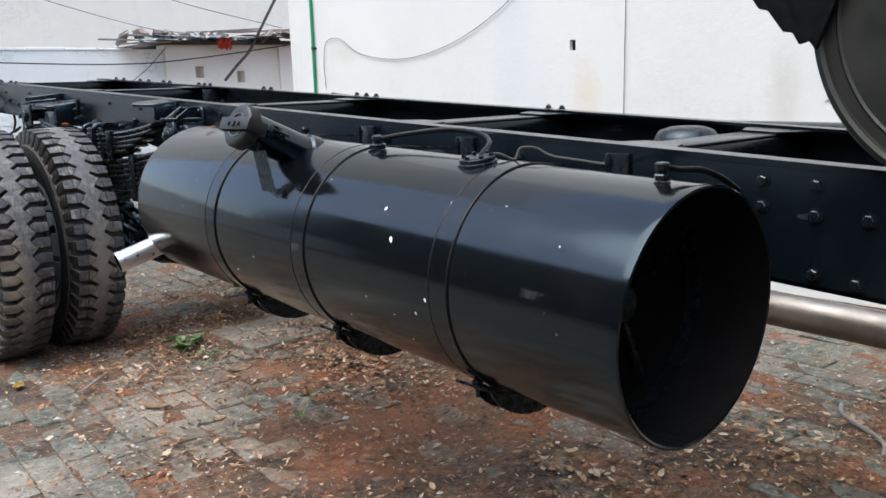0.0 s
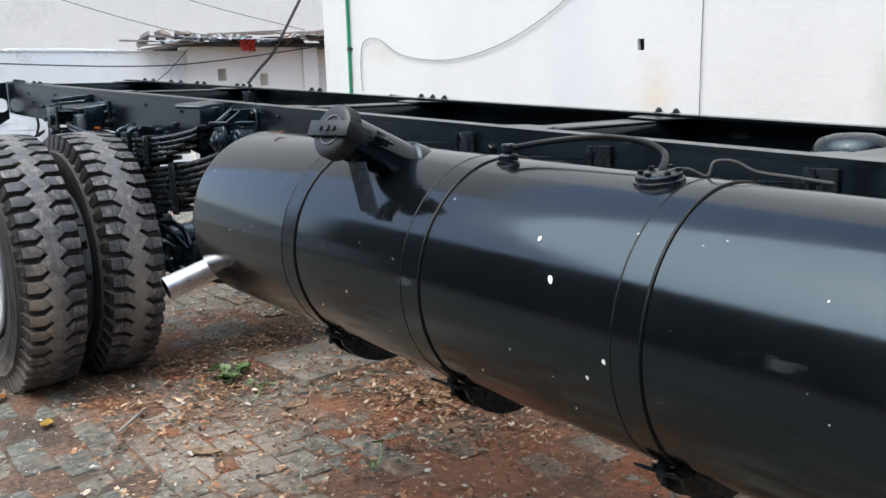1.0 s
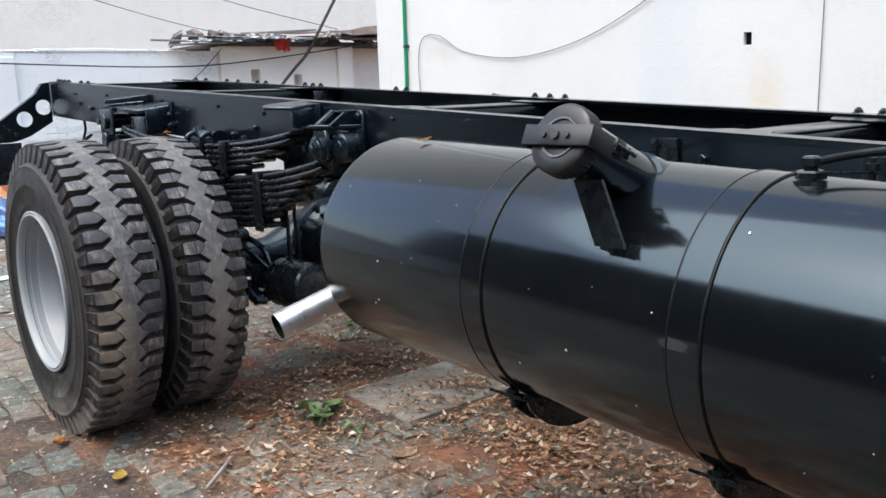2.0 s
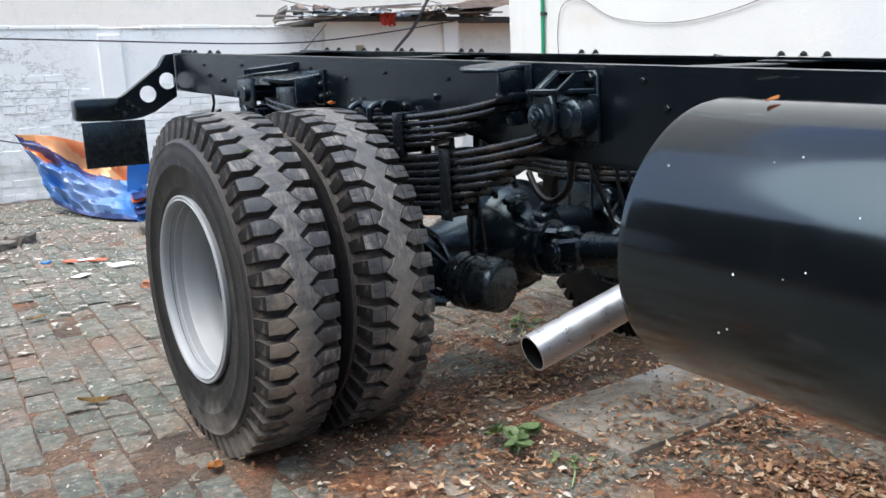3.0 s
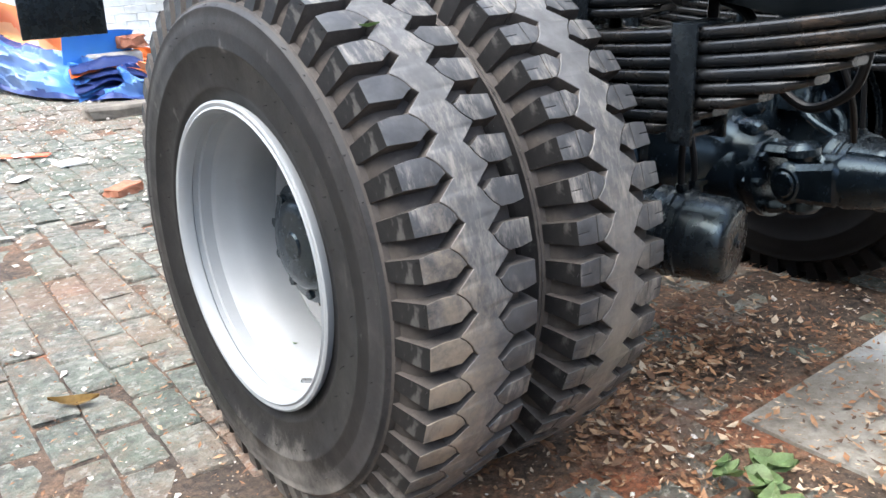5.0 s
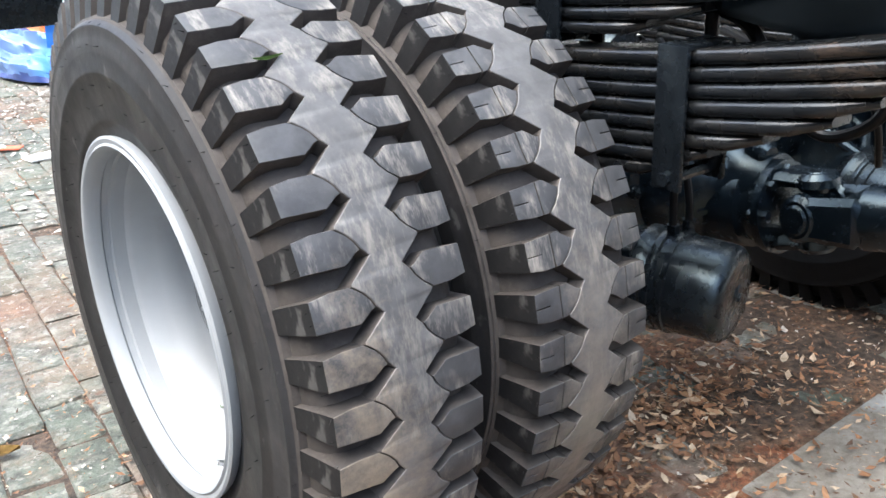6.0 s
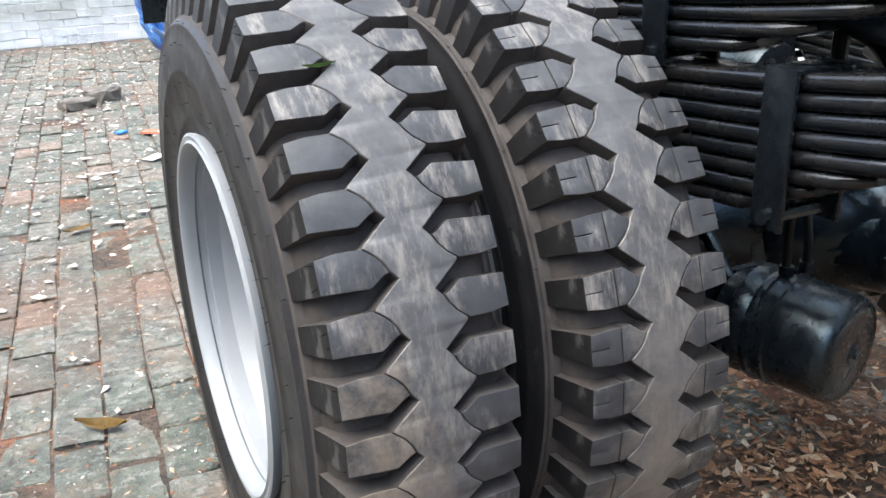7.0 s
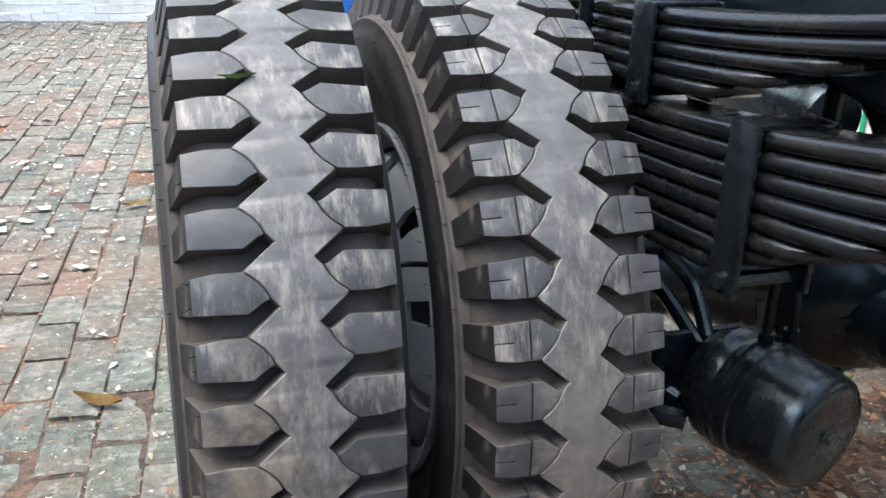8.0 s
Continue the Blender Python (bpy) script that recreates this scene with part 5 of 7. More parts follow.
# brake chambers, with brackets and hoses
def chamber(s):
    c = Vector((MID_X - s * 0.358, 4.200, 0.483))
    ax_ = Vector((-s * 0.26, 0.96, 0.03)).normalized()
    bm = bmesh.new()
    turned(bm, c, c + ax_, [(-0.003, 0), (-0.003, 0.020), (0.0, 0.024), (0.001, 0.070), (0.005, 0.083), (0.014, 0.091), (0.03, 0.0935), (0.105, 0.0945), (0.107, 0.099), (0.115, 0.099), (0.117, 0.0945), (0.132, 0.0945), (0.134, 0.100), (0.140, 0.101), (0.147, 0.099), (0.150, 0.092), (0.165, 0.098), (0.178, 0.098), (0.185, 0.088), (0.215, 0.075), (0.225, 0.05), (0.225, 0)], 56)
    ob = part("brake_chamber", bm, M_BLACK, truck, "black cylindrical brake chamber with a clamp band")
    bm = bmesh.new()
    rod(bm, c - ax_ * 0.007, c + ax_ * 0.01, 0.009, 6)
    part("end_nut", bm, M_BLACK, ob)
    e = c + ax_ * 0.215
    bm = bmesh.new()
    prism(bm, [e + Vector((-0.10 * s, 0.0, -0.09)), e + Vector((0.06 * s, 0.0, -0.07)), e + Vector((0.06 * s, 0.01, 0.07)), e + Vector((-0.10 * s, 0.01, 0.07))], ax_ * 0.014)
    bracket = part("chamber_bracket", bm, M_DARK, truck, "black cast bracket of the brake chamber")
    for a_, b_, c_, r0 in (((-0.035, 0.0, 0.05), (-0.05, 0.10, 0.105), (MID_X - s * 0.545, AXLE_Y - 0.16, 0.665), 0.013), ((-0.02, 0.0, 0.06), (0.0, 0.09, 0.115), (MID_X - s * 0.49, AXLE_Y - 0.15, 0.672), 0.013), ((-0.06, 0.0, -0.04), (-0.11, 0.06, -0.01), (MID_X - s * 0.56, AXLE_Y - 0.14, 0.60), 0.017), ((-0.055, -0.02, -0.07), (-0.10, 0.01, -0.06), (MID_X - s * 0.53, AXLE_Y - 0.20, 0.50), 0.020)):
        p0 = e + Vector((a_[0] * s, a_[1], a_[2]))
        p1 = e + Vector((b_[0] * s, b_[1], b_[2]))
        part("arm", hose(bmesh.new(), [p0, p1, (p1 + Vector(c_)) / 2 + Vector((0, 0, 0.012)), Vector(c_)], r0, 10), M_DARK, bracket)
    bm = bmesh.new()
    rod(bm, Vector((MID_X - s * 0.46, AXLE_Y - 0.15, 0.668)), Vector((MID_X - s * 0.60, AXLE_Y - 0.15, 0.668)), 0.030, 20, None, 0.005)
    part("cam_shaft", bm, M_DARK, bracket)
    part("push_rod", rod(bmesh.new(), e, Vector((MID_X - s * 0.53, AXLE_Y - 0.10, 0.46)), 0.014, 12), M_DARK, bracket)
    bm = hose(bmesh.new(), [e + Vector((-0.08 * s, 0.02, 0.05)), e + Vector((-0.13 * s, 0.06, 0.10)), e + Vector((-0.15 * s, 0.15, 0.13))], 0.013, 8)
    part("spring_rod", bm, M_DARK, bracket)
    for dx, dy in ((0.0, 0.0), (0.045, 0.02)):
        b = c + ax_ * 0.13 + Vector((dx * s, 0, 0.09))
        bm = bmesh.new()
        rod(bm, b - Vector((0, 0, 0.01)), b + Vector((0, 0, 0.02)), 0.013, 6)
        part("pipe_nut", bm, M_BLACK, ob)
        bm = hose(bmesh.new(), [b, b + Vector((0.002 * s, 0.004, 0.06)), b + Vector((0.008 * s, 0.012 + dy, 0.16)), b + Vector((0.02 * s, 0.05, 0.26)), b + Vector((0.06 * s, 0.14, 0.33))], 0.0075, 10)
        part("brake_hose", bm, M_HOSE, ob, "ribbed black brake hose")


chamber(1)
chamber(-1)
for pts, r in (
    ([(2.20, 4.05, 0.98), (2.20, 4.055, 0.89), (2.20, 4.08, 0.80), (2.20, 4.16, 0.753), (2.20, 4.227, 0.777), (2.22, 4.30, 0.84)], 0.011),
    ([(1.97, 4.262, 0.87), (1.972, 4.263, 0.93), (1.975, 4.265, 0.985), (1.985, 4.262, 1.02)], 0.012),
    ([(1.985, 4.265, 0.99), (1.985, 4.25, 0.985), (1.98, 4.215, 0.975), (1.975, 4.18, 0.95), (1.98, 4.16, 0.90), (2.02, 4.17, 0.84)], 0.0115),
    ([(2.50, 4.36, 0.99), (2.48, 4.28, 0.86), (2.52, 4.24, 0.72), (2.60, 4.26, 0.60)], 0.008),
    ([(2.78, 4.2, 0.95), (2.80, 4.1, 0.85), (2.82, 4.12, 0.70), (2.80, 4.2, 0.58)], 0.008),
    ([(1.98, 4.15, 1.05), (2.05, 4.05, 0.99), (2.08, 4.08, 0.93), (2.10, 4.2, 0.90), (2.2, 4.4, 0.92)], 0.010),
):
    part("air_hose", hose(bmesh.new(), pts, r, 10), M_HOSE, truck, "black rubber air hose")


# ---- leaf springs ----
def leaf_pack(name, x0, x1, top, bow, thick, halves, label, rebound):
    """Curved leaves, longest on top, each with rounded ends; rebound clips hold them."""
    root = None
    for k, (hf, hr) in enumerate(halves):
        bm = bmesh.new()
        rows = []
        n = 28
        inset = 0.001 * (k % 3)
        for i in range(n + 1):
            y = AXLE_Y - hf + (hf + hr) * i / n
            d = abs(y - AXLE_Y)
            z = top + bow * d * d - k * (thick + 0.0018)
            end = min(1, min(i, n - i) / 1.2 + 0.55) if k > 1 else 1
            t = thick * (1 if 0 < i < n else 0.6)
            w = (x1 - x0) / 2 * end - inset
            m = (x0 + x1) / 2
            h = t / 2
            b = 0.009
            side = [(w - b + b * math.cos(g), -h + h * math.sin(g)) for g in (math.pi / 2 - k_ * math.pi / 6 for k_ in range(7))]
            ring = side + [(-a, c_) for a, c_ in side[::-1]]
            rows.append([bm.verts.new((m + a, y, z + c_)) for a, c_ in ring])
        for a, b_ in zip(rows, rows[1:]):
            for q in range(14):
                bm.faces.new((a[q], a[(q + 1) % 14], b_[(q + 1) % 14], b_[q]))
        bm.faces.new(rows[0])
        bm.faces.new(rows[-1][::-1])
        bmesh.ops.recalc_face_normals(bm, faces=bm.faces)
        if root is None:
            root = part(name, bm, M_SPRING, truck, label)
        else:
            part("leaf", bm, M_SPRING, root)
    for yc, low in rebound:
        d = abs(yc - AXLE_Y)
        zt = top + bow * d * d
        bm = bmesh.new()
        box(bm, x0 - 0.011, x0 - 0.002, yc - 0.028, yc + 0.028, zt - low, zt + 0.008, 0.003)
        box(bm, x1 + 0.002, x1 + 0.011, yc - 0.028, yc + 0.028, zt - low, zt + 0.008, 0.003)
        box(bm, x0 - 0.002, x1 + 0.002, yc - 0.028, yc + 0.028, zt + 0.001, zt + 0.008, 0.002)
        rod(bm, (x0 - 0.018, yc, zt - low + 0.018), (x1 + 0.018, yc, zt - low + 0.018), 0.011, 8)
        part("rebound_clip", bm, M_BLACK, root, "black strap clip round the leaves")
    return root


MAIN = [(0.97, 0.97), (0.95, 0.95), (0.86, 0.88), (0.80, 0.82), (0.74, 0.74), (0.64, 0.66), (0.55, 0.56), (0.47, 0.47)]
HELP = [(0.76, 0.86), (0.75, 0.85), (0.63, 0.66), (0.52, 0.55), (0.42, 0.42)]
for s in (1, -1):
    xa, xb = sorted((MID_X - s * 0.575, MID_X - s * 0.480))
    leaf_pack("leaf_spring", xa, xb, 0.922, 0.112, 0.0235, MAIN, "rusty black main leaf spring pack", [(4.200, 0.215), (5.195, 0.215)])
    leaf_pack("helper_spring", xa, xb, 1.056, 0.098, 0.0205, HELP, "black helper leaf spring above the main pack", [(4.465, 0.135), (4.945, 0.135)])
    xm = (xa + xb) / 2
    bm = bmesh.new()
    box(bm, xa - 0.005, xb + 0.005, 4.58, 4.83, 0.923, 0.949, 0.004)
    part("spacer_plate", bm, M_DARK, truck)
    bm = bmesh.new()
    box(bm, xa - 0.02, xb + 0.02, 4.56, 4.85, 0.60, 0.716, 0.01)
    part("spring_seat", bm, M_DARK, truck)
    bm = bmesh.new()
    box(bm, xa - 0.02, xb + 0.02, 4.56, 4.85, 0.42, 0.455, 0.006)
    part("clamp_plate", bm, M_DARK, truck)
    for yu in (4.635, 4.775):
        bm = hose(bmesh.new(), [(xa - 0.014, yu, 0.42), (xa - 0.014, yu, 0.75), (xa - 0.014, yu, 1.04), (xa - 0.004, yu, 1.088), (xm, yu, 1.100), (xb + 0.004, yu, 1.088), (xb + 0.014, yu, 1.04), (xb + 0.014, yu, 0.75), (xb + 0.014, yu, 0.42)], 0.0115, 10, 6)
        part("u_bolt", bm, M_RAIL, truck, "black spring U-bolt")
    bm = bmesh.new()
    turned(bm, (xm, 4.60, 1.078), (xm, 4.81, 1.078), [(0, 0), (0, 0.03), (0.21, 0.03), (0.21, 0)], 20)
    part("u_bolt_saddle", bm, M_RAIL, truck)

    def sx(v):
        """x outwards from the rail's face on this side."""
        return MID_X - s * (0.45 + v)

    def bx(bm, v0, v1, *rest):
        a, b = sorted((sx(v0), sx(v1)))
        return box(bm, a, b, *rest)

    # front hanger: bolted plate, roof with two webs, boss, cheeks and eye
    bm = bmesh.new()
    prism(bm, [(sx(0.001), y_, z_) for y_, z_ in ((3.645, 0.985), (3.72, 0.975), (3.80, 1.00), (3.80, 1.16), (3.785, 1.178), (3.665, 1.178), (3.65, 1.165))], (-s * 0.012, 0, 0), 0.003)
    prism(bm, [(sx(0.013), 3.655, 1.118), (sx(0.013), 3.795, 1.118), (sx(0.150), 3.780, 1.122), (sx(0.155), 3.755, 1.122), (sx(0.11), 3.69, 1.120)], (0, 0, 0.013), 0.003)
    for y_ in (3.748, 3.682):
        prism(bm, [(sx(0.013), y_, 1.131), (sx(0.125), y_, 1.131), (sx(0.062), y_, 1.174), (sx(0.013), y_, 1.178)], (0, 0.009, 0), 0.002)
    prism(bm, [(sx(0.128), 3.748, 1.130), (sx(0.128), 3.768, 1.130), (sx(0.060), 3.768, 1.176), (sx(0.060), 3.748, 1.176)], (0.0, 0, 0.007), 0.002)
    bx(bm, 0.013, 0.062, 3.682, 3.768, 1.170, 1.178, 0.002)
    hanger = part("spring_hanger", bm, M_DARK, truck, "black cast spring hanger bolted to the rail")
    bm = bmesh.new()
    bx(bm, 0.018, 0.032, 3.63, 3.79, 0.99, 1.117, 0.006)
    part("cheek", bm, M_DARK, hanger)
    bm = bmesh.new()
    prism(bm, [(sx(0.112), y_, z_) for y_, z_ in ((3.690, 1.045), (3.702, 1.022), (3.725, 1.010), (3.760, 1.010), (3.785, 1.028), (3.794, 1.06), (3.785, 1.09), (3.775, 1.117), (3.705, 1.117), (3.695, 1.085))], (-s * 0.016, 0, 0), 0.003)
    part("cheek", bm, M_DARK, hanger)
    bm = bmesh.new()
    turned(bm, (sx(0.03), 3.680, 1.056), (sx(0.105), 3.680, 1.056), [(0, 0), (0, 0.046), (0.006, 0.052), (0.060, 0.052), (0.066, 0.046), (0.069, 0.030), (0.075, 0.028), (0.075, 0)], 28)
    part("hanger_bush", bm, M_DARK, hanger)
    bm = bmesh.new()
    turned(bm, (sx(0.03), 3.742, 1.058), (sx(0.17), 3.742, 1.058), [(0, 0), (0, 0.040), (0.105, 0.042), (0.112, 0.040), (0.114, 0.030), (0.118, 0.028), (0.119, 0.020), (0.128, 0.019), (0.130, 0.010), (0.134, 0.008), (0.134, 0)], 28)
    part("hanger_pin", bm, M_DARK, hanger)
    for yy, zz_ in ((3.672, 1.158), (3.668, 1.045), (3.672, 0.998), (3.705, 0.996), (3.78, 1.15)):
        bolt(BOLT_BIG, (sx(0.013), yy, zz_), hanger, (0, 0, 0 if s > 0 else 180))
    bm = bmesh.new()
    bx(bm, 0.045, 0.110, 3.705, 3.79, 0.985, 1.03, 0.02)
    part("spring_eye", bm, M_SPRING, truck)
    # slipper pad for the helper's front end
    bm = bmesh.new()
    bx(bm, 0.001, 0.013, 3.92, 4.03, 1.075, 1.205, 0.006)
    prism(bm, [(sx(0.013), 3.945, 1.192), (sx(0.10), 3.955, 1.182), (sx(0.165), 4.04, 1.186), (sx(0.15), 4.075, 1.192), (sx(0.11), 4.085, 1.197), (sx(0.013), 4.02, 1.206)], (0, 0, 0.012), 0.004)
    bx(bm, 0.013, 0.10, 3.95, 3.965, 1.12, 1.185, 0.004)
    bx(bm, 0.013, 0.075, 3.935, 4.01, 1.106, 1.126, 0.006)
    bx(bm, 0.013, 0.060, 3.95, 3.985, 1.03, 1.072, 0.006)
    part("helper_pad", bm, M_DARK, truck, "black slipper bracket over the helper spring")
    # rear shackle bracket with bush, and the rear pad
    bm = bmesh.new()
    zt = zr(5.6)
    bx(bm, 0.001, 0.013, 5.50, 5.80, zt - 0.21, zt - 0.045, 0.006)
    prism(bm, [(sx(0.013), 5.50, zt - 0.075), (sx(0.15), 5.60, zt - 0.085), (sx(0.15), 5.80, zt - 0.095), (sx(0.013), 5.80, zt - 0.075)], (0, 0, 0.016), 0.003)
    prism(bm, [(sx(0.013), 5.48, zt - 0.06), (sx(0.013), 5.74, zt - 0.06), (sx(0.13), 5.76, zt - 0.078), (sx(0.10), 5.66, zt - 0.075)], (0, 0, 0.03), 0.003)
    bx(bm, 0.04, 0.055, 5.60, 5.78, zt - 0.22, zt - 0.09, 0.006)
    bx(bm, 0.135, 0.15, 5.62, 5.80, zt - 0.22, zt - 0.09, 0.006)
    rod(bm, (sx(0.02), 5.70, zt - 0.155), (sx(0.17), 5.70, zt - 0.155), 0.036, 22, None, 0.005)
    rod(bm, (sx(0.02), 5.72, zt - 0.245), (sx(0.165), 5.72, zt - 0.245), 0.040, 22, None, 0.006)
    rod(bm, (sx(0.155), 5.76, zt - 0.15), (sx(0.175), 5.76, zt - 0.15), 0.022, 6)
    bx(bm, 0.015, 0.13, 5.66, 5.80, zt - 0.29, zt - 0.22, 0.016)
    part("shackle_bracket", bm, M_DARK, truck, "black spring shackle bracket with bush")
    bm = bmesh.new()
    bx(bm, 0.001, 0.013, 5.22, 5.42, zt - 0.21, zt - 0.07, 0.006)
    prism(bm, [(sx(0.013), 5.24, zt - 0.10), (sx(0.14), 5.30, zt - 0.12), (sx(0.15), 5.52, zt - 0.105), (sx(0.05), 5.50, zt - 0.09), (sx(0.013), 5.40, zt - 0.085)], (0, 0, 0.015), 0.003)
    bx(bm, 0.013, 0.12, 5.25, 5.265, zt - 0.20, zt - 0.10, 0.004)
    bx(bm, 0.02, 0.12, 5.27, 5.46, zt - 0.225, zt - 0.13, 0.012)
    pad = part("helper_pad", bm, M_DARK, truck, "black slipper bracket over the helper spring")
    for yy, zz_ in ((5.24, zt - 0.13), (5.24, zt - 0.18), (5.40, zt - 0.15)):
        bolt(BOLT_BIG, (sx(0.013), yy, zz_), pad, (0, 0, 0 if s > 0 else 180))

# round cover and torn flap at the cab end
M_OLIVE = simple("dull_olive_paint", (0.009, 0.0105, 0.0085), 0.5, 0, 0.2, 5, 0.1)
bm = bmesh.new()
turned(bm, (1.90, 0.562, 1.33), (2.4, 0.562, 1.33), [(0.012, 0), (0.012, 0.295), (0.008, 0.300), (0.012, 0.305), (0.012, 0.325), (0.004, 0.329), (0.0, 0.337), (0.004, 0.347), (0.012, 0.352), (0.35, 0.352), (0.36, 0)], 96)
part("round_cover", bm, M_OLIVE, truck, "large round dark olive cover behind the cab")
bm = bmesh.new()
prism(bm, [(1.89, 1.06, 1.41), (1.89, 1.02, 1.355), (1.89, 1.0, 1.35), (1.89, 0.965, 1.305), (1.89, 0.945, 1.302), (1.89, 0.93, 1.278), (1.89, 0.91, 1.284), (1.89, 0.895, 1.265), (1.89, 0.84, 1.40), (1.89, 0.90, 1.52), (1.89, 1.05, 1.50)], (0.012, 0, 0), 0.002)
part("rubber_flap", bm, M_HOSE, truck, "torn black rubber flap")
bm = bmesh.new()
box(bm, 1.95, 2.8, 0.25, 0.55, zr(0.4) + 0.01, 1.2, 0.02)
part("cover_support", bm, M_BLACK, truck)
# unseen cab body, added to block sky over the front ground and rails
bm = bmesh.new()
box(bm, 1.28, 3.48, -2.1, 0.18, zr(0) + 0.02, 2.55, 0.16)
for v in bm.verts:
    if v.co.y < -1.5 and v.co.z > 1.9:
        v.co.y += 0.38
part("cab", bm, M_OLIVE, truck, "unseen dark olive cab body added over the front of the rails")


# ---- loose things on the ground ----
def leaf_shape(bm, c, length, width, turn, tilt, curl, seed):
    """A curled leaf with a midrib, eight faces."""
    m = pose(*c, tilt[0], tilt[1], turn)
    prof = [(-0.5, 0.02), (-0.25, 0.32), (0.05, 0.5), (0.3, 0.34), (0.5, 0.01)]
    rows = []
    for t, w in prof:
        z = curl * (t * t) * length * 2
        rows.append([bm.verts.new(m @ Vector((t * length, o * w * width, z + abs(o) * curl * width * 0.9))) for o in (-1, 0, 1)])
    for a, b in zip(rows, rows[1:]):
        for k in range(2):
            bm.faces.new((a[k], a[k + 1], b[k + 1], b[k]))


def leaf_mat(name, stops):
    m = Mat(name, 0.7)
    c = m.ramp(m.island(), *stops)
    n = m.noise(60, 5, 0.7)
    m.colour(m.mix(m.ramp(n, (0.35, (0, 0, 0)), (0.8, (0.6, 0.6, 0.6))), c, (0.06, 0.035, 0.02)))
    m.roughness(m.noise(30, 3), 0.55, 0.85)
    return m.m


M_LITTER = leaf_mat("dry_leaves", ((0.0, (0.060, 0.035, 0.021)), (0.30, (0.145, 0.070, 0.034)), (0.56, (0.27, 0.125, 0.056)), (0.76, (0.37, 0.205, 0.105)), (0.89, (0.46, 0.33, 0.21)), (1.0, (0.55, 0.46, 0.35))))
M_GREEN = leaf_mat("green_leaf", ((0.0, (0.10, 0.19, 0.06)), (0.5, (0.19, 0.31, 0.12)), (1.0, (0.34, 0.45, 0.25))))
M_YELLOW = leaf_mat("yellow_leaf", ((0.0, (0.45, 0.28, 0.04)), (1.0, (0.55, 0.36, 0.06))))
M_ORANGE = leaf_mat("orange_leaf", ((0.0, (0.45, 0.16, 0.03)), (1.0, (0.50, 0.20, 0.04))))
M_BROWNLEAF = leaf_mat("brown_leaf", ((0.0, (0.19, 0.105, 0.025)), (1.0, (0.24, 0.145, 0.03))))
M_TANLEAF = leaf_mat("tan_leaf", ((0.0, (0.36, 0.25, 0.16)), (1.0, (0.42, 0.31, 0.21))))
M_CHIP = simple("pale_chips", (0.46, 0.43, 0.385), 0.9, 0, 0.3, 20, 0.2)
M_TERRA = simple("red_brick_scrap", (0.30, 0.125, 0.075), 0.9, 0, 0.35, 14, 0.4)
M_STONE = simple("brown_grey_stone", (0.125, 0.112, 0.096), 0.9, 0, 0.4, 9, 0.5)
M_CONC = simple("old_concrete", (0.27, 0.26, 0.24), 0.9, 0, 0.3, 7, 0.4)


def single_leaf(c, length, width, turn, mat, label, tilt=(0, 0), curl=0.14):
    bm = bmesh.new()
    leaf_shape(bm, c, length, width, turn, tilt, curl, 0)
    bmesh.ops.solidify(bm, geom=bm.faces[:], thickness=0.0008)
    tagged(part("fallen_leaf", bm, mat, None), label, "leaf", "single fallen leaves")


single_leaf((1.134, 4.03, 0.012), 0.085, 0.05, 60, M_YELLOW, "yellow fallen leaf lying on the ground")
single_leaf((0.93, 5.38, 0.012), 0.125, 0.042, -25, M_BROWNLEAF, "curled brown and green leaf lying on the pavers", (14, 4), 0.26)
single_leaf((1.0, 6.95, 0.012), 0.12, 0.05, 20, M_BROWNLEAF, "dull brown leaf lying on the pavers")
single_leaf((1.92, 3.505, 0.014), 0.13, 0.06, 10, M_TANLEAF, "large tan dead leaf lying on the ground", (4, 3), 0.12)
single_leaf((1.45, 3.34, 0.014), 0.16, 0.055, -55, M_TANLEAF, "long tan dead leaf lying on the pavers", (5, 0), 0.1)
single_leaf((1.08, 4.50, 0.012), 0.075, 0.05, 40, M_ORANGE, "orange fallen leaf lying beside the tyre", (8, 6), 0.2)
p = on_tank(2.87, 8, 0.004)
single_leaf(tuple(p), 0.048, 0.018, 8, M_ORANGE, "orange leaf lying on the black tank", (0, -8), 0.12)
single_leaf((1.225, 4.36, AXLE_Z + 0.452), 0.045, 0.012, 10, M_GREEN, "green blade of grass stuck in the tyre tread", (-35, 0), 0.15)
single_leaf((1.60, 4.175, 0.655), 0.022, 0.012, 60, M_ORANGE, "small orange leaf stuck in the tyre tread", (60, 0), 0.1)
single_leaf((1.265, 4.78, 0.288), 0.035, 0.02, 50, M_GREEN, "small green leaf lying in the silver rim", (10, 10), 0.2)
single_leaf((1.31, 4.72, 0.288), 0.04, 0.015, 10, M_ORANGE, "small orange leaf lying in the silver rim", (5, 5), 0.2)
single_leaf((1.66, 4.66, AXLE_Z + TYRE_R + 0.003), 0.09, 0.035, 70, M_ORANGE, "orange leaf lying on top of the tyre", (0, 0), 0.15)


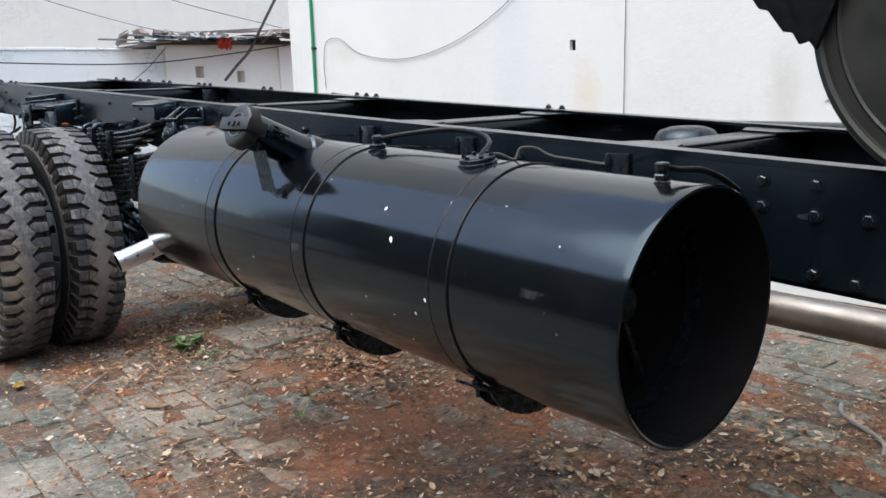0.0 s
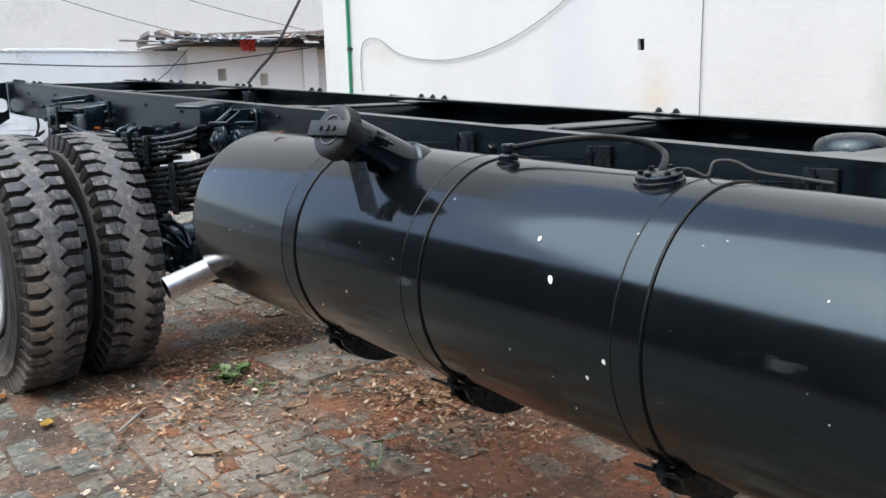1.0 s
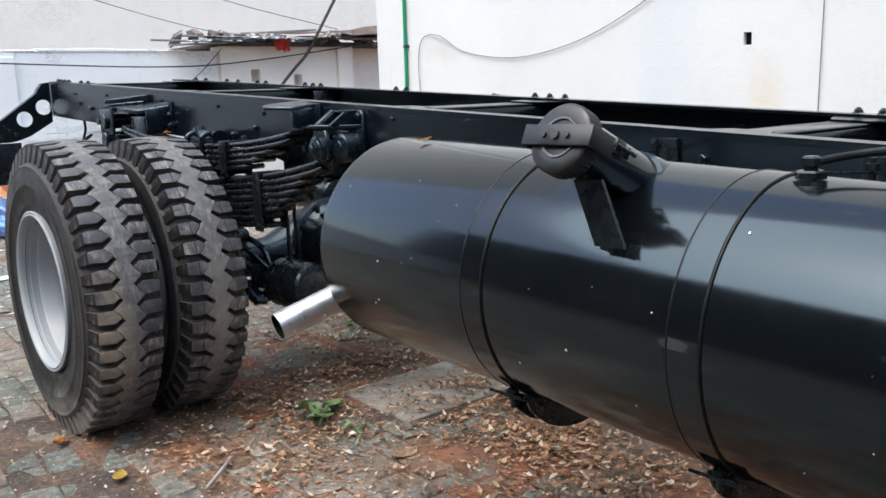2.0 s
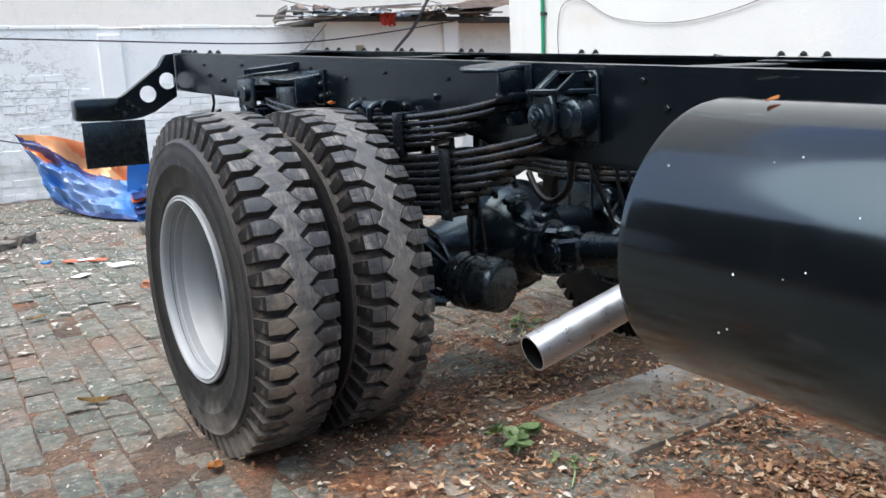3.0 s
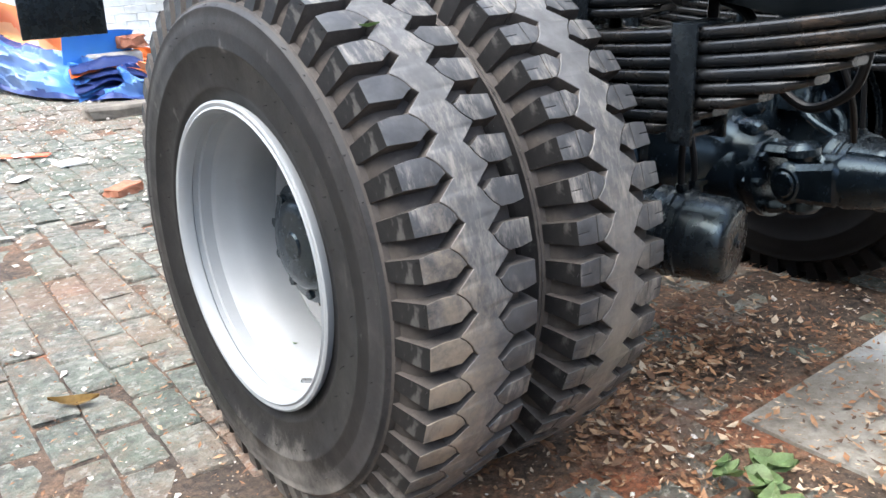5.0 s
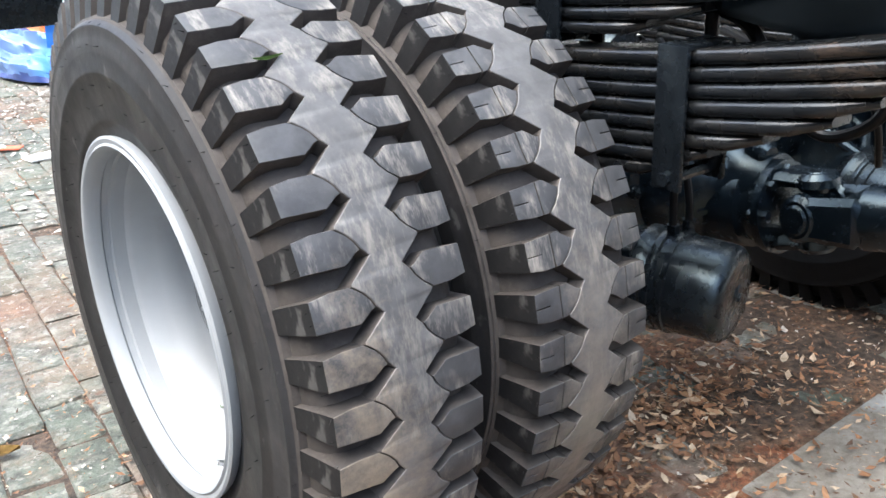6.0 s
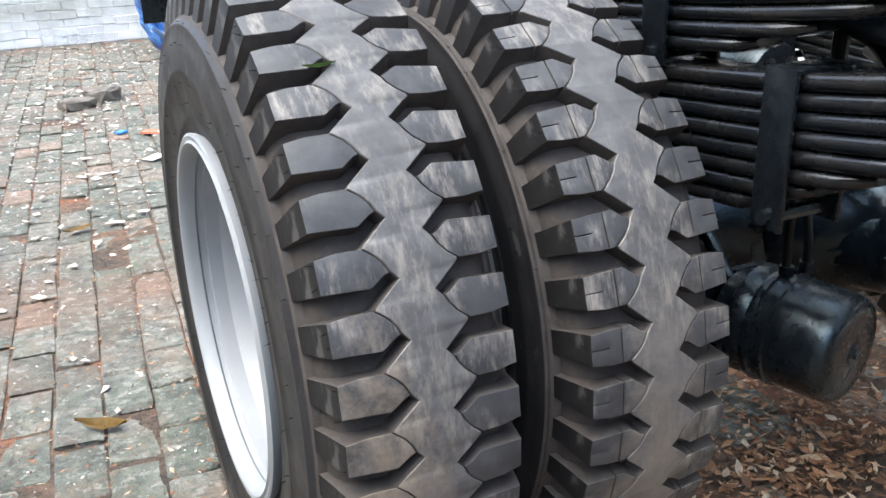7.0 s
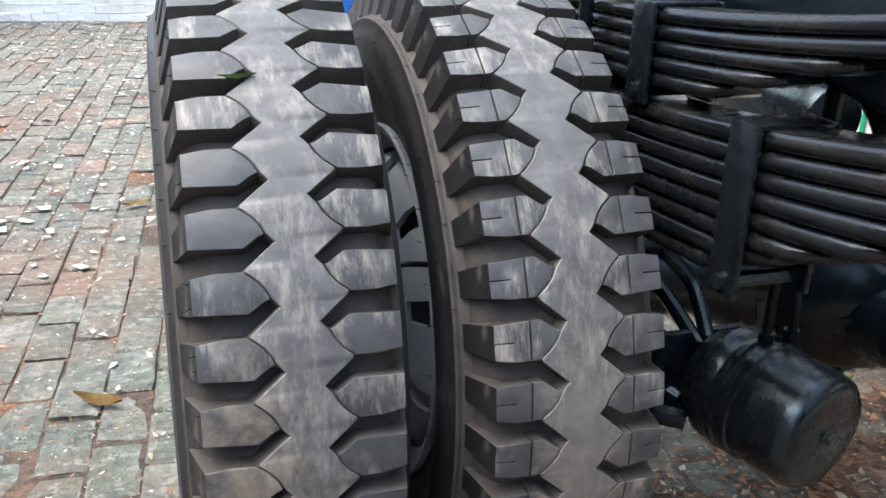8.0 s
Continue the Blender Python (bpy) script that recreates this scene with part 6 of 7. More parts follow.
def sprig(c, n, size, label, seed):
    r = random.Random(seed)
    ob = thing("plant_sprig", c, label, "plant")
    bm = hose(bmesh.new(), [Vector(c) + Vector((-0.06, -0.05, 0.012)), Vector(c) + Vector((0, 0, 0.03)), Vector(c) + Vector((0.05, 0.07, 0.03))], 0.003, 6)
    part("stem", bm, M_GREEN, ob)
    for k in range(n):
        bm = bmesh.new()
        o = Vector((r.uniform(-0.08, 0.08), r.uniform(-0.09, 0.09), r.uniform(0.015, 0.06)))
        leaf_shape(bm, Vector(c) + o, size * r.uniform(0.7, 1.1), size * r.uniform(0.5, 0.68), r.uniform(0, 360), (r.uniform(-35, 35), r.uniform(-30, 30)), 0.2, k)
        bmesh.ops.solidify(bm, geom=bm.faces[:], thickness=0.0008)
        part("leaf", bm, M_GREEN, ob)


sprig((1.92, 4.01, 0.0), 14, 0.085, "fresh green sprig of leaves lying on the ground", 1)
sprig((1.90, 3.74, 0.0), 7, 0.04, "small green weed growing between the pavers", 2)
sprig((2.75, 5.0, 0.0), 8, 0.06, "small green weed growing behind the tyres", 3)
sprig((1.86, 2.85, 0.0), 4, 0.04, "small green weed growing between the pavers", 5)

M_SLAB = Mat("worn_slab", 0.9)
tone = M_SLAB.ramp(M_SLAB.noise(3.2, 10, 0.75), (0.32, (0.085, 0.072, 0.056)), (0.44, (0.165, 0.152, 0.128)), (0.60, (0.245, 0.236, 0.208)))
dots = M_SLAB.ramp(M_SLAB.noise(38, 8, 0.8), (0.42, (0, 0, 0)), (0.66, (0.7, 0.7, 0.7)))
tone = M_SLAB.mix(dots, tone, (0.10, 0.075, 0.058))
tone = M_SLAB.spot(tone, (2.74, 4.18, 0), (0.17, 0.13, 9), (0.29, 0.315, 0.325), 0.75, M_SLAB.noise(9, 8, 0.75))
M_SLAB.colour(M_SLAB.spot(tone, (2.35, 3.95, 0), (0.16, 0.22, 9), (0.30, 0.285, 0.25), 0.5, M_SLAB.noise(7, 8, 0.75)))
M_SLAB.bump(M_SLAB.noise(40, 8, 0.7), 0.6, 0.01)
M_SLAB = M_SLAB.m
# concrete slab under the tank's tail
bm = bmesh.new()
box(bm, 2.12, 2.86, 3.735, 4.215, -0.03, 0.021, 0.008)
for v in bm.verts:
    v.co.x += 0.012 * noise.noise(v.co * 7)
    v.co.y += 0.012 * noise.noise(v.co * 9)
    v.co.z += (v.co.x - 2.5) * 0.012
tagged(part("concrete_slab", bm, M_SLAB, None), "worn concrete slab lying level with the pavers", "slab")


def lump(name, c, size, mat, label, category, group="", seed=1, turn=0, rough=0.18):
    r = random.Random(seed)
    bm = bmesh.new()
    box(bm, -size[0] / 2, size[0] / 2, -size[1] / 2, size[1] / 2, 0, size[2], min(size) * 0.22)
    bmesh.ops.subdivide_edges(bm, edges=[e for e in bm.edges if e.calc_length() > min(size) * 0.6], cuts=2, use_grid_fill=True)
    for v in bm.verts:
        v.co += Vector((r.uniform(-1, 1), r.uniform(-1, 1), r.uniform(-0.6, 0.6))) * min(size) * rough
    bmesh.ops.transform(bm, matrix=pose(*c, 0, 0, turn), verts=bm.verts)
    return tagged(part(name, bm, mat, None, smooth=False), label, category, group)


lump("stone", (1.20, 9.55, 0.0), (0.20, 0.14, 0.07), M_STONE, "broken grey stone lying on the pavers", "stone", "stones", 2, 20)
lump("stone", (1.38, 9.75, 0.0), (0.22, 0.16, 0.085), M_STONE, "broken grey stone lying on the pavers", "stone", "stones", 3, 50)
lump("broken_brick", (1.76, 7.33, 0.0), (0.17, 0.10, 0.045), M_TERRA, "broken red brick lying by the tyre", "brick", "broken bricks", 4, 30)
lump("broken_brick", (2.98, 10.4, 0.34), (0.22, 0.11, 0.10), M_TERRA, "red brick lying behind the tarpaulin", "brick", "broken bricks", 6, 5)
lump("kerb_stone", (2.55, 9.35, 0.0), (0.62, 0.20, 0.09), M_STONE, "flat grey kerb stone lying before the tarpaulin", "stone", "", 5, -8)
bm = bmesh.new()
prism(bm, [(2.6, 10.95, -0.02), (3.05, 10.95, -0.02), (3.05, 10.35, -0.02), (2.6, 10.35, -0.02)], (0, 0, 0.34), 0.02)
tagged(part("block_stack", bm, M_CONC, None, smooth=False), "low stack of grey blocks behind the tarpaulin", "blocks")
bm = hose(bmesh.new(), [(2.72, 10.62, 0.352), (3.05, 10.45, 0.352), (3.5, 10.25, 0.33)], 0.012, 8)
tagged(part("stick", bm, M_WOOD, None), "pale stick lying across the grey blocks", "stick")
bm = hose(bmesh.new(), [(1.30, 3.73, 0.018), (1.38, 3.80, 0.024), (1.47, 3.90, 0.020)], 0.006, 6)
tagged(part("twig", bm, M_WOOD, None), "thin dark twig lying on the ground", "twig", "twigs")
bm = hose(bmesh.new(), [(3.25, 1.42, 0.02), (3.12, 1.35, 0.035), (3.02, 1.18, 0.02), (2.9, 1.12, 0.02)], 0.008, 6)
tagged(part("twig", bm, M_WOOD, None), "thin dark twig lying on the ground", "twig", "twigs")

M_PACKET = simple("red_packet", (0.60, 0.12, 0.06), 0.5, 0, 0.2, 20, 0)
M_PAPER = simple("white_paper", (0.75, 0.75, 0.74), 0.8, 0, 0.08, 10, 0.1)
M_BLUEBIT = simple("blue_plastic", (0.05, 0.25, 0.60), 0.5, 0, 0.2, 10, 0)
lump("snack_packet", (1.60, 8.49, 0.012), (0.30, 0.07, 0.008), M_PACKET, "flattened red and white packet lying on the pavers", "packet", "", 7, -35)
bm = bmesh.new()
box(bm, 1.55, 1.66, 8.455, 8.52, 0.020, 0.0225, 0.0005)
tagged(part("paper_scrap", bm, M_PAPER, None), "white paper scrap lying on the packet", "paper", "scraps of paper")
lump("paper_scrap", (1.75, 8.12, 0.012), (0.15, 0.12, 0.010), M_PAPER, "crumpled white paper lying on the pavers", "paper", "scraps of paper", 8, 10)
lump("paper_scrap", (1.45, 7.95, 0.012), (0.12, 0.07, 0.006), M_PAPER, "white paper scrap lying on the pavers", "paper", "scraps of paper", 9, 40)
lump("plastic_scrap", (1.36, 8.62, 0.012), (0.06, 0.05, 0.012), M_BLUEBIT, "small blue plastic scrap lying on the pavers", "plastic", "", 10, 40)


# ---- tarpaulins ----
def tarp_mat(name, c, under):
    m = Mat(name, 0.42)
    f = m.noise(5, 6, 0.65)
    col = m.mix(f, tuple(v * 0.75 for v in c), c)
    d = m.ramp(m.noise(1.1, 2, 0.5), (0.46, (0, 0, 0)), (0.60, (0.7, 0.7, 0.7)))
    m.colour(m.mix(d, col, under))
    m.roughness(m.noise(10, 4), 0.32, 0.6)
    m.bump(m.noise(7, 3, 0.5), 0.12, 0.02)
    return m.m


M_TBLUE = tarp_mat("blue_tarpaulin", (0.05, 0.19, 0.52), (0.16, 0.23, 0.38))
M_TBRIGHT = tarp_mat("bright_blue_tarpaulin", (0.06, 0.26, 0.62), (0.05, 0.20, 0.52))
M_TNAVY = tarp_mat("navy_tarpaulin", (0.025, 0.05, 0.20), (0.06, 0.09, 0.24))
M_TORANGE = tarp_mat("orange_tarpaulin", (0.85, 0.20, 0.045), (0.85, 0.38, 0.16))

M_TPALE = tarp_mat("faded_orange_tarpaulin", (0.88, 0.42, 0.17), (0.88, 0.52, 0.27))
M_TWORN = tarp_mat("worn_grey_tarpaulin", (0.33, 0.37, 0.43), (0.48, 0.50, 0.53))


def ridged(p):
    return 1 - abs(noise.noise(p)) * 2


def tarp():
    """A folded sheet slumped against the wall: orange inside, blue outside."""
    bm = bmesh.new()
    nu, nv = 70, 46
    top = smooth_line([(1.80, 12.1, 0.80), (2.15, 11.75, 0.76), (2.55, 11.2, 0.60), (2.95, 10.7, 0.40), (3.2, 10.4, 0.30)], 20)
    mid = smooth_line([(1.86, 11.8, 0.62), (2.10, 11.3, 0.42), (2.36, 10.8, 0.33), (2.72, 10.4, 0.26), (3.05, 10.1, 0.20)], 20)
    low = smooth_line([(2.0, 11.5, 0.10), (2.12, 11.0, 0.04), (2.28, 10.35, 0.03), (2.62, 9.95, 0.03), (2.95, 9.8, 0.02)], 20)
    grid = []
    for i in range(nu + 1):
        k = min(len(top) - 1, round(i / nu * (len(top) - 1)))
        row = []
        for j in range(nv + 1):
            t = j / nv
            a, b, c = top[k], mid[k], low[k]
            q = a.lerp(b, t * 2) if t < 0.5 else b.lerp(c, t * 2 - 1)
            if t < 0.5:
                q = q + Vector((0.10, 0.12, -0.16)) * math.sin(t * 2 * math.pi)
            w = Vector((i * 0.12, j * 0.13, 3.0))
            q = q + Vector((-0.5, -0.6, 0.6)).normalized() * (0.16 * ridged(w * 0.8) + 0.045 * ridged(w * 1.9) - 0.10) * min(1, t * 6, (1.02 - t) * 9)
            q.z = max(q.z, 0.012 + 0.01 * abs(noise.noise(w * 3)))
            row.append(bm.verts.new(q))
        grid.append(row)
    for i in range(nu):
        for j in range(nv):
            f = bm.faces.new((grid[i][j], grid[i + 1][j], grid[i + 1][j + 1], grid[i][j + 1]))
            t = (j + 0.5) / nv + 0.04 * noise.noise((i * 0.2, 1, 1))
            s = i / nu
            seam = 0.06 + 0.60 * s
            bare = noise.noise((i * 0.33, j * 0.4, 6.0)) > 0.6 and t > 0.55
            if abs(t - seam) < 0.055:
                f.material_index = 2
            elif t < seam:
                f.material_index = 3 if s < 0.5 and 0.06 < seam - t < 0.17 else 1
            elif s < 0.12 and t < 0.48:
                f.material_index = 1
            elif t > 0.95:
                f.material_index = 2
            else:
                f.material_index = 4 if bare else 0
    ob = thing("tarpaulin", (2.0, 11.4, 0.0), "blue and orange tarpaulin slumped against the white wall", "tarpaulin")
    for k, (name, mat, label) in enumerate((("outer_sheet", M_TBLUE, "blue outer side, dusty and creased"), ("lining", M_TORANGE, "bright orange lining"), ("border", M_TNAVY, "navy border strip"), ("lining_stripe", M_TPALE, "faded orange stripe"), ("worn_patch", M_TWORN, "patches worn to the grey weave"))):
        piece = bm.copy()
        bmesh.ops.delete(piece, geom=[f for f in piece.faces if f.material_index != k], context="FACES")
        for f in piece.faces:
            f.material_index = 0
        bmesh.ops.solidify(piece, geom=piece.faces[:], thickness=0.004)
        sheet_part = part(name, piece, mat, ob, label)
        if name == "worn_patch":
            tagged(sheet_part, label, kind="stuff")
    bm.free()


def bundle():
    """A tarpaulin folded into slipping layers, one panel still standing behind."""

    ob = thing("tarpaulin", (2.55, 10.3, 0.0), "folded bundle of blue and navy tarpaulin lying on a kerb stone", "tarpaulin")

    def layer(index, place, nu=22, nv=10):
        bm = bmesh.new()
        rows = [[bm.verts.new(place(i / nu, j / nv)) for j in range(nv + 1)] for i in range(nu + 1)]
        for a, b in zip(rows, rows[1:]):
            for j in range(nv):
                bm.faces.new((a[j], a[j + 1], b[j + 1], b[j]))
        bmesh.ops.solidify(bm, geom=bm.faces[:], thickness=0.006)
        part("fold", bm, (M_TBLUE, M_TORANGE, M_TNAVY, M_TBRIGHT)[index], ob)

    across, back = Vector((0.62, -0.13, 0)), Vector((0.10, 0.42, 0))
    for k in range(9):
        base = Vector((2.42 + 0.012 * (k % 3), 10.10 + 0.018 * k, 0.055 + 0.026 * k))

        def place(u, v, k=k, base=base):
            w = noise.noise((u * 2.2 + k * 3.1, v * 1.4, k * 0.7))
            w2 = noise.noise((u * 6 + k, v * 3, 4.0))
            droop = -0.05 * max(0, 0.25 - v) / 0.25 - 0.05 * max(0, u - 0.8) / 0.2
            return base + across * (u * (1 - 0.04 * (k % 3)) + 0.04 * w) + back * (v + 0.18 * w * (1 - v)) + Vector((0, 0, droop + 0.045 * w + 0.016 * w2 + 0.05 * (1 - abs(2 * u - 0.9))))
        layer((0, 2, 0, 2, 2, 0, 2, 1, 2)[k], place)

    def panel(u, v):
        w = noise.noise((u * 3, v * 2, 8.0))
        return Vector((2.44, 10.42, 0.26)) + Vector((0.54, -0.02, 0.0)) * u + Vector((0.02, 0.06 - 0.10 * v, 0.27 - 0.05 * u)) * v + Vector((0, 0.04, 0.02)) * w
    layer(3, panel)


tarp()
bundle()


# ---- ground sheet ----
def dirt(x, y):
    """How far soil and litter cover the pavers, 0 to 1."""
    under = fold(x, 0.1, 1.5) * fold(y, 6.6, 4.4) * fold(x, 4.5, 3.4)
    n = 0.5 + 0.5 * noise.noise((x * 0.9, y * 0.9, 2.0)) + 0.3 * noise.noise((x * 2.7, y * 2.7, 5.0))
    return max(0.0, min(1.0, 0.75 * under + 0.55 * n - 0.25))


def ground():
    xs = [-900, -200, -60, -20, -8] + [-3.0 + 0.05 * i for i in range(181)] + [9, 20, 60, 200, 900]
    ys = [-900, -200, -60, -20, -6, -2] + [0.2 + 0.055 * i for i in range(234)] + [16, 20, 60, 200, 900]
    verts, faces = [], []
    for x in xs:
        for y in ys:
            inside = -3.1 < x < 6.1 and 0.1 < y < 13.1
            z = -0.010
            if inside:
                d = dirt(x, y)
                z = -0.007 + 0.0125 * d + 0.006 * noise.noise((x * 6, y * 6, 1)) + 0.004 * noise.noise((x * 19, y * 19, 7))
            verts.append((x, y, z))
    n = len(ys)
    for i in range(len(xs) - 1):
        for j in range(n - 1):
            faces.append((i * n + j, (i + 1) * n + j, (i + 1) * n + j + 1, i * n + j + 1))
    me = bpy.data.meshes.new("ground")
    me.from_pydata(verts, [], faces)
    me.shade_smooth()
    me.materials.append(M_SOIL)
    return tagged(new("ground", me), "damp reddish earth and grit between and over old pavers", "ground", kind="structure")


ground()


# ---- leaf litter and chips ----
def scatter():
    r = random.Random(11)
    bm = bmesh.new()
    verts, faces = [], []
    made = 0
    while made < 44000:
        x, y = r.uniform(-1.5, 4.7), r.uniform(0.4, 12.5)
        d = dirt(x, y)
        clump = 0.5 + 0.5 * noise.noise((x * 1.6, y * 1.6, 9.0))
        near = 0.6 if 1.7 < x < 3.6 and 2.7 < y < 5.6 else 0.0
        drift = noise.noise((x * 1.1, y * 1.1, 21.0)) > 0.05
        if r.random() > (0.05 + 0.95 * d ** 1.3) * (0.20 + 1.2 * clump ** 2 + (near if drift else 0.15 * near)):
            continue
        if 2.1 < x < 2.88 and 3.72 < y < 4.23 and r.random() > 0.55:
            continue
        made += 1
        L = r.choice((r.uniform(0.004, 0.012), r.uniform(0.005, 0.016), r.uniform(0.006, 0.02), r.uniform(0.010, 0.028), r.uniform(0.018, 0.042))) * (0.8 if y > 6 else 1) * (0.65 if x < 1.1 else 1) * (1.15 if near and drift else 1)
        m = pose(x, y, 0.011 + r.uniform(0, 0.010) + (0.014 if 2.1 < x < 2.88 and 3.72 < y < 4.23 else 0.0), r.uniform(-22, 22), r.uniform(-22, 22), r.uniform(0, 360))
        w = L * r.uniform(0.22, 0.5)
        cz = r.uniform(-0.10, 0.22) * L
        b = len(verts)
        for q in ((-0.5 * L, 0, cz), (0, -w / 2, 0.2 * cz), (0.5 * L, 0, cz), (0, w / 2, 0.2 * cz), (0, 0, -0.2 * cz)):
            verts.append(tuple(m @ Vector(q)))
        faces += [(b, b + 1, b + 4), (b + 1, b + 2, b + 4), (b + 2, b + 3, b + 4), (b + 3, b, b + 4)]
    drifts = ((2.38, 3.25, 0.22, 0.20, 900), (2.30, 2.85, 0.30, 0.22, 260), (2.25, 4.48, 0.22, 0.10, 330), (1.88, 4.38, 0.14, 0.12, 170), (2.49, 3.90, 0.24, 0.16, 180), (2.6, 3.62, 0.22, 0.08, 200), (1.62, 3.75, 0.25, 0.25, 150), (1.40, 4.02, 0.2, 0.15, 90), (2.1, 1.75, 0.3, 0.25, 220), (2.75, 1.5, 0.4, 0.3, 420), (1.75, 2.7, 0.6, 0.6, 260), (2.9, 2.3, 0.4, 0.6, 240), (2.6, 5.0, 0.5, 0.4, 300), (1.2, 3.1, 0.5, 0.6, 130))
    for x0, y0, sx, sy, count in drifts:
        for k in range(count):
            x, y = r.gauss(x0, sx * 0.6), r.gauss(y0, sy * 0.6)
            L = r.uniform(0.014, 0.046)
            w = L * r.uniform(0.28, 0.5)
            on_slab = 2.1 < x < 2.88 and 3.72 < y < 4.23
            m = pose(x, y, 0.013 + r.uniform(0, 0.014) + (0.012 if on_slab else 0.0), r.uniform(-24, 24), r.uniform(-20, 20), r.uniform(0, 360))
            cz = r.uniform(-0.10, 0.22) * L
            b = len(verts)
            for q in ((-0.5, 0, 1), (-0.22, -0.42, 0.3), (0.12, -0.5, 0.2), (0.5, 0, 1), (0.12, 0.5, 0.2), (-0.22, 0.42, 0.3), (0, 0, -0.2)):
                verts.append(tuple(m @ Vector((q[0] * L, q[1] * w, q[2] * cz))))
            faces += [(b + i, b + (i + 1) % 6, b + 6) for i in range(6)]
    me = bpy.data.meshes.new("leaf_litter")
    me.from_pydata(verts, [], faces)
    me.materials.append(M_LITTER)
    tagged(new("leaf_litter", me), "dry brown and orange leaf litter scattered over the ground", "leaf litter", kind="stuff")
    verts, faces = [], []
    for k in range(15000):
        x, y = r.uniform(-2.5, 4.6), r.uniform(0.5, 12.9)
        if r.random() > 0.6 + 0.4 * fold(y, 4.5, 8.5):
            continue
        s = r.uniform(0.0018, 0.0062) * (2.6 if r.random() < 0.12 else 1) * (1.35 if y > 7 else 1)
        m = pose(x, y, 0.012 + s * 0.2, r.uniform(-30, 30), r.uniform(-30, 30), r.uniform(0, 360))
        b = len(verts)
        for q in ((-s, -s * 0.6, 0), (s, -s * 0.7, 0), (s * 0.8, s * 0.7, 0), (-s * 0.7, s * 0.6, 0), (0, 0, s * 0.6)):
            verts.append(tuple(m @ Vector([c * r.uniform(0.7, 1.2) for c in q])))
        faces += [(b, b + 1, b + 4), (b + 1, b + 2, b + 4), (b + 2, b + 3, b + 4), (b + 3, b, b + 4)]
    for k in range(1700):
        x, y = r.uniform(-2.2, 3.6), 6.2 + 6.5 * r.random() ** 0.8
        if noise.noise((x * 0.9, y * 0.6, 7.0)) < -0.15:
            continue
        s = r.choice((r.uniform(0.006, 0.014), r.uniform(0.008, 0.02), r.uniform(0.015, 0.034)))
        m = pose(x, y, 0.014, r.uniform(-8, 8), r.uniform(-8, 8), r.uniform(0, 360))
        b = len(verts)
        for q in ((-s, -s * 0.6, 0), (s, -s * 0.7, 0), (s * 0.8, s * 0.7, 0), (-s * 0.7, s * 0.6, 0), (0, 0, s * 0.12)):
            verts.append(tuple(m @ Vector([c * r.uniform(0.5, 1.3) for c in q])))
        faces += [(b, b + 1, b + 4), (b + 1, b + 2, b + 4), (b + 2, b + 3, b + 4), (b + 3, b, b + 4)]
    me = bpy.data.meshes.new("plaster_chips")
    me.from_pydata(verts, [], faces)
    me.materials.append(M_CHIP)
    tagged(new("plaster_chips", me), "pale chips of plaster and grit scattered over the pavers", "chips", kind="stuff")


scatter()


# ---- limewashed bricks of the low wall ----
def wall_bricks():
    r = random.Random(5)
    meshes = []
    for k in range(5):
        bm = bmesh.new()
        box(bm, -0.116, 0.116, -0.008, 0.008, -0.039, 0.039, 0.006)
        for v in bm.verts:
            v.co += Vector((r.uniform(-1, 1), r.uniform(-0.5, 0.5), r.uniform(-1, 1))) * 0.0065
        me = bpy.data.meshes.new("brick")
        bm.to_mesh(me)
        bm.free()
        me.materials.append(M_LIME)
        meshes.append(me)
    verts, faces, count = [], [], 0
    for row in range(17):
        z = 0.045 + row * 0.083
        x = -1.6 + (0.12 if row % 2 else 0)
        while x < 5.8:
            x += 0.238
            if 2.93 < x + 0.11 and x - 0.11 < 3.24:
                continue
            if noise.noise((x * 0.8, z * 1.4, 4.0)) < -0.05 - 0.30 * (z < 0.8):
                continue
            y = 12.998 - r.uniform(0.0, 0.006)
            m = pose(x + r.uniform(-0.006, 0.006), y, z + r.uniform(-0.004, 0.004), 0, r.uniform(-1.6, 1.6), r.uniform(-0.8, 0.8))
            if 1.0 < x < 4.6 and count < 290:
                ob = new("brick", r.choice(meshes))
                ob.parent = wall_north
                ob.matrix_basis = m
                count += 1
            else:
                me = r.choice(meshes)
                b = len(verts)
                verts += [tuple(m @ v.co) for v in me.vertices]
                faces += [tuple(b + i for i in f.vertices) for f in me.polygons]
    me = bpy.data.meshes.new("brickwork")
    me.from_pydata(verts, [], faces)
    me.materials.append(M_LIME)
    ob = tagged(new("brickwork", me), kind="stuff")
    ob.parent = wall_north


wall_bricks()


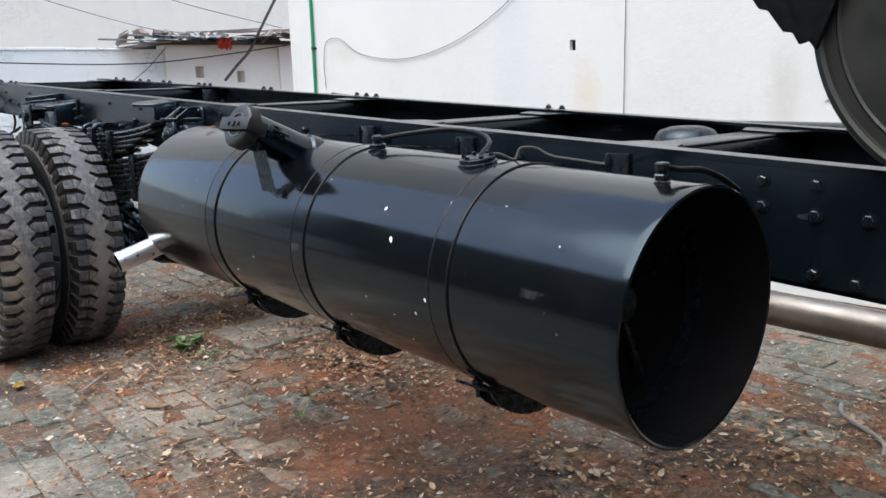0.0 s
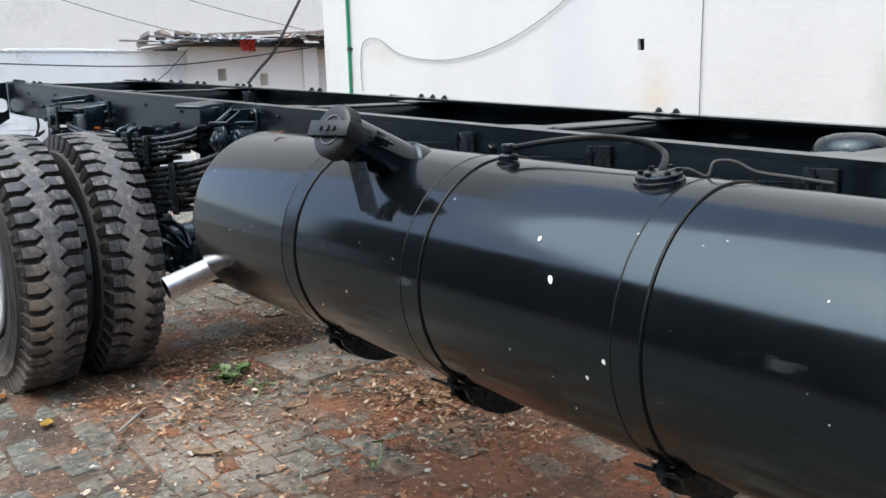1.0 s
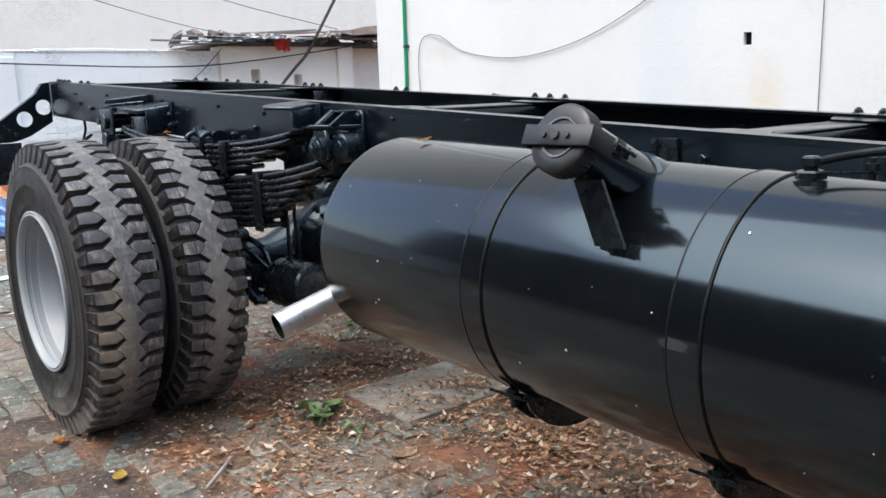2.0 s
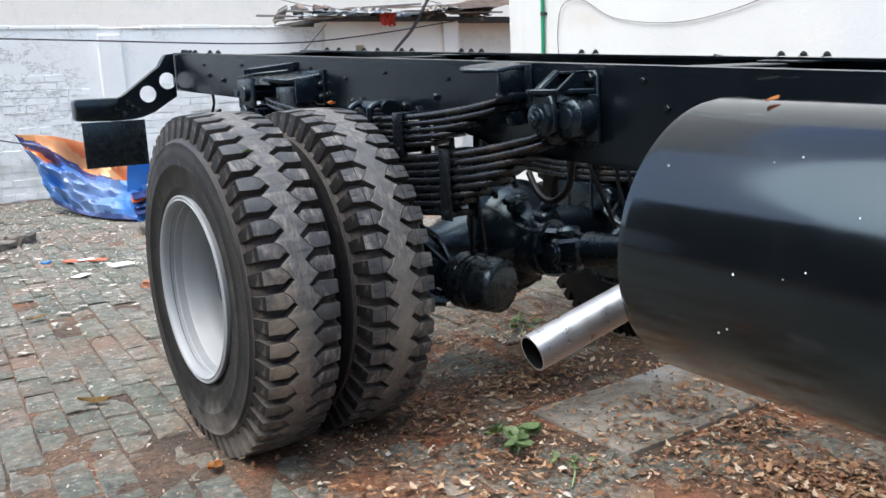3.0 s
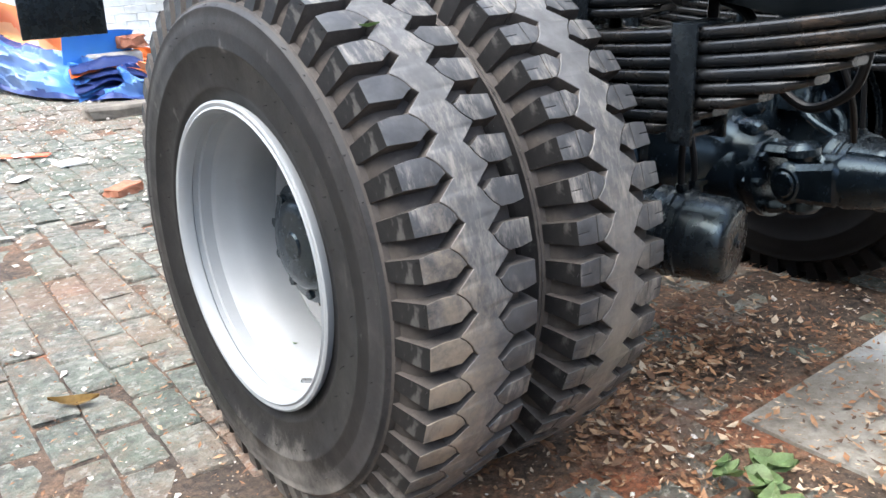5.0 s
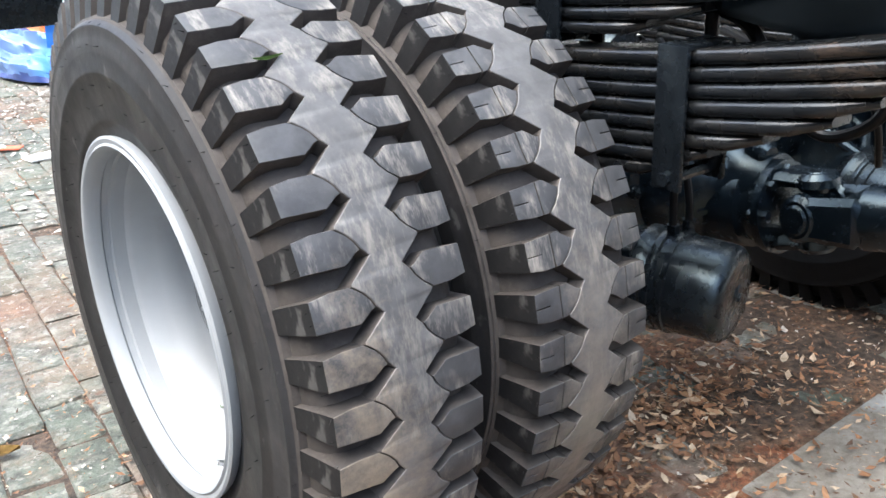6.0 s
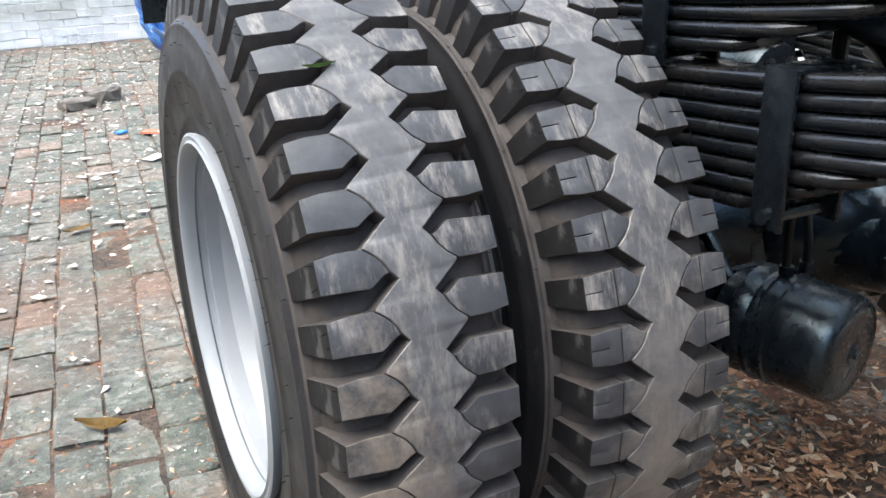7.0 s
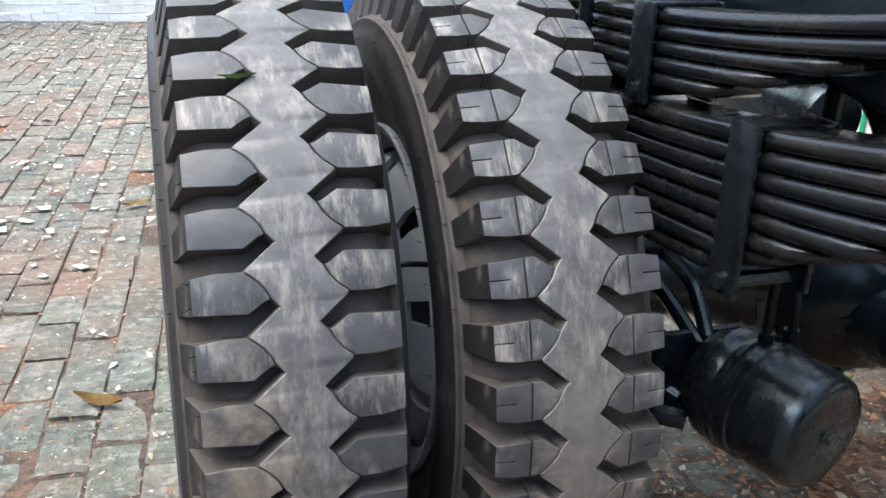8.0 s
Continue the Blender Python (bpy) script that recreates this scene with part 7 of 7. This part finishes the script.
# ---- pavers ----
def pavers():
    r = random.Random(8)
    pave = tagged(new("pavement", None), "old weathered brick and concrete pavers, mossy and uneven", "pavement", kind="structure")
    meshes = []
    for k in range(7):
        bm = bmesh.new()
        box(bm, -0.0572, 0.0572, -0.1042, 0.1042, -0.05, 0.0, 0.009)
        for v in bm.verts:
            if v.co.z > -0.02:
                v.co.z += r.uniform(-1, 1) * 0.0026
            v.co.x += r.uniform(-1, 1) * 0.0045
            v.co.y += r.uniform(-1, 1) * 0.006
        low = [f for f in bm.faces if f.normal.z < -0.5]
        bmesh.ops.delete(bm, geom=low, context="FACES")
        me = bpy.data.meshes.new("paver")
        bm.to_mesh(me)
        bm.free()
        me.materials.append(M_PAVER)
        meshes.append(me)
    turn = radians(-4.0)
    ca, sa = math.cos(turn), math.sin(turn)
    verts, faces, bits, count = [], [], [], 0
    for i in range(-38, 52):
        for j in range(-8, 64):
            u = i * 0.119
            v = 0.3 + j * 0.2145 + (0.107 if i % 2 else 0.0) + 0.02 * noise.noise((i * 0.7, j * 0.3, 0))
            x, y = u * ca - v * sa + 0.5, u * sa + v * ca
            if not (-3.6 < x < 4.78 and 0.1 < y < 12.95):
                continue
            if 2.08 < x < 2.9 and 3.68 < y < 4.26:
                continue
            d = dirt(x, y)
            if r.random() < 0.015 + 0.03 * d:
                continue
            z = 0.002 + r.uniform(-0.006, 0.006) + 0.008 * noise.noise((x * 0.8, y * 0.8, 3))
            m = pose(x, y, z, r.uniform(-1.2, 1.2), r.uniform(-1.5, 1.5), -4.0 + r.uniform(-2, 2))
            if -0.1 < x < 1.16 and 4.4 < y < 11.0 and count < 290 and y < 8.6 + x:
                ob = new("paver", r.choice(meshes))
                ob.parent = pave
                ob.matrix_basis = m
                count += 1
            else:
                me = r.choice(meshes)
                b = len(verts)
                verts += [tuple(m @ w.co) for w in me.vertices]
                faces += [tuple(b + q for q in f.vertices) for f in me.polygons]
            for _ in range(r.choice((1, 2, 3, 4))):
                e = (r.choice((-0.06, 0.06)) + r.uniform(-0.006, 0.006), r.uniform(-0.1, 0.1)) if r.random() < 0.6 else (r.uniform(-0.05, 0.05), r.choice((-0.107, 0.107)) + r.uniform(-0.006, 0.006))
                bits.append((m @ Vector((e[0], e[1], 0.0))).to_tuple()[:2])
    bv, bf = [], []
    for x, y in bits:
        s = r.uniform(0.003, 0.011)
        m = pose(x, y, 0.006 + r.uniform(-0.004, 0.005), r.uniform(-25, 25), r.uniform(-25, 25), r.uniform(0, 360))
        b = len(bv)
        bv += [tuple(m @ Vector(q)) for q in ((-s, 0, 0), (0, -s * 0.5, 0), (s, 0, 0), (0, s * 0.5, 0), (0, 0, s * 0.3))]
        bf += [(b, b + 1, b + 4), (b + 1, b + 2, b + 4), (b + 2, b + 3, b + 4), (b + 3, b, b + 4)]
    me = bpy.data.meshes.new("joint_litter")
    me.from_pydata(bv, [], bf)
    me.materials.append(M_LITTER)
    tagged(new("joint_litter", me), "crumbs of dry leaf and bark lodged in the paver joints", "leaf litter", kind="stuff")
    me = bpy.data.meshes.new("paving")
    me.from_pydata(verts, [], faces)
    me.materials.append(M_PAVERS)
    ob = tagged(new("paving", me), kind="stuff")
    ob.parent = pave


pavers()
